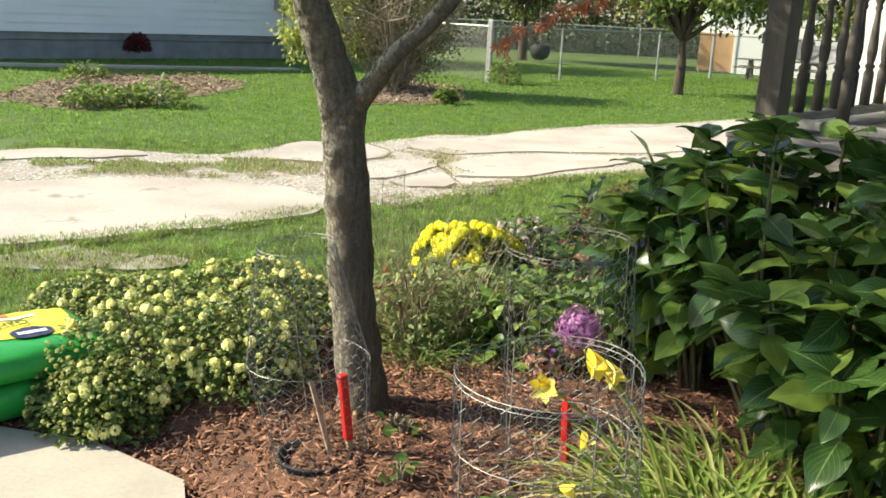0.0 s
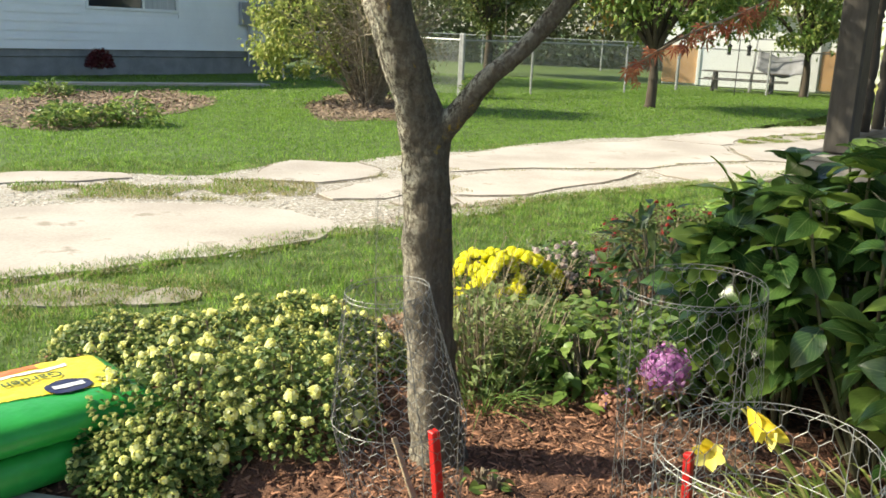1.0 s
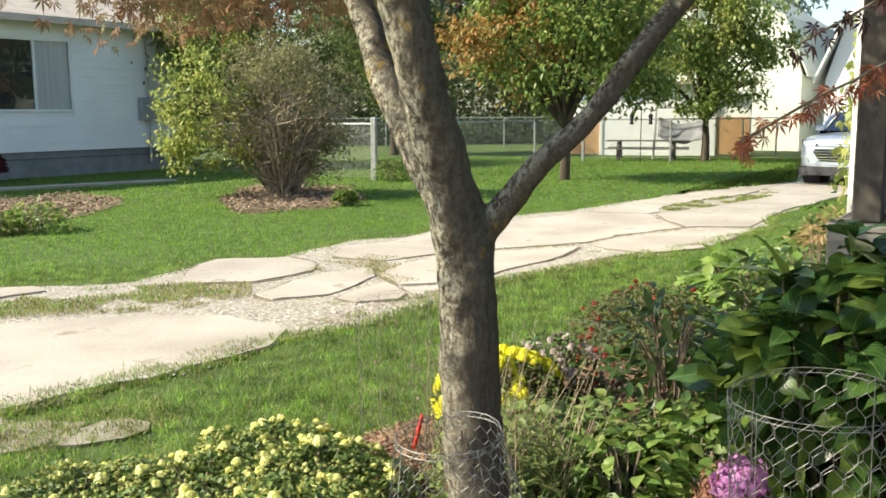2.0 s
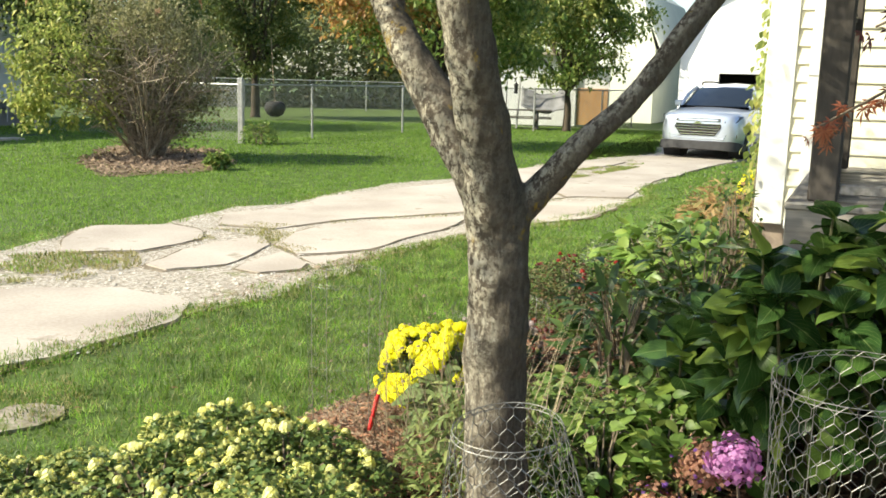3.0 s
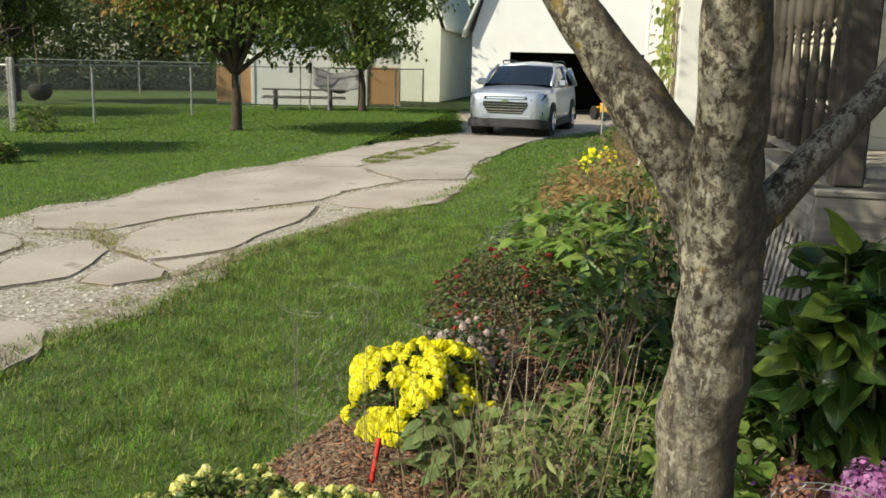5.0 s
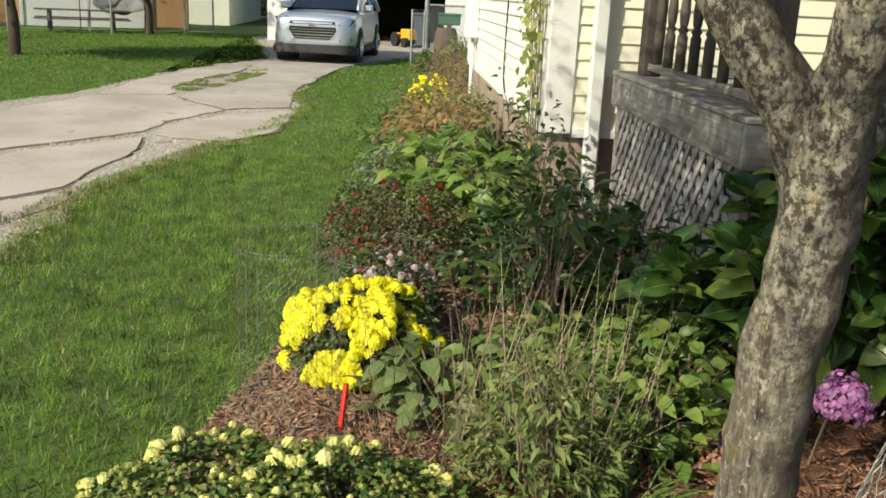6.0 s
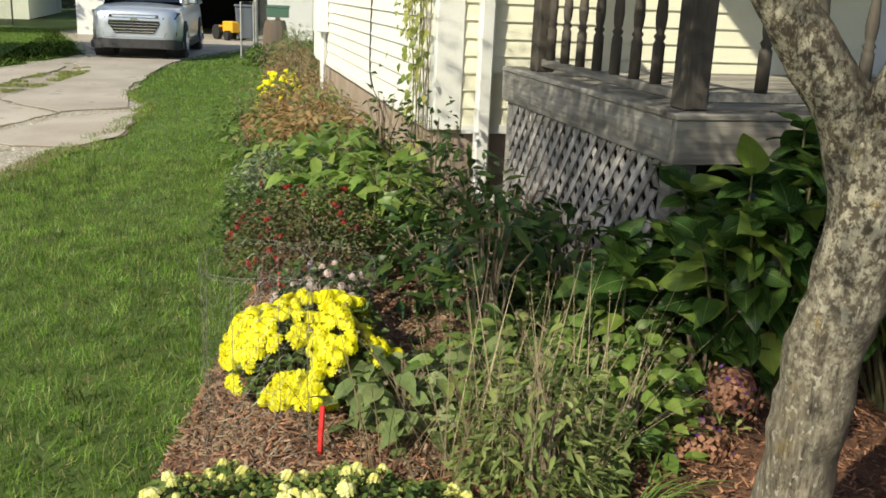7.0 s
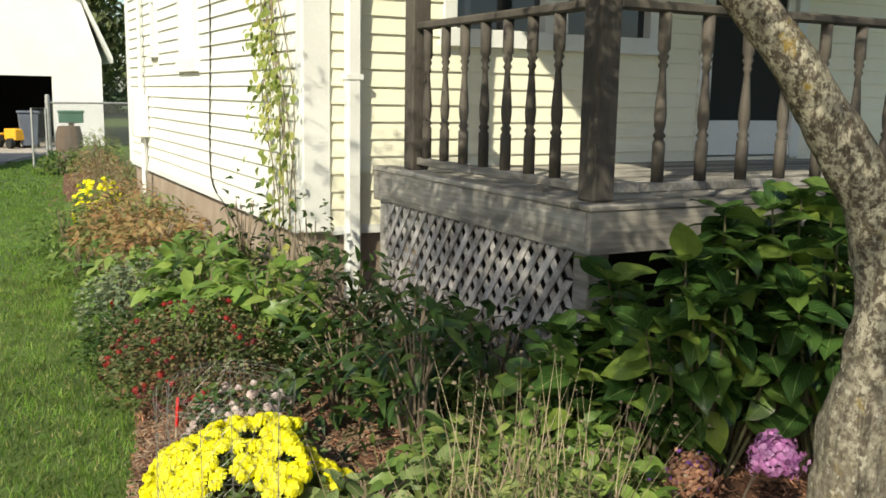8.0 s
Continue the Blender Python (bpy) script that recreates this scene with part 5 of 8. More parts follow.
# ---------------------------------------------------------------- chain-link fence
def chain_link(bm, a, b, z0, z1, cell=0.075, w=0.0035):
    """Woven wire between two posts, as crossing ribbons."""
    a, b = Vector((*a, 0)), Vector((*b, 0))
    d, n = (b - a).normalized(), (b - a).length
    h = z1 - z0
    for lean in (1, -1):
        i = -int(h / cell) - 1
        while i * cell < n + h:
            s0, s1 = i * cell, i * cell + h
            t0, t1 = max(0, -s0 / h), min(1, (n - s0) / h)
            i += 1
            if t1 <= t0:
                continue
            pts = []
            for t in (t0, t1):
                s, z = s0 + h * t, (z0 + h * t) if lean > 0 else (z1 - h * t)
                pts.append(a + d * s + Vector((0, 0, z)))
            o = Vector((0, 0, w))
            bm.faces.new([bm.verts.new(p) for p in (pts[0] - o, pts[1] - o, pts[1] + o, pts[0] + o)])


def fence(name, label, posts, tall=1.22, thick=(0.03,), cell=0.09):
    f = thing(name, label, "fence")
    for i, p in enumerate(posts):
        bm = bmesh.new()
        r = 0.045 if i == 0 else 0.028
        tube(bm, [(*p, -0.1), (*p, tall + (0.12 if i == 0 else 0.0)), (*p, tall + (0.15 if i == 0 else 0.03))], [r, r, r * 0.5], 8)
        part("post", bm, M_STEEL, f)
    bm = bmesh.new()
    wire = bmesh.new()
    for a, b in zip(posts, posts[1:]):
        tube(bm, [(*a, tall), (*b, tall)], 0.022, 6)
        chain_link(wire, a, b, 0.03, tall, cell)
    part("top_rail", bm, M_STEEL, f)
    part("chain_link", wire, M_STEEL, f, kind="stuff")
    return f


PA = (0.03, 21.2)
fence("chain_link_fence", "galvanised chain-link fence along the back lawn", [PA, (1.72, 22.95), (4.45, 25.5), (6.4, 27.9)])
fence("chain_link_fence", "galvanised chain-link fence towards the white house", [(-0.02, 21.25), (-2.1, 22.9), (-4.6, 24.6)])
fence("chain_link_fence", "far chain-link fence before the woods", [(-4.0, 42.0), (1.0, 41.0), (6.0, 40.0), (11.0, 39.0), (16.0, 38.0), (21.0, 37.0)])
fence("chain_link_fence", "chain-link fence in front of the shed", [(6.4, 27.9), (8.8, 27.1), (11.2, 27.6), (13.2, 29.6)])
GATE = (10.6, 16.28)
fence("chain_link_fence", "short chain-link fence between gate and house", [GATE, (13.4, 14.0)], cell=0.06)
gate = thing("chain_link_gate", "open chain-link gate with a steel frame", "gate")
g0 = Vector((*GATE, 0)) + Vector((-0.06, 0.0, 0))
bm = bmesh.new()
g1 = g0 + Vector((-0.3, -0.02, 0)) + Vector((0.35, 0.75, 0)) * 0.12
tube(bm, [g0 + Vector((0, 0, 0.08)), g0 + Vector((0, 0, 1.12)), g1 + Vector((0, 0, 1.12)), g1 + Vector((0, 0, 0.08)), g0 + Vector((0, 0, 0.08))], 0.02, 6)
part("gate_frame", bm, M_STEEL, gate)
bm = bmesh.new()
chain_link(bm, (g0.x, g0.y), (g1.x, g1.y), 0.1, 1.1, 0.06)
part("chain_link", bm, M_STEEL, gate, kind="stuff")

# ---------------------------------------------------------------- the parked car
M_PAINT = plain("silver_paint", (0.5, 0.55, 0.64), 0.32, 0.6, 0.5, 0.6)
M_TINT = plain("car_glass", (0.015, 0.02, 0.028), 0.04, 0.0, 0.9)
M_CHROME = plain("chrome", (0.75, 0.75, 0.76), 0.12, 1.0)
M_CLAD = material("grey_cladding", (0.045, 0.045, 0.048), (0.03, 0.03, 0.032), 0.7, scale=8, fine=60, bump=0.1)
M_LAMP = plain("headlamp_glass", (0.07, 0.075, 0.085), 0.08, 0.2, 0.9)
CAR = pose(10.29, 19.06, 0, 0, 0, 224.5) @ Matrix.Scale(0.9, 4)
car = thing("car", "silver compact SUV parked on the drive", "car", at=CAR)


def loft(sections, cap=True):
    bm = bmesh.new()
    rings = [[bm.verts.new((x, y, z)) for y, z in ring] for x, ring in sections]
    n = len(rings[0])
    for a, b in zip(rings, rings[1:]):
        for k in range(n):
            bm.faces.new((a[k], a[(k + 1) % n], b[(k + 1) % n], b[k]))
    bm.faces.new(rings[0][::-1])
    bm.faces.new(rings[-1])
    bmesh.ops.recalc_face_normals(bm, faces=bm.faces)
    return bm


def car_ring(w, b, h):
    half = [(0.0, b), (w * 0.8, b), (w * 0.97, b + 0.08), (w, b + 0.3), (w * 0.985, (b + h) / 2 + 0.12), (w * 0.95, h - 0.09), (w * 0.86, h - 0.02), (w * 0.4, h + 0.015), (0.0, h + 0.025)]
    return half + [(-y, z) for y, z in half[-2:0:-1]]


def glide(rows, cuts=4):
    """Sections between the given ones, on a smooth curve through them."""
    out, n = [], len(rows)
    for i in range(n - 1):
        p = [np.array(rows[max(0, min(n - 1, k))], float) for k in (i - 1, i, i + 1, i + 2)]
        for c in range(cuts):
            t = c / cuts
            out.append(0.5 * (2 * p[1] + (p[2] - p[0]) * t + (2 * p[0] - 5 * p[1] + 4 * p[2] - p[3]) * t ** 2 + (3 * p[1] - p[0] - 3 * p[2] + p[3]) * t ** 3))
    return out + [np.array(rows[-1], float)]


bm = loft([(x, car_ring(w, b, h)) for x, w, b, h in glide([(2.385, 0.56, 0.34, 0.84), (2.35, 0.72, 0.28, 0.95), (2.24, 0.84, 0.23, 1.02), (1.9, 0.91, 0.2, 1.06), (1.4, 0.92, 0.2, 1.09), (0.95, 0.92, 0.2, 1.13), (0.2, 0.92, 0.2, 1.15), (-1.2, 0.92, 0.2, 1.17), (-2.0, 0.9, 0.22, 1.17), (-2.3, 0.84, 0.3, 1.1), (-2.37, 0.7, 0.4, 0.95)])])
part("body", bm, M_PAINT, car, smooth=True)
def cab_ring(w0, w1, z0, z1):
    return [(w0, z0), (w0 * 0.99, z0 + 0.1), (w1 * 1.06, z1 - 0.1), (w1 * 0.92, z1 - 0.01), (0, z1 + 0.02), (-w1 * 0.92, z1 - 0.01), (-w1 * 1.06, z1 - 0.1), (-w0 * 0.99, z0 + 0.1), (-w0, z0)]
CABIN = [(1.18, 0.8, 0.78, 1.1), (0.5, 0.84, 0.71, 1.47), (0.1, 0.86, 0.68, 1.61), (-0.8, 0.87, 0.68, 1.65), (-1.7, 0.86, 0.66, 1.6), (-2.05, 0.84, 0.64, 1.48), (-2.3, 0.8, 0.7, 1.12)]
bm = loft([(x, cab_ring(w0, w1, 1.06, z1)) for x, w0, w1, z1 in glide(CABIN)])
part("glazing", bm, M_TINT, car, "dark tinted windscreen and side windows", smooth=True)
bm = loft([(x, [(w1 * 1.06, z1 - 0.07), (w1 * 0.96, z1 + 0.0), (0, z1 + 0.045), (-w1 * 0.96, z1 + 0.0), (-w1 * 1.06, z1 - 0.07), (0, z1 - 0.02)]) for x, w0, w1, z1 in glide([(0.22, 0.85, 0.69, 1.58)] + CABIN[2:6])])
part("roof", bm, M_PAINT, car, smooth=True)
for s in (1, -1):
    for name, line, r in (("pillar", [(1.14, 0.8, 1.1), (0.62, 0.775, 1.41), (0.2, 0.69, 1.58)], 0.04), ("pillar", [(-0.66, 0.875, 1.12), (-0.7, 0.725, 1.6)], 0.035), ("pillar", [(-2.25, 0.82, 1.1), (-1.95, 0.69, 1.5)], 0.09)):
        bm = bmesh.new()
        tube(bm, [(x, s * y, z) for x, y, z in line], r, 6)
        part(name, bm, M_PAINT, car, smooth=True)


def panel(name, pts, mat, parent, thick=0.015, label=""):
    """A thin pane over four or more points, thickened outwards."""
    bm = bmesh.new()
    p = [Vector(q) for q in pts]
    nrm = (p[1] - p[0]).cross(p[2] - p[0]).normalized()
    a, b = [bm.verts.new(q - nrm * thick * 0.5) for q in p], [bm.verts.new(q + nrm * thick) for q in p]
    bm.faces.new(a[::-1])
    bm.faces.new(b)
    for i in range(len(p)):
        bm.faces.new((a[i], a[(i + 1) % len(p)], b[(i + 1) % len(p)], b[i]))
    bmesh.ops.recalc_face_normals(bm, faces=bm.faces)
    return part(name, bm, mat, parent, label)


for s in (1, -1):
    order = lambda pts: pts if s > 0 else pts[::-1]
    bm = bmesh.new()
    tube(bm, smooth_line([(0.0, s * 0.62, 1.64), (-0.2, s * 0.64, 1.7), (-1.5, s * 0.63, 1.7), (-1.8, s * 0.61, 1.6)]), 0.02, 5)
    part("roof_rail", bm, M_CLAD, car)
    bm = bmesh.new()
    box(bm, (0.55, s * 0.98 - 0.1, 1.12), (0.72, s * 0.98 + 0.1, 1.27), 0.03)
    part("mirror", bm, M_PAINT, car)
    panel("headlight", order([(2.375, s * 0.57, 0.83), (2.27, s * 0.8, 0.83), (2.03, s * 0.895, 0.96), (2.25, s * 0.7, 0.985), (2.35, s * 0.58, 0.93)])[::-1], M_LAMP, car, 0.02, "clear swept headlamp")
    panel("fog_lamp", order([(2.37, s * 0.6, 0.47), (2.25, s * 0.84, 0.5), (2.25, s * 0.84, 0.58), (2.37, s * 0.62, 0.56)])[::-1], M_CHROME, car, 0.02)
    bm = bmesh.new()
    box(bm, (-2.1, s * 0.9 - 0.035, 0.2), (2.1, s * 0.9 + 0.035, 0.36), 0.02)
    part("sill_cladding", bm, M_CLAD, car)
    for x in (1.43, -1.4):
        bm = bmesh.new()
        tube(bm, [(x, s * 0.55, 0.36), (x, s * 0.935, 0.36)], 0.42, 20)
        part("wheel_arch", bm, M_CLAD, car)
        wheel = part("wheel", bmesh.new(), M_BLACK, car)
        bm = bmesh.new()
        tube(bm, [(x, s * 0.68, 0.355), (x, s * 0.7, 0.355), (x, s * 0.93, 0.355), (x, s * 0.95, 0.355)], [0.32, 0.355, 0.355, 0.32], 22)
        part("tyre", bm, M_BLACK, wheel, smooth=False)
        bm = bmesh.new()
        tube(bm, [(x, s * 0.9, 0.355), (x, s * 0.957, 0.355)], [0.235, 0.225], 18)
        for k in range(5):
            a = k * math.tau / 5
            box(bm, (-0.02, -0.006, 0.03), (0.02, 0.012, 0.22), 0.004, Matrix.Translation((x, s * 0.96, 0.355)) @ Matrix.Rotation(a, 4, "Y"))
        part("rim", bm, M_CHROME, wheel)
grille = part("grille", bmesh.new(), M_CLAD, car, "split grille with chrome bars")
panel("opening", [(2.395, 0.38, 0.53), (2.395, 0.52, 0.72), (2.385, 0.5, 0.78), (2.385, -0.5, 0.78), (2.395, -0.52, 0.72), (2.395, -0.38, 0.53)][::-1], M_DARK, grille, 0.02)
panel("opening", [(2.37, 0.5, 0.845), (2.355, 0.48, 0.91), (2.355, -0.48, 0.91), (2.37, -0.5, 0.845)][::-1], M_DARK, grille, 0.025)
for z, x, w in ((0.56, 2.41, 0.4), (0.62, 2.412, 0.44), (0.68, 2.412, 0.48), (0.735, 2.41, 0.5), (0.79, 2.4, 0.5), (0.85, 2.395, 0.5), (0.905, 2.38, 0.48)):
    bm = bmesh.new()
    box(bm, (x - 0.02, -w, z - 0.009), (x + 0.014, w, z + 0.009), 0.004)
    part("bar", bm, M_CHROME, grille)
bm = bmesh.new()
prism(bm, [(-0.09, 0.0), (0.0, 0.035), (0.09, 0.0), (0.0, -0.035)], 0, 0.02)
bm.transform(Matrix.Translation((2.405, 0, 0.815)) @ Matrix(((0, 0, 1, 0), (1, 0, 0, 0), (0, 1, 0, 0), (0, 0, 0, 1))))
part("badge", bm, M_CHROME, grille, "small plain emblem")
bm = loft([(x, [(w, z0), (w * 1.01, (z0 + z1) / 2), (w, z1), (-w, z1), (-w * 1.01, (z0 + z1) / 2), (-w, z0)]) for x, w, z0, z1 in glide([(1.85, 0.925, 0.2, 0.34), (2.1, 0.9, 0.2, 0.38), (2.27, 0.83, 0.21, 0.41), (2.37, 0.7, 0.22, 0.42), (2.41, 0.52, 0.24, 0.41)])])
part("bumper_intake", bm, M_CLAD, car, "dark lower bumper")
bm = bmesh.new()
box(bm, (2.28, -0.62, 0.42), (2.395, 0.62, 0.53), 0.035)
part("bumper_panel", bm, M_PAINT, car)

# ---------------------------------------------------------------- foliage colours
M_MAPLE = foliage("maple_leaf_red", (0.17, 0.088, 0.055), (0.16, 0.105, 0.06), (0.11, 0.11, 0.055), 0.55, 0.5, gain=1.75)
M_MAPLE_DARK = foliage("maple_leaf_purple", (0.09, 0.03, 0.03), (0.06, 0.025, 0.03), (0.12, 0.05, 0.035), 0.35, 0.5, gain=1.1)
M_MAPLE_RED = foliage("maple_leaf_orange", (0.26, 0.07, 0.04), (0.34, 0.13, 0.065), (0.2, 0.09, 0.055), 0.45, 0.5, gain=1.2)
M_GREEN = foliage("tree_leaf_green", (0.045, 0.08, 0.02), (0.085, 0.125, 0.03), (0.16, 0.175, 0.05), 0.5, 0.4, gain=2.15)
M_DARKTREE = foliage("dark_tree_leaf", (0.04, 0.06, 0.018), (0.065, 0.09, 0.026), (0.13, 0.13, 0.04), 0.45, 0.45, gain=1.7)
M_LIME = foliage("tree_leaf_yellowgreen", (0.085, 0.115, 0.028), (0.15, 0.175, 0.045), (0.25, 0.235, 0.08), 0.5, 0.4, gain=2.1)
M_SHRUBLEAF = foliage("dull_shrub_leaf", (0.085, 0.09, 0.04), (0.14, 0.135, 0.065), (0.2, 0.18, 0.1), 0.4, 0.6, gain=1.85)
M_ORANGE = foliage("tree_leaf_turning", (0.26, 0.12, 0.04), (0.23, 0.155, 0.045), (0.15, 0.14, 0.04), 0.4, 0.5)
M_WOODS = foliage("far_woods_leaf", (0.065, 0.085, 0.038), (0.105, 0.125, 0.055), (0.16, 0.16, 0.085), 0.45, 0.6, gain=1.8)
M_WOODS_GREY = foliage("far_willow_leaf", (0.16, 0.19, 0.14), (0.25, 0.28, 0.21), (0.34, 0.36, 0.28), 0.4, 0.6, gain=1.9)
LEAF, LEAF_TINY = small_leaf(0.55), small_leaf(0.7, 0.1, 0.05)


def crown_points(count, centre, radii, clumps, spread, hollow=0.45, seed=0, flat=0.0):
    """Leaf places in clumps inside an uneven ellipsoid."""
    g = np.random.default_rng(seed)
    d = g.normal(size=(clumps, 3))
    d /= np.linalg.norm(d, axis=1)[:, None]
    d[:, 2] = np.where(d[:, 2] < flat - 1, flat - 1, d[:, 2])
    lump = np.array([1 + 0.3 * noise.noise(Vector(v) * 1.7 + Vector((seed, 0, 0))) for v in d])
    r = (hollow + (1 - hollow) * g.uniform(0, 1, clumps) ** 0.45) * lump
    c = np.asarray(centre) + d * r[:, None] * np.asarray(radii)
    pick = g.integers(0, clumps, count)
    size = g.uniform(0.6, 1.4, clumps)
    return c[pick] + g.normal(size=(count, 3)) * (spread * size[pick])[:, None] * np.array([1, 1, 0.75]), c


def leaf_cloud(name, pts, shape, size, mat, parent, label="", droop=0.5, seed=1):
    g = np.random.default_rng(seed)
    n = len(pts)
    rot = turns(g.uniform(0, 6.28, n), g.normal(-droop, 0.5, n), g.normal(0, 0.6, n))
    return part(name, scatter(name, shape, pts, rot, g.uniform(size[0], size[1], n), mat), mat, parent, label, kind="stuff")


def limbs(bm, start, radius, targets, sides=5, sag=0.1, g=None):
    """Limbs from near start out to the targets, forking once."""
    for t in targets:
        s, e = Vector(start), Vector(t)
        mid = s.lerp(e, 0.5) + Vector((0, 0, sag * (e - s).length)) + Vector(noise.noise_vector(e * 3)) * 0.12 * (e - s).length
        line = smooth_line([s, mid, e], 4)
        tube(bm, line, [radius * (1 - 0.85 * i / (len(line) - 1)) for i in range(len(line))], sides)


def tree(name, label, at, trunk_h, trunk_r, centre_z, radii, leaves, leaf_size, mats, seed, clumps=90, spread=0.28):
    t = thing(name, label, "tree", at=pose(*at, 0, 0, 0, 0))
    bm = bmesh.new()
    tube(bm, smooth_line([(0, 0, -0.1), (0.02, 0.01, trunk_h * 0.5), (0, 0.03, trunk_h), (0.02, 0, centre_z + radii[2] * 0.3)], 4), [trunk_r * (1.35 if i == 0 else 1.0 - 0.8 * (i / 12) ** 1.5) for i in range(13)], 9)
    g = np.random.default_rng(seed)
    first = None
    clouds = []
    for k, (mat, share, shift, label_k) in enumerate(mats):
        pts, c = crown_points(int(leaves * share), (shift[0], shift[1], centre_z + shift[2]), [r * (1 if k == 0 else 0.62) for r in radii], clumps if k == 0 else clumps // 3, spread, seed=seed + k)
        clouds.append((pts, mat, label_k))
        first = c if first is None else first
    limbs(bm, (0, 0.02, trunk_h * 0.9), trunk_r * 0.55, first[:18])
    part("trunk", bm, M_BARK_DARK, t, smooth=True)
    for k, (pts, mat, label_k) in enumerate(clouds):
        leaf_cloud("crown", pts, LEAF, leaf_size, mat, t, label_k, seed=seed + 9 + k)
    return t


tree("lawn_tree", "round-headed green tree turning orange on one side, on the lawn", (4.15, 20.6), 1.25, 0.12, 3.15, (2.1, 2.0, 1.9), 17000, (0.1, 0.165),
     [(M_GREEN, 0.72, (0, 0, 0), ""), (M_ORANGE, 0.16, (-1.35, -0.1, 0.1), "leaves turning orange"), (M_LIME, 0.12, (0.5, -0.7, 0.5), "yellow-green leaves")], 11, 75, 0.24)
tree("lawn_tree", "round-headed green tree before the shed", (9.85, 27.1), 1.3, 0.13, 3.45, (2.1, 2.05, 2.15), 15000, (0.11, 0.18),
     [(M_GREEN, 0.6, (0, 0, 0), ""), (M_LIME, 0.4, (-0.6, -0.7, 0.5), "yellow-green leaves")], 23, 75, 0.25)
# dark yard tree that holds the tyre swing
tree("yard_tree", "dark leafy tree behind the fence", (1.0, 33.5), 1.6, 0.17, 4.0, (2.1, 2.0, 2.3), 16000, (0.1, 0.17), [(M_DARKTREE, 1.0, (0, 0, 0), "")], 31)
# the dark tree behind the shrub
tree("yard_tree", "dense dark green tree beside the white house", (-3.2, 27.5), 1.2, 0.16, 3.1, (2.4, 2.2, 2.2), 15000, (0.1, 0.16), [(M_DARKTREE, 0.75, (0, 0, 0), ""), (M_LIME, 0.25, (-1.2, -0.9, 0.3), "yellow-green leaves")], 37)

# the woods: a few trees built once and repeated along the horizon
w1 = tree("wood_tree", "tall tree at the edge of the woods", (-9.5, 50), 3.0, 0.25, 7.0, (3.6, 3.4, 5.2), 9000, (0.3, 0.55), [(M_WOODS, 0.8, (0, 0, 0), ""), (M_LIME, 0.2, (0.5, -1.5, 1), "yellowing leaves")], 41, 110, 0.6)
w2 = tree("wood_tree", "tall grey-green willow at the edge of the woods", (2, 53), 3.0, 0.28, 8.5, (4.2, 3.6, 6.6), 9000, (0.3, 0.5), [(M_WOODS_GREY, 1.0, (0, 0, 0), "")], 43, 120, 0.65)
w3 = tree("wood_tree", "dark tall tree at the edge of the woods", (9, 50), 2.5, 0.25, 6.0, (3.4, 3.2, 4.8), 8000, (0.3, 0.55), [(M_WOODS, 0.85, (0, 0, 0), ""), (M_ORANGE, 0.15, (-1.0, -1.2, 0.5), "rusty leaves")], 47, 100, 0.6)
for w in (w1, w2, w3):
    tagged(w, group="trees of the woods")
k = 0
for i, (x, y) in enumerate([(-28, 46), (-22, 50), (-17, 46), (-12, 52), (5.5, 56), (13, 52), (17, 56), (18.5, 50), (30, 43), (35, 40), (38, 33), (40, 27), (-34, 40), (43, 20), (47, 12), (33, 48), (-40, 30), (-44, 18), (1, 60), (10, 60)]):
    s = 0.85 + 0.35 * ((i * 37) % 10) / 10
    copy_thing((w1, w2, w3)[i % 3], pose(x, y, 0, 0, 0, (i * 73) % 360) @ Matrix.Scale(s, 4))
# scrub below the woods
pts = np.concatenate([np.stack([RNG.uniform(-40, 45, 60000), RNG.uniform(43, 48, 60000), RNG.uniform(0, 1, 60000) ** 1.2 * 4.6], -1)])
me = scatter("scrub", LEAF, pts, turns(RNG.uniform(0, 6.28, len(pts)), RNG.normal(0.3, 0.6, len(pts)), RNG.normal(0, 0.6, len(pts))), RNG.uniform(0.2, 0.4, len(pts)), M_WOODS)
tagged(part("scrub", me, M_WOODS, kind="stuff"), "dense scrub along the edge of the woods", "undergrowth")

# ---------------------------------------------------------------- the big shrub on the far lawn
shrub = thing("shrub", "large half-bare twiggy shrub with yellow-green leaves on one side", "shrub", at=pose(-1.7, 17.5, 0.02))
bm = bmesh.new()
g = np.random.default_rng(3)
for k in range(95):
    a, lean = g.uniform(0, 6.28), g.uniform(0.05, 1.0)
    n = g.uniform(1.2, 2.8)
    b = Vector((math.cos(a) * g.uniform(0.02, 0.24), math.sin(a) * g.uniform(0.02, 0.24), -0.05))
    tip = b + Vector((math.cos(a) * lean * n * 0.75, math.sin(a) * lean * n * 0.75, n * (1 - 0.35 * lean)))
    mid = b.lerp(tip, 0.5) + Vector((0, 0, 0.2 * n * lean)) + Vector(noise.noise_vector(tip * 2)) * 0.32
    line = smooth_line([b, mid, tip], 3)
    tube(bm, line, [0.017 * (1 - 0.75 * i / 6) for i in range(7)], 4)
    for q in range(12):
        s = line[g.integers(1, 6)]
        e = s + Vector((g.normal(0.08 * math.cos(a), 0.26), g.normal(0.08 * math.sin(a), 0.26), g.normal(0.22, 0.18)))
        tube(bm, [s, s.lerp(e, 0.5) + Vector((g.normal(0, 0.03), 0, g.normal(0, 0.04))), e], [0.009, 0.006, 0.004], 3)
part("stem", bm, M_SHRUBSTEM, shrub, "bare grey-brown stems", kind="stuff")
pts, _ = crown_points(3600, (-1.3, 0.0, 1.55), (1.0, 1.1, 1.3), 46, 0.16, 0.3, 5)
leaf_cloud("foliage", pts, LEAF, (0.07, 0.13), M_LIME, shrub, "yellow-green leaves", seed=6)
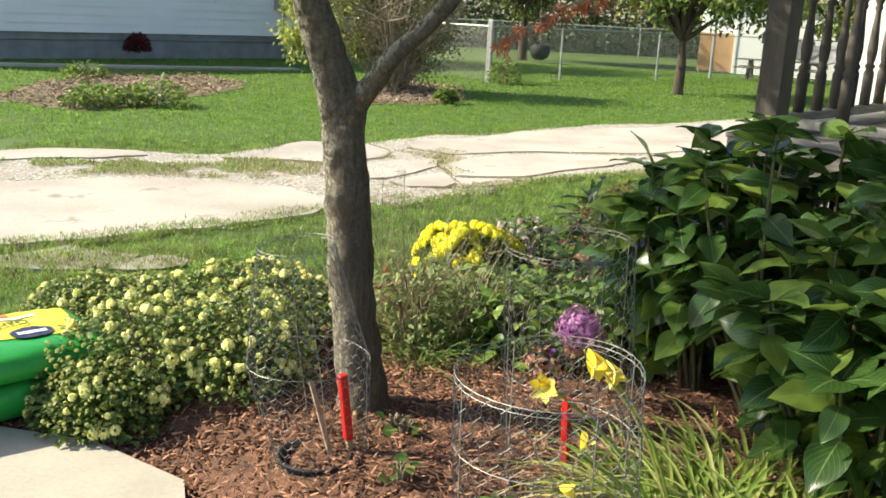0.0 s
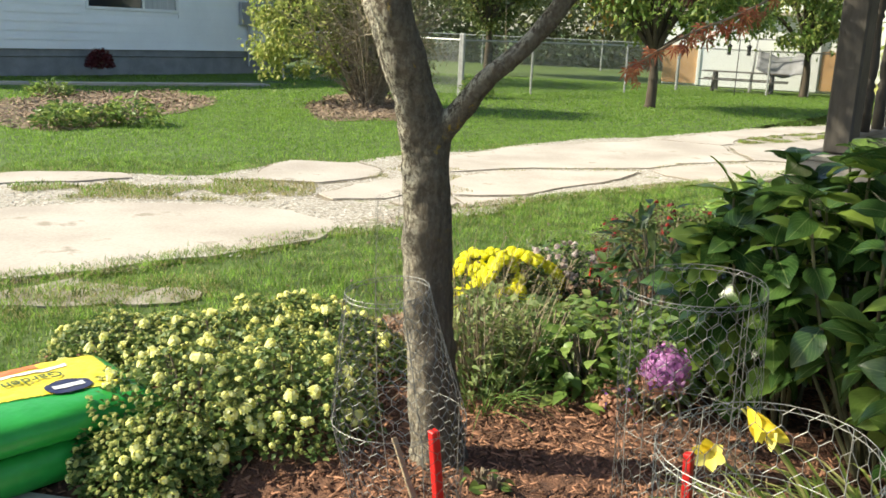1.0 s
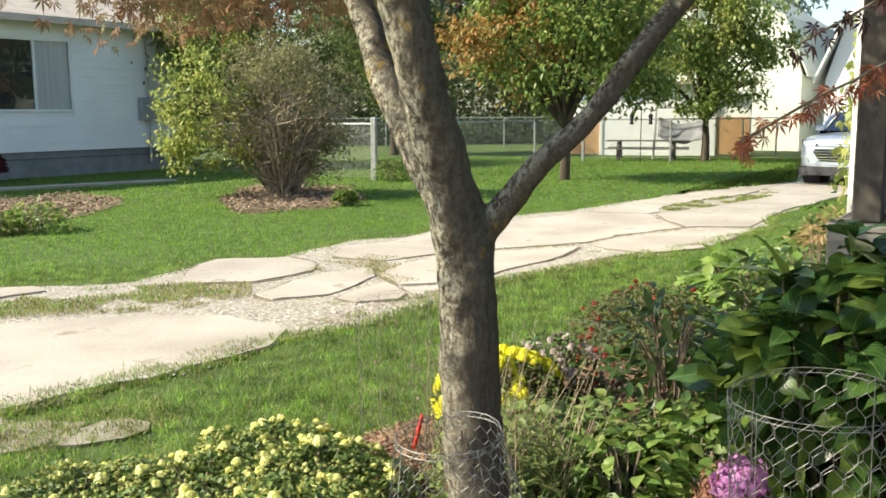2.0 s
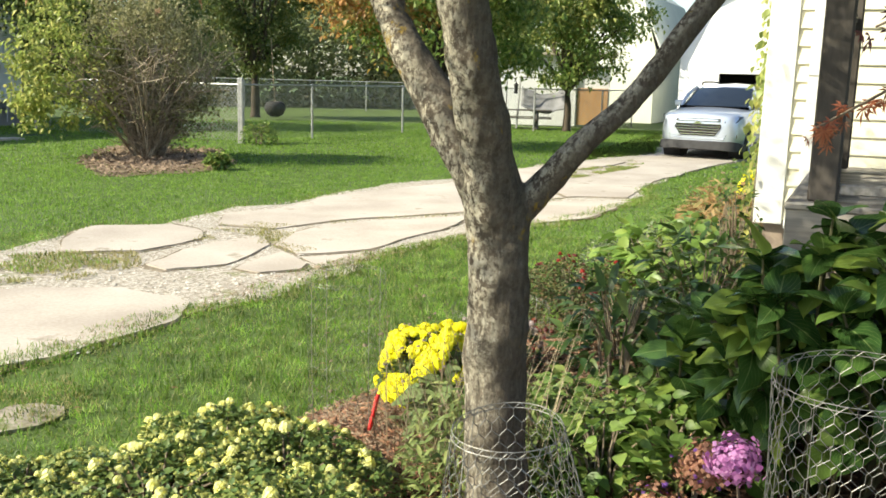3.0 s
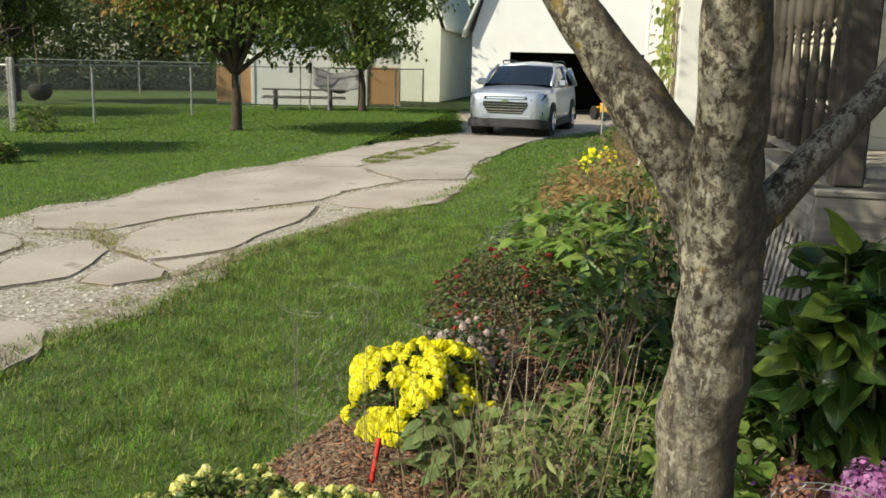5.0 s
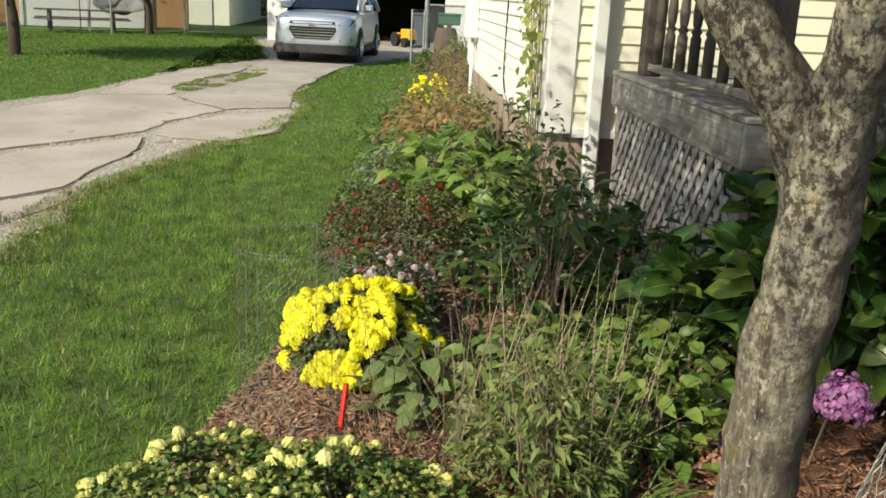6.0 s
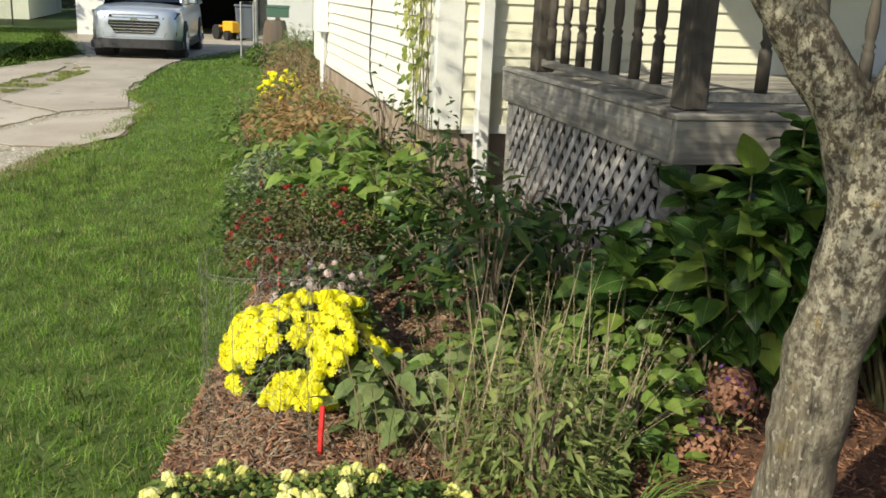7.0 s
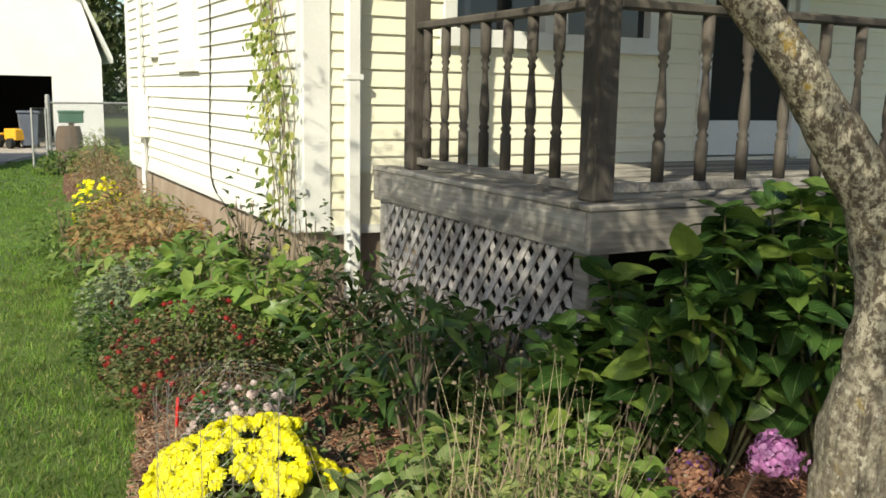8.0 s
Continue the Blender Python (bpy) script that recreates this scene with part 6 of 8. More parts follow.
pts, _ = crown_points(12500, (0.2, 0, 1.6), (1.25, 1.15, 1.3), 90, 0.15, 0.2, 9)
leaf_cloud("foliage", pts, LEAF, (0.045, 0.085), M_SHRUBLEAF, shrub, "sparse dull brown-green leaves", seed=8)

# weeds on the bare patch and small round plants by the white house
def weed(name, label, category, at, r, h, count, size, mat, shape=None, seed=0, flowers=None, group="", hollows=()):
    """A low leafy clump: leaves over a dome, a few stems inside; hollows: where it bears no flowers (heading, height, width)."""
    t = thing(name, label, category, group, at=pose(at[0], at[1], at[2] if len(at) > 2 else bed_z(at[0], at[1])))
    g = np.random.default_rng(seed)
    rx, ry = (r, r) if not hasattr(r, "__len__") else r
    a, up = g.uniform(0, 6.28, count), g.uniform(0.0, 1, count)
    q = np.sqrt(1 - up ** 2 * 0.96)
    f = 1 - 0.5 * g.uniform(0, 1, count) ** 2
    lump = np.array([1 + 0.22 * noise.noise(Vector((math.cos(b) * 2, math.sin(b) * 2, u * 2 + seed))) for b, u in zip(a, up)])
    pts = np.stack([np.cos(a) * q * rx * f * lump, np.sin(a) * q * ry * f * lump, (0.04 + up * f * lump) * h], -1)
    rot = turns(a - math.pi / 2 + g.normal(0, 0.7, count), g.normal(0.15, 0.45, count), g.normal(0, 0.45, count))
    if size[1] > 0.085 and at[1] < 8:
        each("leaf", shape or LEAF, pts, rot, g.uniform(size[0], size[1], count), mat, t, 110)
    else:
        part("foliage", scatter("foliage", shape or LEAF, pts, rot, g.uniform(size[0], size[1], count), mat), mat, t, kind="stuff")
    bm = bmesh.new()
    for k in range(14):
        b = g.uniform(0, 6.28)
        d = g.uniform(0.2, 0.85)
        tube(bm, [(0.15 * rx * math.cos(b), 0.15 * ry * math.sin(b), -0.03), (0.5 * d * rx * math.cos(b), 0.5 * d * ry * math.sin(b), h * 0.5), (d * rx * math.cos(b), d * ry * math.sin(b), h * 0.92 * math.sqrt(1 - d * d * 0.8))], [0.006, 0.005, 0.003], 4)
    part("stem", bm, M_TWIG, t, kind="stuff")
    for fl in flowers or ():
        count_f, size_f, mat_f, lo_f, spot, label_f, shape_f = fl
        a, up = g.uniform(0, 6.28, count_f), g.uniform(lo_f, 1, count_f)
        if spot:
            ok = np.array([noise.noise(Vector((math.cos(b) * 2.4, math.sin(b) * 2.4, u * 2.4 + seed + 5))) > spot for b, u in zip(a, up)])
            a, up = a[ok], up[ok]
        for turn_h, up_h, wide_h in hollows:
            ok = np.arccos(np.clip(np.cos(a - turn_h) * np.sqrt(1 - up ** 2) * math.sqrt(1 - up_h ** 2) + up * up_h, -1, 1)) > wide_h * (1 + 0.35 * np.sin(3 * a + 5 * up))
            a, up = a[ok], up[ok]
        m = len(a)
        q = np.sqrt(1 - up ** 2 * 0.96)
        lump = np.array([1.03 + 0.22 * noise.noise(Vector((math.cos(b) * 2, math.sin(b) * 2, u * 2 + seed))) for b, u in zip(a, up)])
        pts = np.stack([np.cos(a) * q * rx * lump, np.sin(a) * q * ry * lump, (0.05 + up * lump) * h], -1)
        tip = np.arccos(np.clip(up, 0, 1)) * 0.75
        rot = turns(a - math.pi / 2 + g.normal(0, 0.3, m), -tip + g.normal(0, 0.25, m), g.normal(0, 0.25, m))
        each("bud" if "bud" in label_f else "flower", shape_f, pts, rot, g.uniform(size_f[0], size_f[1], m), mat_f, t, 0 if "bud" in label_f else 200, label_f)
    return t


M_BURG = foliage("burgundy_leaf", (0.08, 0.012, 0.014), (0.12, 0.018, 0.018), None, 0.2, 0.6, gain=1.2)
weed("burgundy_shrub", "small round dark red shrub by the white house", "shrub", (-8.4, 22.0, 0.2), 0.27, 0.42, 1500, (0.05, 0.09), M_BURG, seed=61)
for i, (x, y, r, h) in enumerate([(-4.55, 12.9, 0.42, 0.32), (-4.9, 12.7, 0.3, 0.22), (-5.6, 13.2, 0.3, 0.2), (-5.3, 12.2, 0.3, 0.2), (-7.2, 16.5, 0.4, 0.25), (-0.6, 15.6, 0.16, 0.22), (0.35, 20.9, 0.35, 0.45)]):
    weed("weed", "ragged green weeds growing through dead mulch", "weed", (x, y, 0.02), r, h, 320, (0.06, 0.12), M_GREEN, seed=70 + i, group="weeds on the far lawn")

# ---------------------------------------------------------------- the maple in the bed
maple = thing("maple_tree", "japanese maple with grey lichened bark and rusty drooping leaves", "tree")
bm = bmesh.new()
STEM = [(-0.125, 2.947, 0.015, 0.122), (-0.136, 2.942, 0.166, 0.092), (-0.168, 2.916, 0.472, 0.076), (-0.191, 2.895, 0.769, 0.077), (-0.205, 2.863, 1.002, 0.07), (-0.217, 2.854, 1.178, 0.071), (-0.268, 2.803, 1.35, 0.056), (-0.324, 2.757, 1.575, 0.053), (-0.373, 2.757, 1.79, 0.056), (-0.404, 2.774, 2.102, 0.05), (-0.3, 2.95, 2.6, 0.026), (-0.2, 3.1, 3.1, 0.01)]
trunk = smooth_line([p[:3] for p in STEM], 9)
def trunk_radius(z):
    return float(np.interp(z, [p[2] for p in STEM], [p[3] for p in STEM]))
tube(bm, trunk, [trunk_radius(p.z) for p in trunk], 30)
part_lines = [
    ([(-0.206, 2.871, 1.06), (-0.231, 2.892, 1.226), (-0.3, 2.96, 1.362), (-0.338, 3.02, 1.455), (-0.388, 3.08, 1.555), (-0.49, 3.304, 1.846), (-0.8, 3.5, 2.2), (-1.15, 3.7, 2.4)], [0.055, 0.06, 0.055, 0.049, 0.044, 0.034, 0.026, 0.012]),
    ([(-0.209, 2.862, 1.13), (-0.116, 2.816, 1.252), (-0.045, 2.779, 1.348), (0.067, 2.766, 1.45), (0.258, 2.76, 1.696), (0.544, 2.815, 1.993), (1.1, 2.95, 2.2), (1.6, 3.05, 2.35)], [0.04, 0.034, 0.029, 0.026, 0.026, 0.024, 0.018, 0.01]),
    ([(-0.49, 3.304, 1.846), (-0.8, 3.1, 2.1), (-1.2, 2.85, 2.25), (-1.6, 2.7, 2.2)], [0.03, 0.024, 0.016, 0.006]),
    ([(0.258, 2.76, 1.696), (0.42, 2.62, 1.9), (0.65, 2.4, 2.1), (0.8, 2.0, 2.1)], [0.026, 0.022, 0.014, 0.006]),
    ([(-0.404, 2.774, 2.102), (-0.15, 3.3, 2.35), (0.1, 3.9, 2.45), (0.2, 4.4, 2.4)], [0.035, 0.026, 0.016, 0.006]),
    ([(-0.41, 2.7, 1.95), (-0.4, 2.5, 2.2), (-0.5, 2.2, 2.35), (-0.7, 1.7, 2.3)], [0.03, 0.022, 0.014, 0.006]),
    ([(-0.3, 2.95, 2.6), (0.3, 3.3, 2.9), (0.9, 3.5, 3.0)], [0.022, 0.016, 0.006]),
    ([(-0.3, 2.95, 2.6), (-0.7, 3.3, 2.9), (-1.1, 3.5, 3.0)], [0.022, 0.016, 0.006]),
]
for pts, rad in part_lines:
    line = smooth_line(pts, 8)
    t_at = np.linspace(0, len(rad) - 1, len(line))
    tube(bm, line, [float(np.interp(t, range(len(rad)), rad)) for t in t_at], 18)
for v in bm.verts:
    p = v.co
    swell = 0.011 * noise.noise(p * 9.0) + 0.007 * noise.noise(p * 22.0) + 0.004 * noise.noise(p * 55.0)
    if p.z < 1.9:
        near = min(trunk, key=lambda q: (q - p).length)
        d = p - near
        if d.length > 1e-4:
            v.co += d.normalized() * swell
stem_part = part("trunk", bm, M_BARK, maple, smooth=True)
grown = stem_part.modifiers.new("grown_together", "REMESH")
grown.mode, grown.voxel_size, grown.use_smooth_shade = "VOXEL", 0.006, True
soft_bark = stem_part.modifiers.new("soft", "SMOOTH")
soft_bark.factor, soft_bark.iterations = 0.5, 3
# twigs and leaves: an umbrella of drooping sprays
g = np.random.default_rng(12)
sprays = []
while len(sprays) < 165:
    a, q = g.uniform(0, 6.28), math.sqrt(g.uniform(0.02, 1))
    x, y = -0.1 + 2.0 * q * math.cos(a), 3.15 + 1.75 * q * math.sin(a)
    z = 3.15 - 1.15 * q ** 2 + g.normal(0, 0.22)
    if z > 2.02:
        sprays.append((x, y, z))
# next five loops: unseen sprays added to shade fork, hydrangeas, porch and house corner
for k in range(6):
    a, q = g.uniform(0, 6.28), math.sqrt(g.uniform(0, 1))
    sprays.append((-1.0 + 1.7 * q * math.cos(a), 3.4 + 2.0 * q * math.sin(a), 2.95 - 0.3 * q * q + g.normal(0, 0.15)))
for k in range(30):
    sprays.append((g.uniform(-2.0, -1.1), g.uniform(2.35, 3.6), g.uniform(2.05, 2.6)))
for k in range(22):
    sprays.append((g.uniform(-1.2, 0.3), g.uniform(5.0, 6.2), g.uniform(2.75, 3.2)))
for k in range(44):
    sprays.append((g.uniform(-1.6, 0.3), g.uniform(1.3, 2.6), g.uniform(2.5, 3.0)))
for k in range(64):
    sprays.append((g.uniform(-1.6, 0.0), g.uniform(3.6, 5.3), g.uniform(2.5, 2.95)))
for k in range(34):
    x, y = g.uniform(-1.45, -0.2), g.uniform(3.2, 4.6)
    sprays.append((x, y, g.uniform(1.98, 2.14)))
for k in range(4):
    sprays.append((g.uniform(-1.15, -0.8), g.uniform(3.4, 3.65), g.uniform(1.8, 1.88)))
for k in range(18):
    sprays.append((g.uniform(-1.35, -0.3), g.uniform(4.0, 4.9), g.uniform(1.9, 2.0)))
for k in range(12):
    sprays.append((g.uniform(-0.2, 0.6), g.uniform(3.8, 4.7), g.uniform(2.12, 2.22)))
# sprays in the sun's beam to the fork and porch are left out
lit = [p for p in list(trunk) + list(smooth_line(part_lines[0][0], 4)) if 1.5 < p.z < 1.85]
lit += [Vector(q) for q in ((1.98, 3.37, 1.3), (1.98, 3.37, 1.6), (2.16, 3.22, 1.45), (2.34, 3.07, 1.7), (2.52, 2.92, 1.7), (2.8, 4.05, 1.03), (2.95, 3.8, 1.03), (2.9, 3.5, 1.03), (3.1, 3.3, 1.03))]
def off_the_beam(s):
    return min(((s - p) - sun_dir * (s - p).dot(sun_dir)).length for p in lit) > 0.15
sprays = [s for s in sprays if s[2] < 1.9 or off_the_beam(Vector(s))]
bm = bmesh.new()
pts, dirs = [], []
ends = [Vector(p[-1]) for p, _ in part_lines] + [Vector(p[-2]) for p, _ in part_lines] + [trunk[-1], trunk[-10]]
for s in sprays:
    s = Vector(s)
    root = min(ends, key=lambda e: (e - s).length)
    top = root.lerp(s, 0.6) + Vector((0, 0, 0.12))
    tube(bm, [root, root.lerp(top, 0.5) + Vector((0, 0, 0.04)), top, s], [0.006, 0.005, 0.004, 0.002], 3)
    for k in range(g.integers(38, 62)):
        off = Vector((g.normal(0, 0.13), g.normal(0, 0.13), g.normal(-0.02, 0.06)))
        pts.append(s + off)
part("twig", bm, M_TWIG, maple, kind="stuff")
pts = np.array(pts)
MAPLE = maple_leaf()
n = len(pts)
part("crown", scatter("crown", MAPLE, pts, turns(g.uniform(0, 6.28, n), g.normal(-0.9, 0.4, n), g.normal(0, 0.4, n)), g.uniform(0.026, 0.048, n), M_MAPLE), M_MAPLE, maple, "finely cut rusty-green leaves", kind="stuff")
bm = bmesh.new()
drooping = smooth_line([(0.6, 2.85, 2.0), (0.66, 2.55, 1.78), (0.6, 2.4, 1.6), (0.5, 2.36, 1.535), (0.4, 2.35, 1.49), (0.27, 2.4, 1.405)], 6)
purple = smooth_line([(0.66, 2.55, 1.95), (0.6, 2.4, 1.75), (0.53, 2.37, 1.68), (0.41, 2.44, 1.6)], 6)
tube(bm, drooping, 0.003, 4)
tube(bm, purple, 0.0025, 4)
part("twig", bm, M_TWIG, maple, kind="stuff")
for line, first, n, mat, leaf, label in ((drooping, 14, 58, M_MAPLE_RED, (0.02, 0.036), "drooping spray of orange-red leaves"), (purple, 9, 22, M_MAPLE_DARK, (0.024, 0.04), "spray of dark purple leaves")):
    at = [line[k] for k in g.integers(first, len(line), n)]
    pts = np.array([tuple(q) for q in at]) + np.stack([g.normal(0, 0.016, n), g.normal(0, 0.02, n), g.normal(-0.012, 0.012, n)], -1)
    part("red_spray", scatter("red_spray", MAPLE, pts, turns(g.uniform(0, 6.28, n), g.normal(-1.05, 0.35, n), g.normal(0, 0.4, n)), g.uniform(*leaf, n), mat), mat, maple, label, kind="stuff")

# ---------------------------------------------------------------- flowers of the bed
M_MUM = foliage("mum_leaf", (0.042, 0.075, 0.02), (0.078, 0.12, 0.03), (0.14, 0.165, 0.045), 0.3, 0.5)
M_PALE = foliage("pale_yellow_petal", (0.78, 0.75, 0.18), (0.82, 0.81, 0.36), (0.85, 0.85, 0.46), 0.35, 0.6, gain=1.0)
M_BUD = foliage("greenish_bud", (0.3, 0.33, 0.08), (0.45, 0.45, 0.14), None, 0.3, 0.6, gain=1.0)
M_YELLOW = foliage("bright_yellow_petal", (0.8, 0.73, 0.012), (0.86, 0.81, 0.03), (0.87, 0.86, 0.1), 0.35, 0.6, gain=1.0)
M_PINKWHITE = foliage("faded_pink_petal", (0.55, 0.42, 0.42), (0.6, 0.52, 0.5), (0.42, 0.3, 0.28), 0.3, 0.7, gain=1.0)
M_REDPETAL = foliage("red_petal", (0.24, 0.016, 0.013), (0.32, 0.025, 0.017), (0.16, 0.02, 0.015), 0.3, 0.6, gain=1.0)
M_REDLEAF = foliage("bronze_mum_leaf", (0.04, 0.06, 0.02), (0.075, 0.088, 0.034), (0.12, 0.07, 0.036), 0.25, 0.6)
M_HYD = foliage("hydrangea_leaf", (0.02, 0.05, 0.013), (0.042, 0.088, 0.02), (0.15, 0.21, 0.04), 0.4, 0.27, veins=0.4, spec=0.5, gain=1.48)
M_HYDSTEM = material("green_brown_stem", (0.105, 0.1, 0.045), (0.06, 0.058, 0.03), 0.8, scale=10, fine=60, bump=0.2)
M_HEART = foliage("oval_leaf", (0.058, 0.105, 0.025), (0.095, 0.155, 0.035), (0.165, 0.2, 0.055), 0.35, 0.4, veins=0.4)
M_STRAP = foliage("lily_leaf", (0.09, 0.14, 0.03), (0.15, 0.2, 0.04), (0.3, 0.28, 0.11), 0.45, 0.4, gain=1.75)
M_GREYGREEN = foliage("grey_green_leaf", (0.07, 0.095, 0.06), (0.11, 0.14, 0.08), (0.16, 0.18, 0.1), 0.3, 0.6)
M_ASTER = foliage("aster_leaf", (0.085, 0.12, 0.038), (0.125, 0.16, 0.05), (0.19, 0.21, 0.075), 0.35, 0.5)
M_SAGE = foliage("sage_leaf", (0.085, 0.12, 0.045), (0.12, 0.16, 0.06), (0.17, 0.2, 0.08), 0.3, 0.55, veins=0.3)
M_BRIGHT = foliage("bright_leaf", (0.055, 0.1, 0.025), (0.09, 0.145, 0.034), (0.15, 0.185, 0.05), 0.4, 0.4)
M_DEEP = foliage("deep_green_leaf", (0.022, 0.05, 0.014), (0.04, 0.08, 0.018), (0.075, 0.11, 0.025), 0.3, 0.4, gain=1.2)
M_FRESH = foliage("fresh_green_leaf", (0.075, 0.135, 0.028), (0.12, 0.19, 0.04), (0.19, 0.24, 0.06), 0.4, 0.4)
M_RUST = foliage("rusty_peony_leaf", (0.25, 0.13, 0.06), (0.29, 0.21, 0.095), (0.15, 0.17, 0.06), 0.4, 0.6, gain=1.25)
M_DRY = foliage("dry_stalk", (0.2, 0.145, 0.085), (0.29, 0.225, 0.135), (0.12, 0.08, 0.048), 0.2, 0.8, gain=1.1)
M_PALESTALK = foliage("bleached_stalk", (0.36, 0.29, 0.19), (0.46, 0.38, 0.25), (0.22, 0.155, 0.095), 0.2, 0.8, gain=0.85)
M_PURPLE = foliage("pink_purple_floret", (0.45, 0.16, 0.4), (0.56, 0.24, 0.5), (0.62, 0.36, 0.6), 0.35, 0.5, gain=1.0)
M_VIOLET = foliage("violet_floret", (0.22, 0.08, 0.42), (0.32, 0.14, 0.52), None, 0.35, 0.5, gain=1.0)
M_COPPER = foliage("withered_floret", (0.33, 0.16, 0.1), (0.42, 0.23, 0.15), (0.26, 0.13, 0.085), 0.35, 0.75, gain=1.2)
M_CUPYELLOW = foliage("lily_petal", (0.78, 0.58, 0.04), (0.82, 0.68, 0.09), (0.84, 0.76, 0.25), 0.4, 0.5, gain=1.0)
POM, BUD = pom_shape(), pom_shape(6, 2)
BROAD, HEART = leaf_shape(0.68, 8, 0.2, 0.42, 0.85, 0.42, 0.035), leaf_shape(0.85, 4, 0.15, 0.3, 0.8, 0.33)
LANCE = leaf_shape(0.28, 4, 0.25, 0.4)
STRAP, STALK = blade_shape(7, 0.85, 0.035), blade_shape(4, 0.12, 0.012)
LANCE_BLADE = blade_shape(4, 0.5, 0.09)

for i, (x, y, r, h) in enumerate([(-0.98, 3.1, (0.36, 0.36), 0.25), (-0.64, 3.15, (0.3, 0.34), 0.27), (-1.02, 3.66, (0.42, 0.36), 0.18), (-0.62, 3.72, (0.34, 0.34), 0.185), (-0.8, 4.06, (0.34, 0.26), 0.165), (-1.42, 3.72, (0.3, 0.3), 0.15), (-1.02, 2.84, (0.24, 0.2), 0.19)]):
    weed("chrysanthemum", "spreading chrysanthemum covered in small pale yellow flowers", "flower bush", (x, y), r, h, 3000, (0.016, 0.034), M_MUM, small_leaf(0.75, 0.1, 0.25), 100 + i,
         [(170, (0.008, 0.024), M_PALE, 0.08, 0.03, "small pale yellow double flowers", POM), (420, (0.005, 0.009), M_BUD, 0.15, 0, "green-yellow buds", BUD)], "pale yellow chrysanthemums")
weed("chrysanthemum", "round chrysanthemum with dense bright yellow flowers", "flower bush", (0.17, 4.65), (0.29, 0.34), 0.25, 1700, (0.022, 0.042), M_MUM, small_leaf(0.7), 111,
     [(1400, (0.017, 0.028), M_YELLOW, 0.0, -0.12, "dense bright yellow flower heads", POM)], hollows=((3.25, 0.4, 0.25), (4.85, 0.05, 0.62), (5.6, 0.1, 0.7)))
weed("chrysanthemum", "fading chrysanthemum with dull pinkish-white flowers", "flower bush", (0.46, 4.9), (0.24, 0.2), 0.27, 900, (0.02, 0.04), M_DEEP, small_leaf(0.7), 112,
     [(130, (0.011, 0.018), M_PINKWHITE, 0.3, -0.1, "faded pinkish-white flowers", POM)])
weed("chrysanthemum", "wide bronze-leaved chrysanthemum with a few dark red flowers", "flower bush", (1.22, 5.66), (0.48, 0.46), 0.36, 5200, (0.016, 0.034), M_REDLEAF, small_leaf(0.7), 113,
     [(320, (0.008, 0.013), M_BURG, 0.02, 0.02, "dark red buds", BUD), (170, (0.009, 0.017), M_REDPETAL, 0.02, 0.08, "dark red flowers", POM)], hollows=((-0.9, 0.4, 1.15),))


def hydrangea(x, y, r, h, leaves, seed, label):
    """A shrub of woody stems, each with pairs of big leaves that hang outwards."""
    t = thing("hydrangea", label, "shrub", "hydrangeas by the porch", at=pose(x, y, bed_z(x, y)))
    g = np.random.default_rng(seed)
    bm = bmesh.new()
    whorl = np.random.default_rng(seed + 50)
    pts, head, tilt = [], [], []
    stems = leaves // 14
    for k in range(stems):
        a, d = g.uniform(0, 6.28), math.sqrt(g.uniform(0, 1))
        foot = Vector((0.12 * math.cos(a), 0.12 * math.sin(a), -0.03))
        tip = Vector((d * r * math.cos(a), d * r * math.sin(a), h * (1 - 0.38 * d * d) * g.uniform(0.8, 1.04)))
        mid = foot.lerp(tip, 0.5) + Vector((0.1 * r * math.cos(a), 0.1 * r * math.sin(a), 0.05 * h))
        line = smooth_line([foot, mid, tip], 5)
        tube(bm, line, [0.009 - 0.005 * i / 10 for i in range(11)], 5)
        for j in range(7):
            q = line[10 - j] if j < 9 else line[2]
            for side in (0, 1):
                pts.append(q)
                head.append(a - math.pi / 2 + (j % 2) * math.pi / 2 + side * math.pi + g.normal(0, 0.35))
                tilt.append(g.normal(0.28 - 0.11 * j, 0.34))
        for k2 in range(3):
            pts.append(line[10])
            head.append(a + k2 * 2.1 + whorl.normal(0, 0.3))
            tilt.append(whorl.normal(0.7, 0.2))
    n = len(pts)
    part("stem", bm, M_HYDSTEM, t, kind="stuff")
    each("leaf", BROAD, np.array([tuple(p) for p in pts]), turns(np.array(head), np.array(tilt), whorl.normal(0, 0.42, n)), whorl.uniform(0.1, 0.175, n), M_HYD, t, 230, "large dark green toothed leaf")
    return t


for i, (x, y, r, h, n) in enumerate([(1.15, 3.38, 0.4, 0.97, 340), (1.0, 3.72, 0.27, 0.58, 150), (1.35, 2.9, 0.5, 1.18, 460), (2.0, 2.45, 0.55, 1.2, 460), (1.42, 2.4, 0.46, 0.92, 400), (1.75, 1.75, 0.55, 1.1, 430), (2.6, 1.75, 0.6, 1.25, 380), (1.55, 1.1, 0.45, 0.95, 300)]):
    hydrangea(x, y, r, h, n, 200 + i, "tall hydrangea with large dark green leaves beside the porch")
weed("hydrangea", "low hydrangea shoot with fresh green leaves", "shrub", (0.95, 3.55), 0.22, 0.35, 90, (0.09, 0.15), M_HYD, BROAD, 210, group="hydrangeas by the porch")


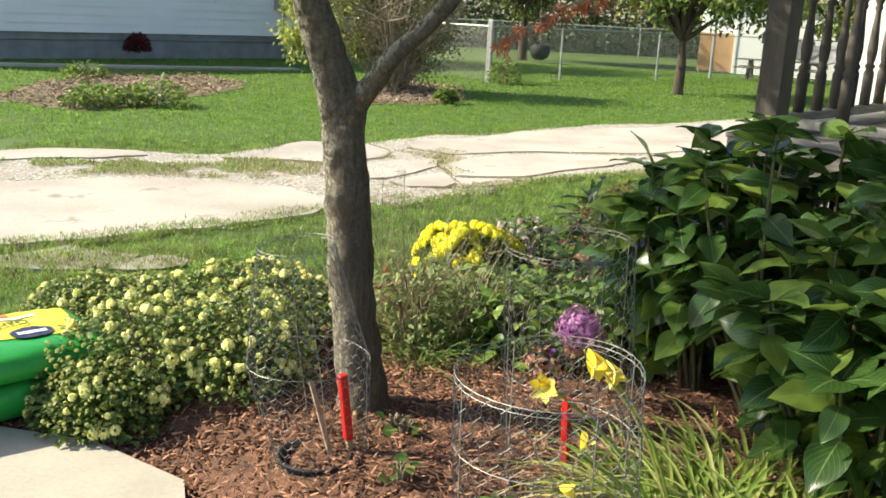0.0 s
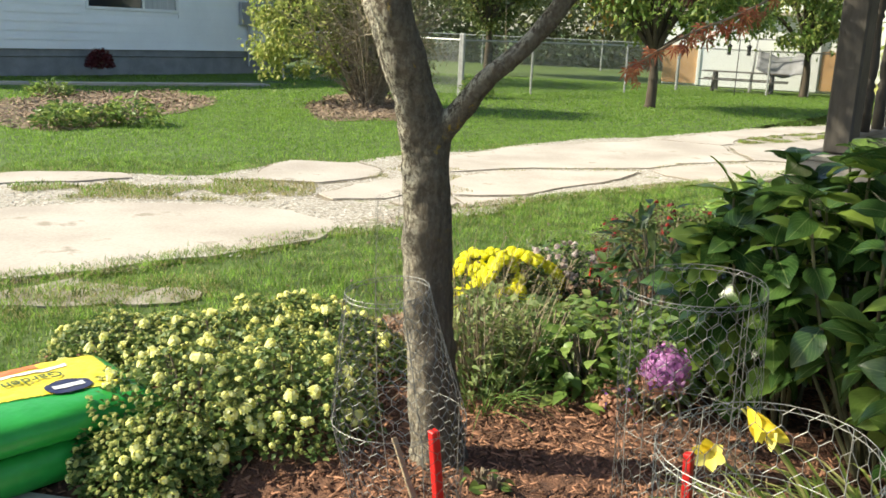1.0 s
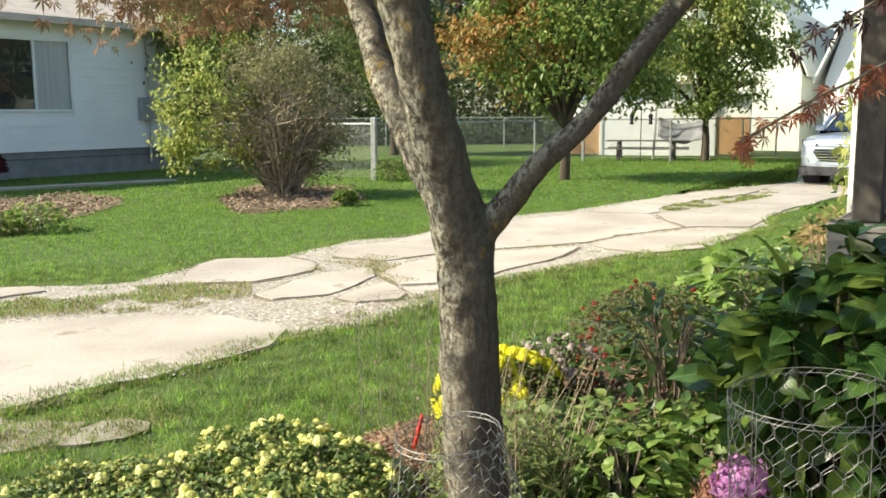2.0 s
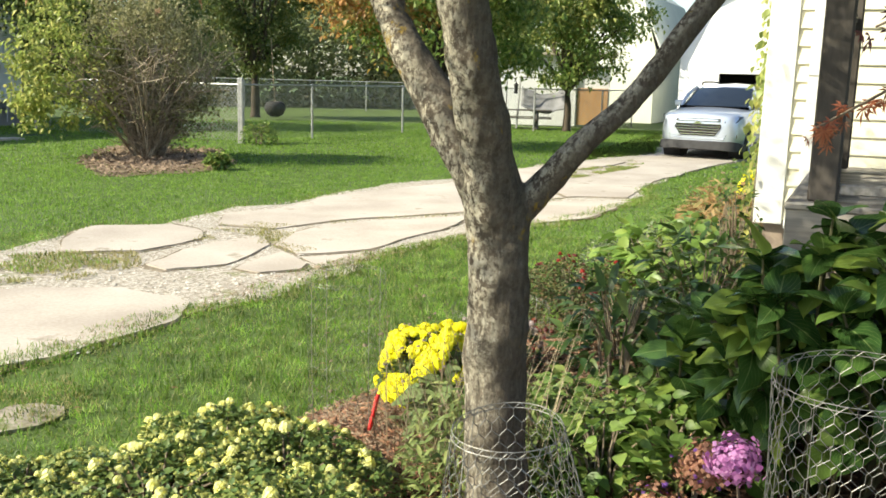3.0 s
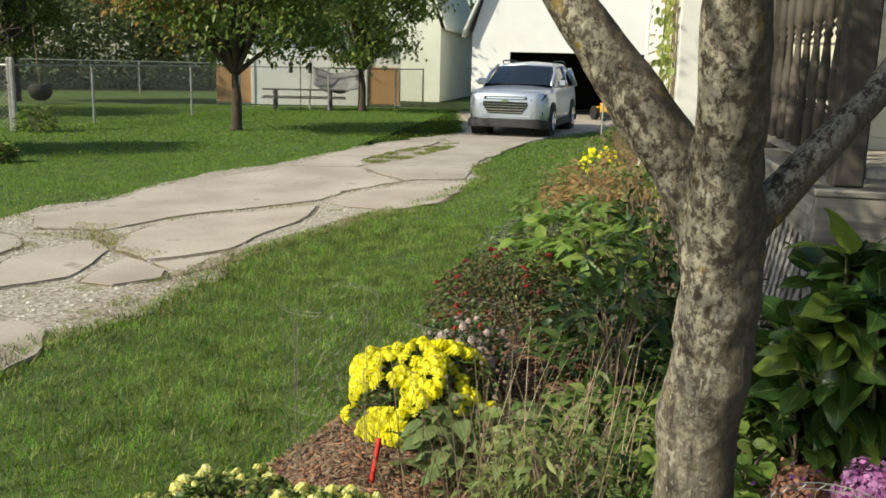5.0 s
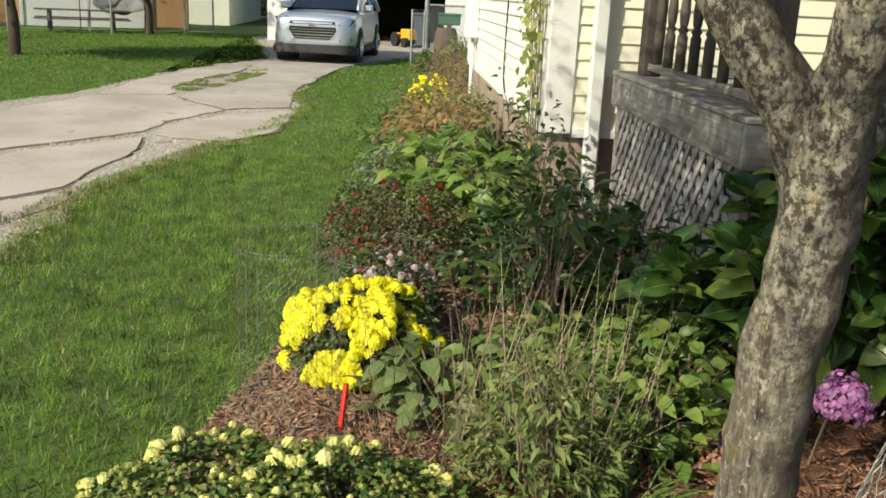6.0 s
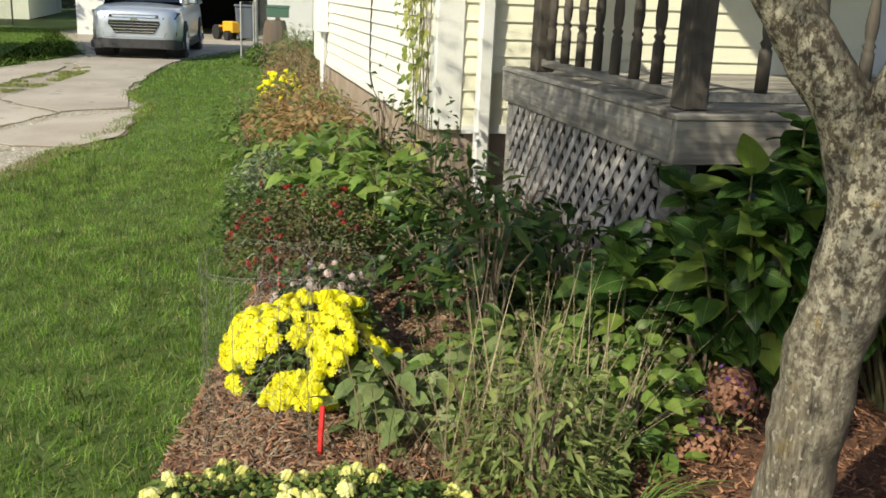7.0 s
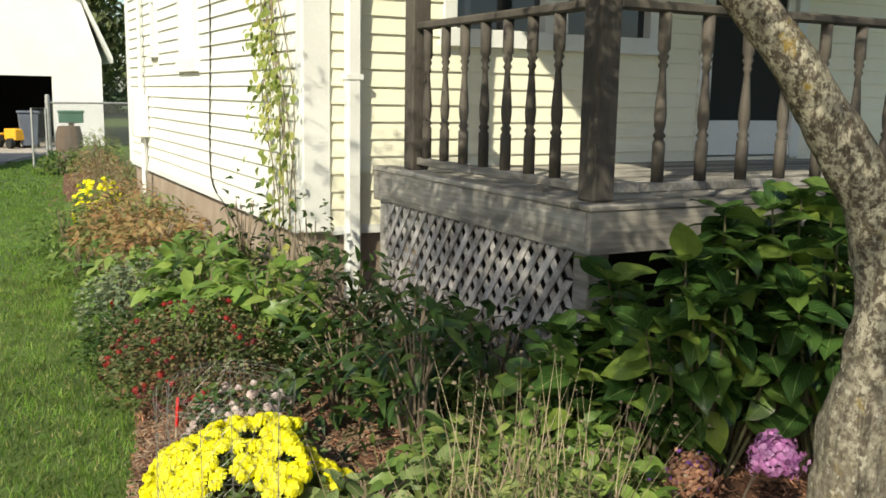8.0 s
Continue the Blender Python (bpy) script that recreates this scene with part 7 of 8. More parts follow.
def flower_head(name, label, at, r, count, mats, foot=None):
    """A mop head of many four-petalled florets on a stalk."""
    t = thing(name, label, "flower")
    g = np.random.default_rng(int(r * 1e4))
    floret = (np.array([(0, 0, 0.1), (0.5, 0.5, 0.0), (1, 0, 0.12), (0.5, -0.5, 0.0), (-0.5, 0.5, 0.0), (0, 1, 0.12), (-0.5, -0.5, 0), (-1, 0, 0.12), (0, -1, 0.12)], float),
              [(0, 3, 2), (0, 2, 1), (0, 1, 5), (0, 5, 4), (0, 4, 7), (0, 7, 6), (0, 6, 8), (0, 8, 3)], None)
    for k, (mat, share) in enumerate(mats):
        m = int(count * share)
        up, a = g.uniform(-0.75, 1, m), g.uniform(0, 6.28, m)
        q = np.sqrt(1 - up ** 2)
        rr = r * g.uniform(0.6, 1.1, m) * np.array([1 + 0.5 * noise.noise(Vector((math.cos(b) * 1.7, math.sin(b) * 1.7, 2 * u + 40 * r))) for b, u in zip(a, up)])
        pts = np.stack([at[0] + np.cos(a) * q * rr, at[1] + np.sin(a) * q * rr, at[2] + up * rr * 0.92], -1)
        rot = turns(a - math.pi / 2, -np.arccos(up) + g.normal(0, 0.3, m), g.normal(0, 0.3, m))
        part("floret", scatter("floret", floret, pts, rot, g.uniform(0.0065, 0.011, m), mat, smooth=False), mat, t, kind="stuff")
    bm = bmesh.new()
    f = foot or (at[0] + 0.12, at[1] + 0.12, bed_z(at[0], at[1]) - 0.02)
    tube(bm, smooth_line([f, ((f[0] + at[0]) / 2, (f[1] + at[1]) / 2, at[2] * 0.75), at], 4), 0.005, 5)
    part("stalk", bm, M_TWIG, t)
    return t


flower_head("hydrangea_bloom", "pink-purple hydrangea flower head", (0.61, 3.083, 0.41), 0.072, 800, [(M_PURPLE, 1.0)])
flower_head("hydrangea_bloom", "withered copper-orange hydrangea flower head", (0.665, 3.33, 0.285), 0.08, 800, [(M_COPPER, 0.93), (M_VIOLET, 0.07)])
flower_head("hydrangea_bloom", "drooping withered brown flower head on the mulch", (0.52, 3.36, 0.14), 0.1, 560, [(M_COPPER, 0.95), (M_VIOLET, 0.05)])

# heart-leaved perennial with dry flower stalks
for i, (x, y, r, h, n) in enumerate([(0.3, 4.12, 0.24, 0.2, 200), (0.55, 4.0, 0.28, 0.22, 240), (0.75, 3.78, 0.24, 0.26, 200), (0.22, 3.78, 0.26, 0.18, 200), (0.48, 3.68, 0.22, 0.2, 170), (0.9, 4.05, 0.22, 0.24, 170)]):
    weed("leafy_perennial", "low clump of dull green oval leaves", "perennial", (x, y), r, h, int(n * 1.3), (0.04, 0.09), M_HEART, leaf_shape(0.5, 4, 0.2, 0.4), 230 + i, group="oval-leaved perennials")
def stalks(name, label, at, r, count, tall, mat, lean=0.25, seed=0, heads=None, shape=None, wide=1.0):
    """A sheaf of thin stalks or blades from one foot."""
    t = thing(name, label, "perennial", at=pose(at[0], at[1], bed_z(at[0], at[1])))
    g = np.random.default_rng(seed)
    a = g.uniform(0, 6.28, count)
    d = np.sqrt(g.uniform(0, 1, count)) * r
    p = np.stack([np.cos(a) * d, np.sin(a) * d, np.full(count, -0.02)], -1)
    s = g.uniform(tall[0], tall[1], count)
    rot = turns(a - math.pi / 2 + g.normal(0, 0.6, count), -np.abs(g.normal(0, lean, count)), g.normal(0, 0.1, count))
    part("blade", scatter("blade", shape or STALK, p, rot, np.stack([s * wide, s, s], -1), mat), mat, t, kind="stuff")
    if heads:
        mat_h, size_h, shape_h = heads
        end = (shape or STALK)[0][-2]
        tips = np.einsum("nij,nj->ni", rot, np.stack([s * wide * end[0], s * end[1], s * end[2]], -1)) + p
        part("seed_head", scatter("seed_head", shape_h, tips, rot, g.uniform(size_h[0], size_h[1], count), mat_h), mat_h, t, kind="stuff")
    return t
for i, (x, y, n, wide, tall, lean) in enumerate([(0.1, 3.56, 36, 0.13, (0.52, 0.72), 0.12), (-0.02, 3.68, 38, 0.14, (0.5, 0.72), 0.24), (-0.12, 3.82, 24, 0.12, (0.46, 0.68), 0.36)]):
    stalks("dry_perennial", "sheaf of bleached flower stalks with dark seed heads", (x, y), wide, n, tall, M_PALESTALK, lean, 241 + 20 * i, (M_TWIG, (0.004, 0.007), BUD), None, 0.42)
stalks("dry_perennial", "sprawling brown stalks among green leaves", (0.25, 4.05), 0.34, 100, (0.16, 0.34), M_DRY, 0.75, 243, (M_DRY, (0.003, 0.006), BUD), None, 0.35)
stalks("dry_perennial", "fine sprawling green-brown stems", (0.1, 3.95), 0.26, 120, (0.16, 0.34), M_ASTER, 0.75, 242, None, None, 0.9)
stalks("dry_perennial", "pale dry grass stalks", (1.0, 3.95), 0.12, 36, (0.3, 0.45), M_DRY, 0.12, 240)
for i, (x, y) in enumerate([(0.4, 3.9), (0.65, 3.9), (0.85, 3.9), (0.35, 4.2)]):
    stalks("strap_leaved_plant", "upright narrow green leaves of a perennial", (x, y), 0.12, 40, (0.12, 0.26), M_HEART, 0.35, 280 + i, None, LANCE_BLADE, 1.0)
stalks("tall_grass", "clump of thin tall green-brown stalks behind the maple", (-0.03, 3.72), 0.12, 64, (0.32, 0.62), M_DRY, 0.2, 244, None, None, 0.3)
weed("aster", "upright aster with narrow leaves behind the maple", "perennial", (-0.02, 3.6), (0.24, 0.22), 0.36, 1000, (0.03, 0.06), M_ASTER, LANCE, 257)
stalks("tall_grass", "tall thin green stalks behind the maple", (-0.04, 3.64), 0.08, 26, (0.25, 0.48), M_ASTER, 0.18, 256, None, STRAP, 0.3)
stalks("strap_leaved_plant", "clump of arching narrow green leaves by the maple", (0.03, 3.37), 0.08, 64, (0.2, 0.34), M_HEART, 0.34, 245, None, STRAP, 0.7)
stalks("aster", "low aster with narrow green leaves", (0.38, 3.62), 0.22, 110, (0.14, 0.3), M_ASTER, 0.4, 246, None, STRAP, 0.7)
stalks("dry_perennial", "bare pale twigs of a dead perennial", (-0.2, 4.02), 0.1, 34, (0.3, 0.55), M_DRY, 0.45, 247, None, None, 0.45)
weed("aster", "leafy green perennial with narrow leaves", "perennial", (0.3, 3.8), (0.28, 0.26), 0.27, 700, (0.028, 0.056), M_ASTER, LANCE, 248)
weed("aster", "small aster with a few violet flowers", "perennial", (0.66, 3.4), (0.12, 0.12), 0.15, 110, (0.03, 0.05), M_ASTER, LANCE, 249, [(7, (0.007, 0.011), M_VIOLET, 0.3, 0, "violet flowers", POM)])

weed("leafy_perennial", "low clump of broad dull sage-green leaves", "perennial", (0.12, 4.2), (0.24, 0.22), 0.2, 150, (0.06, 0.11), M_SAGE, leaf_shape(0.62, 5, 0.15, 0.45, ripple=0.04), 236, group="oval-leaved perennials")
weed("leafy_perennial", "low clump of broad dull sage-green leaves", "perennial", (0.38, 4.05), (0.24, 0.22), 0.18, 130, (0.06, 0.1), M_SAGE, leaf_shape(0.6, 5, 0.15, 0.45, ripple=0.04), 237, group="oval-leaved perennials")

for i, (x, y, r, n) in enumerate([(0.42, 3.55, 0.22, 170), (0.68, 3.6, 0.2, 140), (0.58, 3.82, 0.2, 130)]):
    weed("leafy_perennial", "low clump of bright green oval leaves", "perennial", (x, y), r, 0.25, n, (0.05, 0.088), M_FRESH, leaf_shape(0.6, 4, 0.18, 0.4), 360 + i, group="oval-leaved perennials")

# daylily with yellow flowers
stalks("daylily", "daylily clump of arching green leaves beside the cage", (0.8, 2.15), 0.16, 130, (0.3, 0.52), M_STRAP, 0.4, 254, None, STRAP, 0.8)
stalks("daylily", "daylily clump of arching green leaves", (1.0, 2.15), 0.18, 130, (0.35, 0.6), M_STRAP, 0.42, 255, None, STRAP, 0.8)
stalks("daylily", "daylily clump of arching green leaves with yellow flowers", (0.85, 1.95), 0.18, 170, (0.35, 0.62), M_STRAP, 0.3, 251, None, STRAP, 0.8)
stalks("daylily", "daylily clump of arching green leaves", (1.05, 1.75), 0.16, 130, (0.35, 0.58), M_STRAP, 0.35, 252, None, STRAP, 0.8)
stalks("daylily", "daylily clump of long bright arching leaves", (1.02, 1.98), 0.2, 120, (0.42, 0.66), M_STRAP, 0.38, 258, None, STRAP, 0.75)
stalks("daylily", "thin withered daylily leaves and stalks", (0.72, 2.25), 0.1, 60, (0.3, 0.55), M_DRY, 0.3, 253, None, STRAP, 0.5)
petal = leaf_shape(0.55, 7, 0.3, 0.22, 0.75, 0.58)
for k, (at, face, size, count) in enumerate([((0.437, 1.965, 0.642), (-0.35, -0.8, 0.1), 0.052, 6), ((0.53, 2.05, 0.71), (0.35, -0.5, -0.5), 0.085, 4), ((0.58, 2.09, 0.67), (0.4, -0.4, -0.6), 0.08, 4), ((0.52, 1.92, 0.5), (0.2, -0.3, 0.7), 0.06, 2), ((0.47, 1.9, 0.42), (0.6, -0.4, 0.0), 0.055, 2), ((0.56, 1.86, 0.36), (0.5, -0.5, 0.2), 0.055, 2)]):
    f = thing("daylily_flower", "pale yellow daylily flower" if count > 4 else "withering yellow daylily bud", "flower", "daylily flowers")
    m = Vector(face).to_track_quat("Z", "Y").to_matrix()
    a = np.arange(count) * math.tau / count + 0.3
    open_ = 1.0 if count > 4 else 1.4
    rot = np.array(m)[None] @ turns(a, np.full(count, open_), np.zeros(count))
    each("petal", petal, np.tile(np.array(at), (count, 1)), rot, np.full(count, size), M_CUPYELLOW, f, 9)
    bm = bmesh.new()
    tube(bm, smooth_line([(0.84, 2.02, 0.08), ((0.84 + at[0]) / 2, (2.02 + at[1]) / 2, at[2] * 0.7), (at[0] - face[0] * 0.02, at[1] - face[1] * 0.02, at[2] - 0.01)], 5), 0.004, 5)
    part("stalk", bm, M_STRAP, f)

# small seedlings in the mulch
for i, (x, y) in enumerate([(-0.0, 2.76), (0.06, 2.42), (0.04, 2.72), (0.35, 2.2)]):
    weed("seedling", "small pale green seedling in the mulch", "seedling", (x, y), 0.05, 0.06, 8, (0.028, 0.055), M_BRIGHT, HEART, 260 + i, group="seedlings in the mulch")

# ---------------------------------------------------------------- the border along the house
def border(name, label, u, v, r, h, n, size, mat, shape, seed, flowers=None, category="perennial", group=""):
    x, y = plan(u, v)
    return weed(name, label, category, (x, y), r, h, n, size, mat, shape, seed, flowers, group)
weed("phlox", "dark green plant with whorls of narrow leaves", "perennial", (0.85, 4.38), (0.26, 0.26), 0.56, 200, (0.08, 0.15), M_DEEP, LANCE, 300)
border("phlox", "dark green leafy plant in front of the lattice", 0.75, -0.42, 0.36, 0.55, 330, (0.07, 0.13), M_DEEP, LANCE, 301)
border("phlox", "dark green leafy plant in front of the lattice", 1.25, -0.5, 0.38, 0.6, 360, (0.07, 0.13), M_DEEP, LANCE, 302)
border("phlox", "dark green leafy plant by the porch corner", 0.3, -0.25, 0.3, 0.5, 240, (0.08, 0.14), M_DEEP, leaf_shape(0.45, 4, 0.2, 0.4), 303)
border("peony", "sprawling green plant with broad leaves", 0.7, -0.75, 0.32, 0.38, 240, (0.06, 0.12), M_DEEP, leaf_shape(0.42, 4, 0.2, 0.4), 304)
border("phlox", "bright green leafy perennial beside the porch", 1.75, -0.8, 0.34, 0.46, 300, (0.09, 0.16), M_FRESH, leaf_shape(0.5, 4, 0.2, 0.4), 305)
border("phlox", "bright green leafy perennial beside the house corner", 2.25, -1.0, 0.34, 0.44, 300, (0.09, 0.16), M_FRESH, leaf_shape(0.5, 4, 0.2, 0.4), 306)
border("shrub_rose", "dark-leaved rose with thin upright stems", 1.95, -0.45, 0.22, 0.75, 190, (0.04, 0.07), M_DEEP, LEAF, 307, category="shrub")
border("lavender", "fine-leaved grey-green bush in the border", 2.85, -1.2, (0.42, 0.36), 0.4, 1600, (0.03, 0.055), M_GREYGREEN, LEAF, 308)
border("lavender", "fine-leaved grey-green bush edging the lawn", 2.2, -1.38, (0.3, 0.3), 0.28, 1100, (0.025, 0.045), M_DEEP, LEAF, 309)
border("phlox", "tall green leafy perennial", 3.1, -0.75, 0.34, 0.44, 300, (0.08, 0.14), M_BRIGHT, leaf_shape(0.45, 4, 0.2, 0.45), 310)
border("phlox", "green leafy perennial among peonies", 3.75, -1.15, 0.34, 0.34, 300, (0.07, 0.13), M_HEART, leaf_shape(0.45, 4, 0.2, 0.45), 311)
border("peony", "peony with rusty autumn leaves", 4.35, -0.85, 0.4, 0.42, 560, (0.06, 0.13), M_RUST, LANCE, 312)
border("peony", "peony with rusty autumn leaves", 5.3, -0.9, 0.5, 0.46, 760, (0.06, 0.12), M_RUST, LANCE, 313)
border("perennial_clump", "green clump among rusty leaves", 4.7, -1.35, 0.28, 0.3, 240, (0.06, 0.11), M_BRIGHT, LANCE, 314)
border("shrub_rose", "dark-leaved rose against the siding", 3.0, -0.55, 0.2, 0.75, 130, (0.05, 0.085), M_DEEP, LEAF, 315, category="shrub")
weed("sunflower_plant", "leafy plant with a dense head of bright yellow flowers", "perennial", (5.35, 10.2), (0.24, 0.26), 0.44, 240, (0.06, 0.12), M_BRIGHT, leaf_shape(0.5, 4, 0.2, 0.4), 316, [(150, (0.022, 0.036), M_YELLOW, 0.05, -0.12, "bright yellow flowers", POM)])
border("perennial_clump", "green leafy clump by the lawn", 6.1, -1.35, 0.36, 0.45, 300, (0.07, 0.12), M_BRIGHT, LANCE, 317)
for i, (u, v, h) in enumerate([(6.3, -0.85, 0.42), (7.3, -0.85, 0.48), (8.4, -0.6, 0.52), (9.4, -0.45, 0.56), (10.4, -0.35, 0.6)]):
    x, y = plan(u, v)
    stalks("dry_perennial", "tall dry brown perennial stalks", (x, y), 0.34, 90, (h * 0.6, h * 1.15), M_DRY, 0.28, 320 + i, (M_DRY, (0.009, 0.018), BUD), None, 0.9)
    weed("perennial_clump", "fading green and brown foliage", "perennial", (x, y), 0.42, h * 0.6, 420, (0.05, 0.1), M_RUST if i % 2 == 0 else M_ASTER, LANCE, 330 + i)
border("perennial_clump", "green clump at the foot of the gate", 14.7, -0.55, 0.35, 0.4, 300, (0.08, 0.13), M_BRIGHT, LEAF, 340)
for i, (u, v, r, h) in enumerate([(3.5, -0.62, 0.28, 0.34), (4.9, -0.6, 0.34, 0.38), (6.0, -0.6, 0.34, 0.4), (7.0, -0.62, 0.36, 0.42), (11.7, -0.35, 0.4, 0.5), (12.9, -0.2, 0.42, 0.6), (13.9, 0.0, 0.4, 0.7)]):
    border("peony", "peony with rusty autumn leaves close to the wall", u, v, r, h, 420, (0.05, 0.11), M_RUST if i in (1, 3, 4) else M_ASTER, LANCE, 350 + i)

# climber on the side wall
vine = thing("climbing_vine", "yellow-green climbing vine on the side wall", "vine", at=HOUSE)
bm = bmesh.new()
g = np.random.default_rng(77)
pts = []
for k in range(7):
    u0 = g.uniform(2.4, 2.85)
    line = smooth_line([(u0, 0.4, 0.15), (u0 + g.normal(0, 0.08), 0.4, 0.8), (u0 + g.normal(0.05, 0.1), 0.39, 1.4), (u0 + g.normal(0.25, 0.1), 0.39, 1.9), (u0 + g.normal(0.35, 0.12), 0.4, 2.7)], 6)
    tube(bm, line, 0.004, 4)
    for p in line:
        for q in range(4 if p.z > 1.1 else 2):
            pts.append((p.x + g.normal(0, 0.09), p.y + abs(g.normal(0, 0.04)) + 0.01, p.z + g.normal(0, 0.08)))
part("stem", bm, M_TWIG, vine, kind="stuff")
pts = np.array(pts)
n = len(pts)
part("foliage", scatter("foliage", leaf_shape(0.7, 3, 0.15, 0.3), pts, turns(g.normal(0, 0.6, n), g.normal(-1.0, 0.4, n), g.normal(0, 0.4, n)), g.uniform(0.03, 0.07, n), M_LIME), M_LIME, vine, kind="stuff")

# ---------------------------------------------------------------- wire cages, stakes, bags
def wire_cage(at, r, z0, z1, label, lean=(0, 0), cell=0.045, waist=None, hoops=(1.0,), thin=1.0, top=None):
    """A roll of hexagonal netting with hoops and upright wires; waist and top: its radius half way up and at the rim, where it is bent out of round."""
    c = thing("wire_cage", label, "wire cage", "wire plant cages")
    around = max(8, int(math.tau * r / cell))
    rows = int((z1 - z0) / (cell * 0.87))
    bm = bmesh.new()
    def at_(a, z):
        f = (z - z0) / (z1 - z0)
        w = 1 + 0.03 * math.sin(3 * a + 5 * f)
        q = w * float(np.interp(f, (0, 0.5, 1), (r, waist or r, top or r)))
        return Vector((at[0] + lean[0] * f + q * math.cos(a), at[1] + lean[1] * f + q * math.sin(a), z + 0.012 * math.sin(a + 1.0) * f))
    def wire(p, q, t=0.0008):
        tube(bm, [p, q], t * thin, 3, cap=False)
    da, dz = math.tau / around, (z1 - z0) / rows
    for j in range(rows):
        for i in range(around):
            a = (i + 0.5 * (j % 2)) * da
            z = z0 + j * dz
            wire(at_(a, z), at_(a, z + dz * 0.5))
            wire(at_(a, z + dz * 0.5), at_(a + da / 2, z + dz))
            wire(at_(a, z + dz * 0.5), at_(a - da / 2, z + dz))
    part("netting", bm, M_GALV, c, "galvanised hexagonal netting", kind="stuff")
    for f in (*hoops, 0.5, 0.0):
        for d in ((0, 0.012) if f == 1.0 else (0,)):
            bm = bmesh.new()
            ring = [at_(k * math.tau / 28, z0 + (z1 - z0) * f - d) for k in range(29)]
            tube(bm, ring, 0.00075 * thin, 4)
            part("hoop", bm, M_GALV, c)
    for k in range(4):
        bm = bmesh.new()
        tube(bm, [at_(k * 1.571 + 0.4, z0 - 0.06), at_(k * 1.571 + 0.4, (z0 + z1) / 2), at_(k * 1.571 + 0.4, z1)], 0.0012, 4)
        part("upright_wire", bm, M_GALV, c)
    return c


wire_cage((-0.21, 2.56), 0.14, 0.08, 0.8, "bent chicken-wire cage beside the maple trunk", (-0.075, -0.045), cell=0.036, waist=0.185, top=0.112, thin=1.3)
wire_cage((0.54, 2.51), 0.185, 0.1, 0.862, "chicken-wire cage round a young hydrangea", (-0.03, -0.025), thin=1.25)
wire_cage((0.43, 1.6), 0.18, 0.1, 0.83, "chicken-wire cage beside the daylily", (-0.02, -0.02), hoops=(1.0, 0.8), thin=1.2)
wire_cage((-0.31, 4.42), 0.16, 0.02, 0.7, "chicken-wire cage at the lawn's edge", (-0.005, 0.005), thin=0.6)
wire_cage((0.53, 5.0), 0.235, 0.05, 0.4, "low chicken-wire cage behind the yellow chrysanthemum", cell=0.055, thin=0.75)
pot_rim = thing("plant_pot", "black plastic pot rim sunk in the mulch inside a cage", "plant pot", at=pose(-0.225, 2.54, 0.08))
bm = bmesh.new()
lathe(bm, [(-0.03, 0.098), (0.03, 0.112), (0.034, 0.118), (0.042, 0.118), (0.044, 0.111), (0.02, 0.1), (0.012, 0.04)], 28)
part("rim", bm, M_BLACK, pot_rim, smooth=True)


def stake(foot, top, label, wide=0.024):
    s = thing("plant_stake", label, "plant stake", "red plant stakes")
    bm = bmesh.new()
    a, b = Vector(foot), Vector(top)
    d = (b - a)
    m = Matrix.Translation(a) @ d.to_track_quat("Z", "Y").to_matrix().to_4x4()
    box(bm, (-wide / 2, -wide / 2, d.length * 0.28), (wide / 2, wide / 2, d.length), 0.003, m)
    part("marker", bm, M_RED, s, "red painted end")
    bm = bmesh.new()
    box(bm, (-wide / 2.6, -wide / 3, -0.08), (wide / 2.6, wide / 3, d.length * 0.28), 0.002, m)
    part("spike", bm, M_STICK, s)
    return s


stake((-0.118, 2.59, 0.07), (-0.149, 2.566, 0.382), "red plastic plant stake by the maple", 0.026)
stake((0.545, 2.43, 0.12), (0.53, 2.44, 0.41), "red plastic plant stake by the daylily", 0.024)
stake((-0.27, 4.215, 0.07), (-0.216, 4.25, 0.26), "red plastic plant stake by the yellow chrysanthemum", 0.015)
stake((0.7, 4.97, 0.05), (0.69, 4.97, 0.27), "red plastic plant stake by the low cage", 0.014)
stake((0.7, 5.4, 0.05), (0.72, 5.4, 0.22), "red plastic plant stake by the bronze chrysanthemum", 0.014)
stake((2.24, 7.14, 0.03), (2.22, 7.14, 0.27), "red plastic plant stake in the border", 0.02)
wood = thing("wooden_stick", "short bare wooden stick leaning in a cage", "stick")
bm = bmesh.new()
box(bm, (-0.009, -0.004, -0.05), (0.009, 0.004, 0.3), 0.002, Matrix.Translation((-0.155, 2.52, 0.07)) @ Vector((-0.09, 0.115, 0.2)).to_track_quat("Z", "Y").to_matrix().to_4x4())
part("stick", bm, M_STICK, wood)

M_BAG = material("green_plastic_film", (0.02, 0.3, 0.05), (0.015, 0.24, 0.04), 0.3, scale=5, fine=30, bump=0.25, depth=0.02)
M_BAGYELLOW = material("yellow_plastic_film", (0.78, 0.66, 0.05), (0.72, 0.58, 0.04), 0.3, scale=5, fine=30, bump=0.2, depth=0.02)
M_BAGORANGE = material("orange_print", (0.7, 0.2, 0.06), (0.62, 0.16, 0.05), 0.35, scale=5, fine=30, bump=0.1)
M_BAGNAVY = plain("navy_print", (0.02, 0.02, 0.06), 0.35)
M_BAGWHITE = plain("white_print", (0.75, 0.75, 0.72), 0.4)
M_BAGINK = plain("dark_print", (0.05, 0.1, 0.03), 0.4)


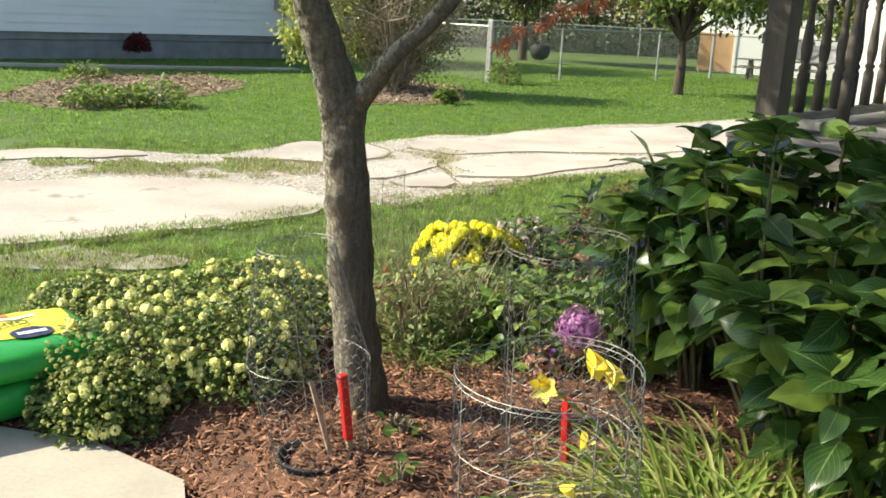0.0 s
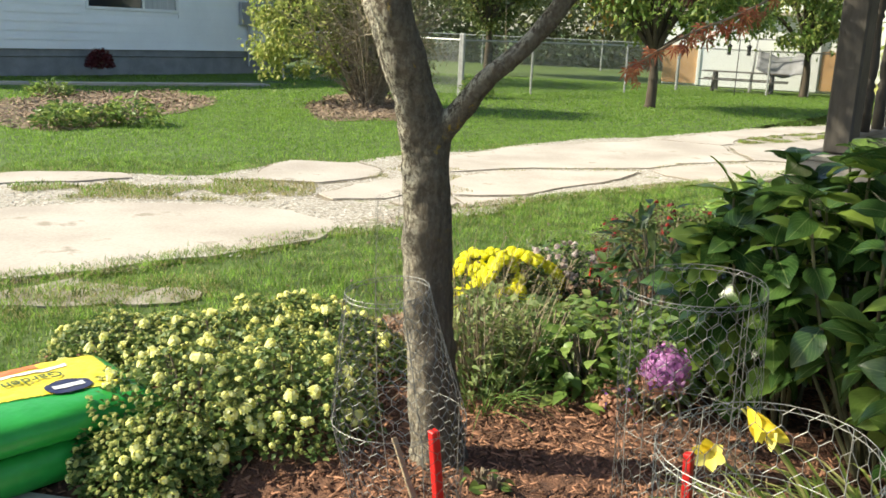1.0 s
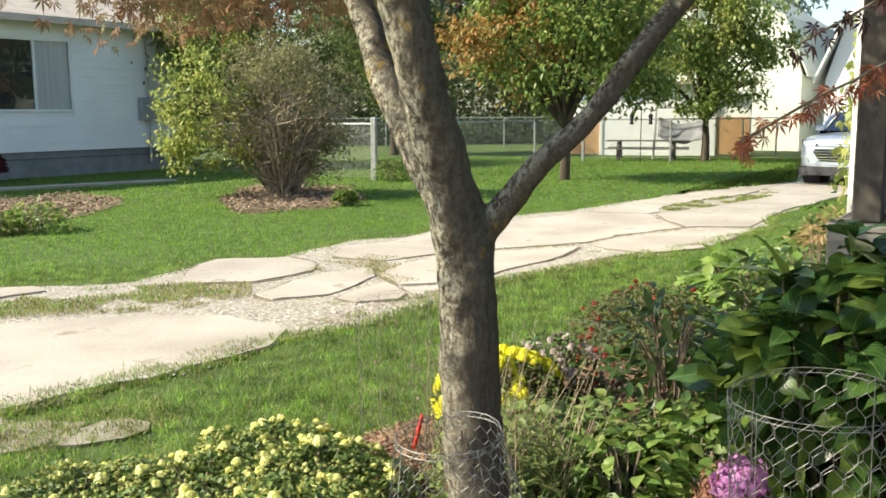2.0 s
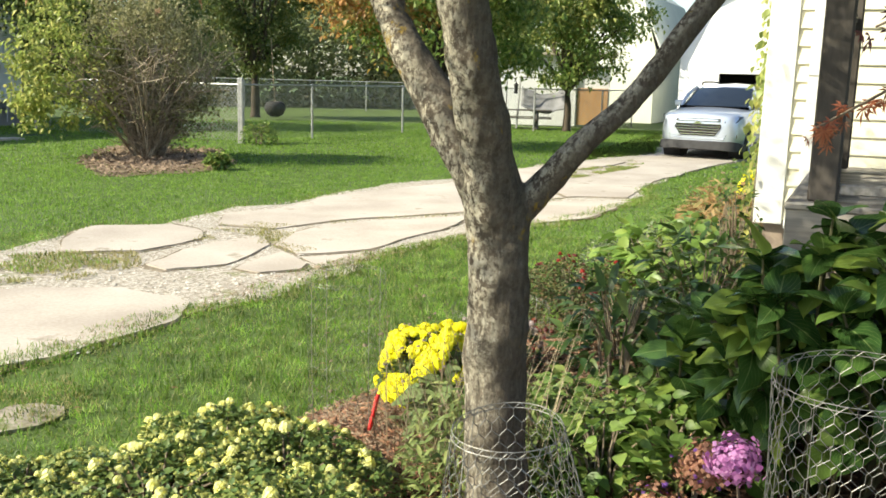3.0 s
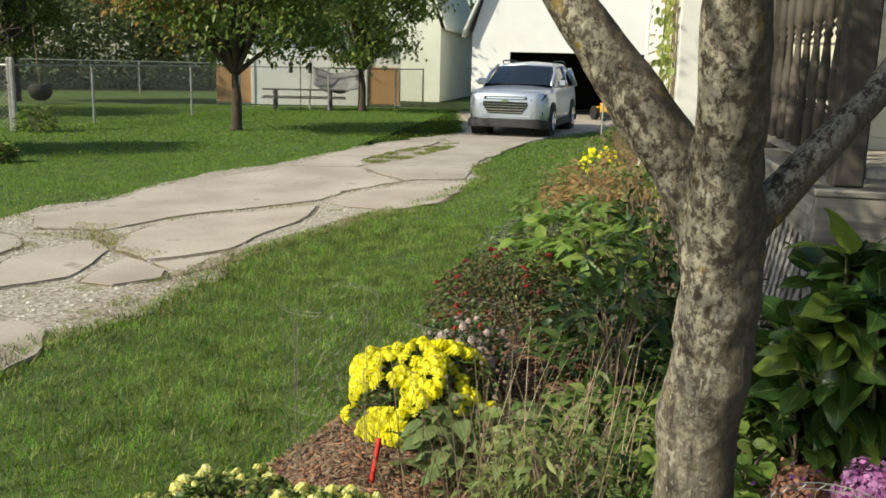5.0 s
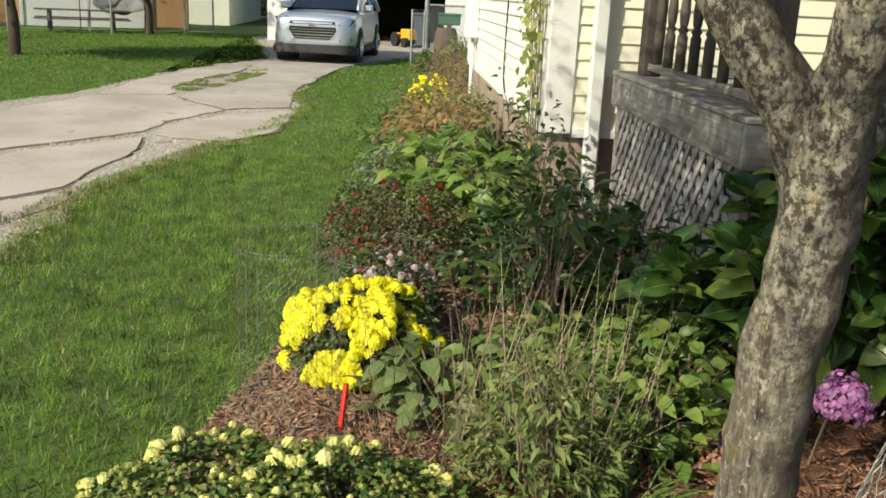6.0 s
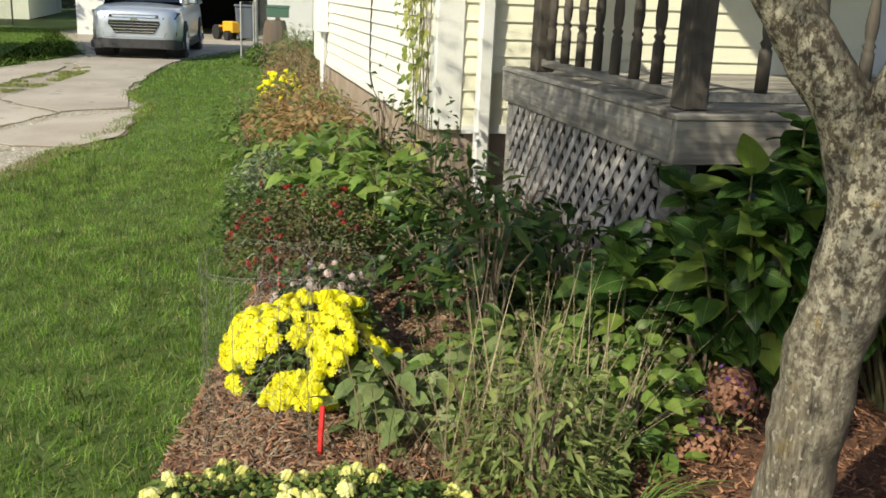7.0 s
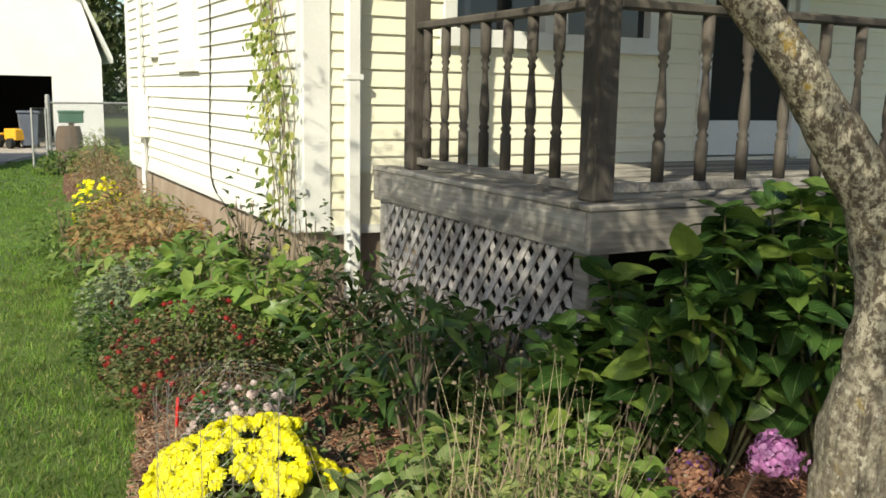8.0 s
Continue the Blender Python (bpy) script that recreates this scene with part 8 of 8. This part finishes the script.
def pillow(bm, lx, ly, h, nx=26, ny=20):
    """A filled bag: two bulging sheets joined in a flat seam."""
    top, low = [], []
    for i in range(nx + 1):
        for j in range(ny + 1):
            x, y = 2 * i / nx - 1, 2 * j / ny - 1
            full = ((1 - x ** 6) * (1 - y ** 6)) ** 0.5 if abs(x) < 1 and abs(y) < 1 else 0.0
            wr = 0.05 * noise.noise(Vector((x * 3, y * 3, h * 20))) + 0.025 * noise.noise(Vector((x * 9, y * 9, 1)))
            top.append(bm.verts.new((x * lx, y * ly, h * (0.5 + full * (0.5 + wr)))))
            low.append(bm.verts.new((x * lx, y * ly, h * (0.5 - full * 0.5))))
    w = ny + 1
    for i in range(nx):
        for j in range(ny):
            a = i * w + j
            bm.faces.new((top[a], top[a + w], top[a + w + 1], top[a + 1]))
            bm.faces.new((low[a], low[a + 1], low[a + w + 1], low[a + w]))
    bmesh.ops.remove_doubles(bm, verts=bm.verts, dist=0.0005)


def soil_bag(at, lx, ly, h, label, upper):
    b = thing("soil_bag", label, "bag", "soil bags", at=at)
    bm = bmesh.new()
    pillow(bm, lx, ly, h)
    body = part("bag", bm, M_BAG, b, smooth=True)
    def print_(name, outline, mat, lift, label=""):
        """A printed field lying on the bag's upper film."""
        bm = bmesh.new()
        pillow(bm, lx, ly, h, 150, 110)
        bmesh.ops.delete(bm, geom=[f for f in bm.faces if f.normal.z < 0.05 or not outline(f.calc_center_median().x / lx, f.calc_center_median().y / ly)], context="FACES")
        for v in bm.verts:
            v.co.z += lift
        return part(name, bm, mat, b, label, smooth=True)
    if upper:
        print_("yellow_field", lambda x, y: -0.93 < x < 0.78 + 0.1 * y and -0.3 < y + 0.25 * x and y < 0.93, M_BAGYELLOW, 0.003, "printed yellow field")
        print_("orange_field", lambda x, y: -0.93 < x < 0.25 and 0.62 < y < 0.93, M_BAGORANGE, 0.005, "printed orange field")
        print_("white_stripe", lambda x, y: -0.9 < x < 0.5 and 0.46 < y < 0.54, M_BAGWHITE, 0.006)
        print_("emblem", lambda x, y: ((x - 0.28) / 0.22) ** 2 + ((y + 0.22) / 0.22) ** 2 < 1, M_BAGNAVY, 0.008, "navy oval emblem")
        print_("emblem_bar", lambda x, y: abs(x - 0.28) < 0.14 and abs(y + 0.22) < 0.05, M_BAGWHITE, 0.01)
        txt = bpy.data.curves.new("lettering", "FONT")
        txt.body, txt.size, txt.extrude, txt.align_x, txt.align_y = "Garden Soil", 0.065, 0.001, "CENTER", "CENTER"
        txt.materials.append(M_BAGINK)
        word = new("lettering", txt)
        word.parent = b
        tagged(word, "dark green printed word")
        word.matrix_basis = pose(-0.03, 0.055, h + 0.011, 0, 0, 180)
    return b


soil_bag(pose(-1.5, 2.93, 0.02, 0, 0, 50), 0.34, 0.25, 0.15, "green plastic soil bag lying beneath another", False)
soil_bag(pose(-1.46, 2.96, 0.165, 1, 0, 47), 0.35, 0.255, 0.115, "green and yellow plastic soil bag on top of another", True)

# ---------------------------------------------------------------- far things on the lawn
def picnic_table(at):
    t = thing("picnic_table", "grey wooden picnic table before the shed", "table", at=at)
    for i in range(5):
        bm = bmesh.new()
        box(bm, (-0.95, -0.36 + i * 0.147, 0.72), (0.95, -0.36 + i * 0.147 + 0.135, 0.76), 0.005)
        part("plank", bm, M_DARKWOOD, t)
    for y in (-0.75, 0.5):
        bm = bmesh.new()
        box(bm, (-0.95, y, 0.42), (0.95, y + 0.25, 0.46), 0.005)
        part("bench", bm, M_DARKWOOD, t)
    for x in (-0.65, 0.6):
        for s in (1, -1):
            bm = bmesh.new()
            tube(bm, [(x, s * 0.2, 0.72), (x, s * 0.62, 0.0)], 0.045, 4)
            part("leg", bm, M_DARKWOOD, t)
        bm = bmesh.new()
        box(bm, (x - 0.03, -0.75, 0.36), (x + 0.03, 0.75, 0.43), 0.004)
        part("brace", bm, M_DARKWOOD, t)
picnic_table(pose(8.5, 28.3, 0, 0, 0, -21) @ Matrix.Diagonal((1.3, 0.9, 0.76, 1)))
M_TARP = material("grey_tarp", (0.26, 0.26, 0.27), (0.15, 0.15, 0.155), 0.6, scale=4, fine=30, bump=0.5)
swing = thing("garden_swing", "garden swing with a grey cover on an A-frame", "swing", at=pose(9.55, 28.3, 0, 0, 0, -20))
for x in (-0.75, 0.75):
    for s in (1, -1):
        bm = bmesh.new()
        tube(bm, [(x, 0, 1.55), (x * 1.1, s * 0.6, 0)], 0.025, 6)
        part("leg", bm, M_STEEL, swing)
bm = bmesh.new()
tube(bm, [(-0.8, 0, 1.55), (0.8, 0, 1.55)], 0.025, 6)
part("crossbar", bm, M_STEEL, swing)
bm = bmesh.new()
bmesh.ops.create_grid(bm, x_segments=14, y_segments=10, size=0.5)
for v in bm.verts:
    v.co = Vector((v.co.x * 1.4, v.co.y * 0.9, 0.75 + 0.55 * (v.co.y + 0.5) ** 2 - 0.25 * math.cos(v.co.x * 3) + 0.08 * noise.noise(v.co * 6)))
bmesh.ops.solidify(bm, geom=bm.faces[:], thickness=0.03)
part("cover", bm, M_TARP, swing, "sagging grey cover", smooth=True)
pot = thing("hanging_planter", "dark round planter hanging on a rope behind the fence", "planter", at=pose(1.55, 31.8, 0))
bm = bmesh.new()
lathe(bm, [(0.08, 0.12), (0.16, 0.27), (0.32, 0.34), (0.46, 0.33), (0.56, 0.27), (0.58, 0.2), (0.54, 0.18)], 16)
part("bowl", bm, M_BLACK, pot, smooth=True)
bm = bmesh.new()
tube(bm, [(0, 0, 0.5), (-0.05, 0.1, 1.4), (-0.1, 0.2, 2.6)], 0.014, 5)
part("rope", bm, M_STICK, pot)
hook = thing("feeder_pole", "thin garden pole with two dark hanging feeders", "bird feeder", at=pose(7.65, 26.3, 0, 0, 0, -20))
bm = bmesh.new()
tube(bm, [(0, 0, -0.1), (0, 0, 1.5)], 0.012, 6)
tube(bm, smooth_line([(-0.26, 0, 1.42), (-0.2, 0, 1.52), (0, 0, 1.5), (0.2, 0, 1.52), (0.26, 0, 1.42)], 4), 0.01, 5)
part("pole", bm, M_BLACK, hook)
for x in (-0.26, 0.26):
    bm = bmesh.new()
    lathe(bm, [(1.08, 0.02), (1.1, 0.07), (1.14, 0.045), (1.28, 0.05), (1.33, 0.075), (1.38, 0.02), (1.42, 0.006)], 8)
    bmesh.ops.translate(bm, vec=(x, 0, 0), verts=bm.verts)
    part("feeder", bm, M_BLACK, hook)

# by the barn bay and the gate
M_BLUEBIN = material("bin_plastic", (0.12, 0.14, 0.18), (0.09, 0.1, 0.13), 0.6, scale=4, fine=40, bump=0.05)
M_TOY = material("yellow_plastic", (0.75, 0.4, 0.03), (0.65, 0.33, 0.03), 0.5, scale=4, fine=40, bump=0.05)
for u, v in ((22.5, -0.56),):
    b = thing("wheelie_bin", "dark grey-blue wheelie bin by the barn", "bin", at=HOUSE @ Matrix.Translation((u, -v, 0)))
    bm = bmesh.new()
    vs = box(bm, (-0.24, -0.22, 0.06), (0.24, 0.22, 0.85), 0.02)
    for q in bm.verts:
        k = 0.8 + 0.25 * q.co.z / 0.85
        q.co.x, q.co.y = q.co.x * k, q.co.y * k
    part("bin", bm, M_BLUEBIN, b)
    bm = bmesh.new()
    box(bm, (-0.28, -0.26, 0.86), (0.26, 0.26, 0.92), 0.02)
    part("lid", bm, M_BLUEBIN, b)
    for s in (1, -1):
        bm = bmesh.new()
        tube(bm, [(0.2, s * 0.2, 0.1), (0.2, s * 0.25, 0.1)], 0.1, 12)
        part("wheel", bm, M_BLACK, b)
toy = thing("toy_tractor", "yellow toy tractor in front of the barn bay", "toy", at=HOUSE @ Matrix.Translation((22.6, 0.95, 0)) @ Matrix.Rotation(0.5, 4, "Z") @ Matrix.Scale(0.8, 4))
for nm, a, c, mt in (("hood", (-0.5, -0.2, 0.25), (0.1, 0.2, 0.6), M_TOY), ("seat", (0.12, -0.18, 0.3), (0.45, 0.18, 0.45), M_BLACK), ("fender", (0.1, -0.3, 0.4), (0.5, 0.3, 0.46), M_TOY)):
    bm = bmesh.new()
    box(bm, a, c, 0.03)
    part(nm, bm, mt, toy)
for x, r in ((-0.35, 0.16), (0.3, 0.24)):
    for s in (1, -1):
        bm = bmesh.new()
        tube(bm, [(x, s * 0.2, r), (x, s * 0.34, r)], r, 14)
        part("wheel", bm, M_BLACK, toy)
M_BOXGREEN = material("green_enamel", (0.03, 0.13, 0.08), (0.02, 0.1, 0.06), 0.5, scale=5, fine=40, bump=0.05)
mail = thing("garden_box", "green metal box on a post by the gate", "post box", at=pose(11.9, 17.03, 0, 0, 0, -45))
bm = bmesh.new()
box(bm, (-0.23, -0.13, 0.81), (0.23, 0.13, 1.0), 0.015)
box(bm, (-0.25, -0.15, 1.0), (0.25, 0.15, 1.05), 0.012)
part("box", bm, M_BOXGREEN, mail)
bm = bmesh.new()
box(bm, (-0.05, -0.05, -0.1), (0.05, 0.05, 0.81), 0.006)
part("post", bm, M_STICK, mail)
M_BARREL = material("old_barrel_wood", (0.15, 0.095, 0.06), (0.075, 0.05, 0.034), 0.85, scale=6, fine=60, bump=0.4, stretch=(1, 1, 0.15))
barrel = thing("barrel", "old brown wooden barrel by the gate", "barrel", at=pose(11.75, 16.95, 0))
bm = bmesh.new()
lathe(bm, [(0.0, 0.2), (0.15, 0.245), (0.38, 0.26), (0.6, 0.245), (0.75, 0.2), (0.75, 0.17), (0.7, 0.17)], 14)
part("body", bm, M_BARREL, barrel)

# fallen leaves on the lawn
for i, (x, y) in enumerate([(-0.6, 5.5), (-1.0, 5.1), (0.2, 6.2), (-0.2, 5.9), (0.9, 7.2), (-1.4, 4.9), (-0.9, 6.1), (1.6, 7.4), (-0.3, 5.35), (0.5, 6.9)]):
    t = tagged(part("fallen_leaf", scatter("fallen_leaf", MAPLE, np.array([(0.0, 0.0, 0.0)]), turns(np.array([i * 1.3]), np.array([0.15]), np.array([0.1])), np.array([0.026]), M_MAPLE), M_MAPLE), "rusty fallen maple leaf on the grass", "leaf", "fallen leaves")
    t.location = (x, y, 0.05)
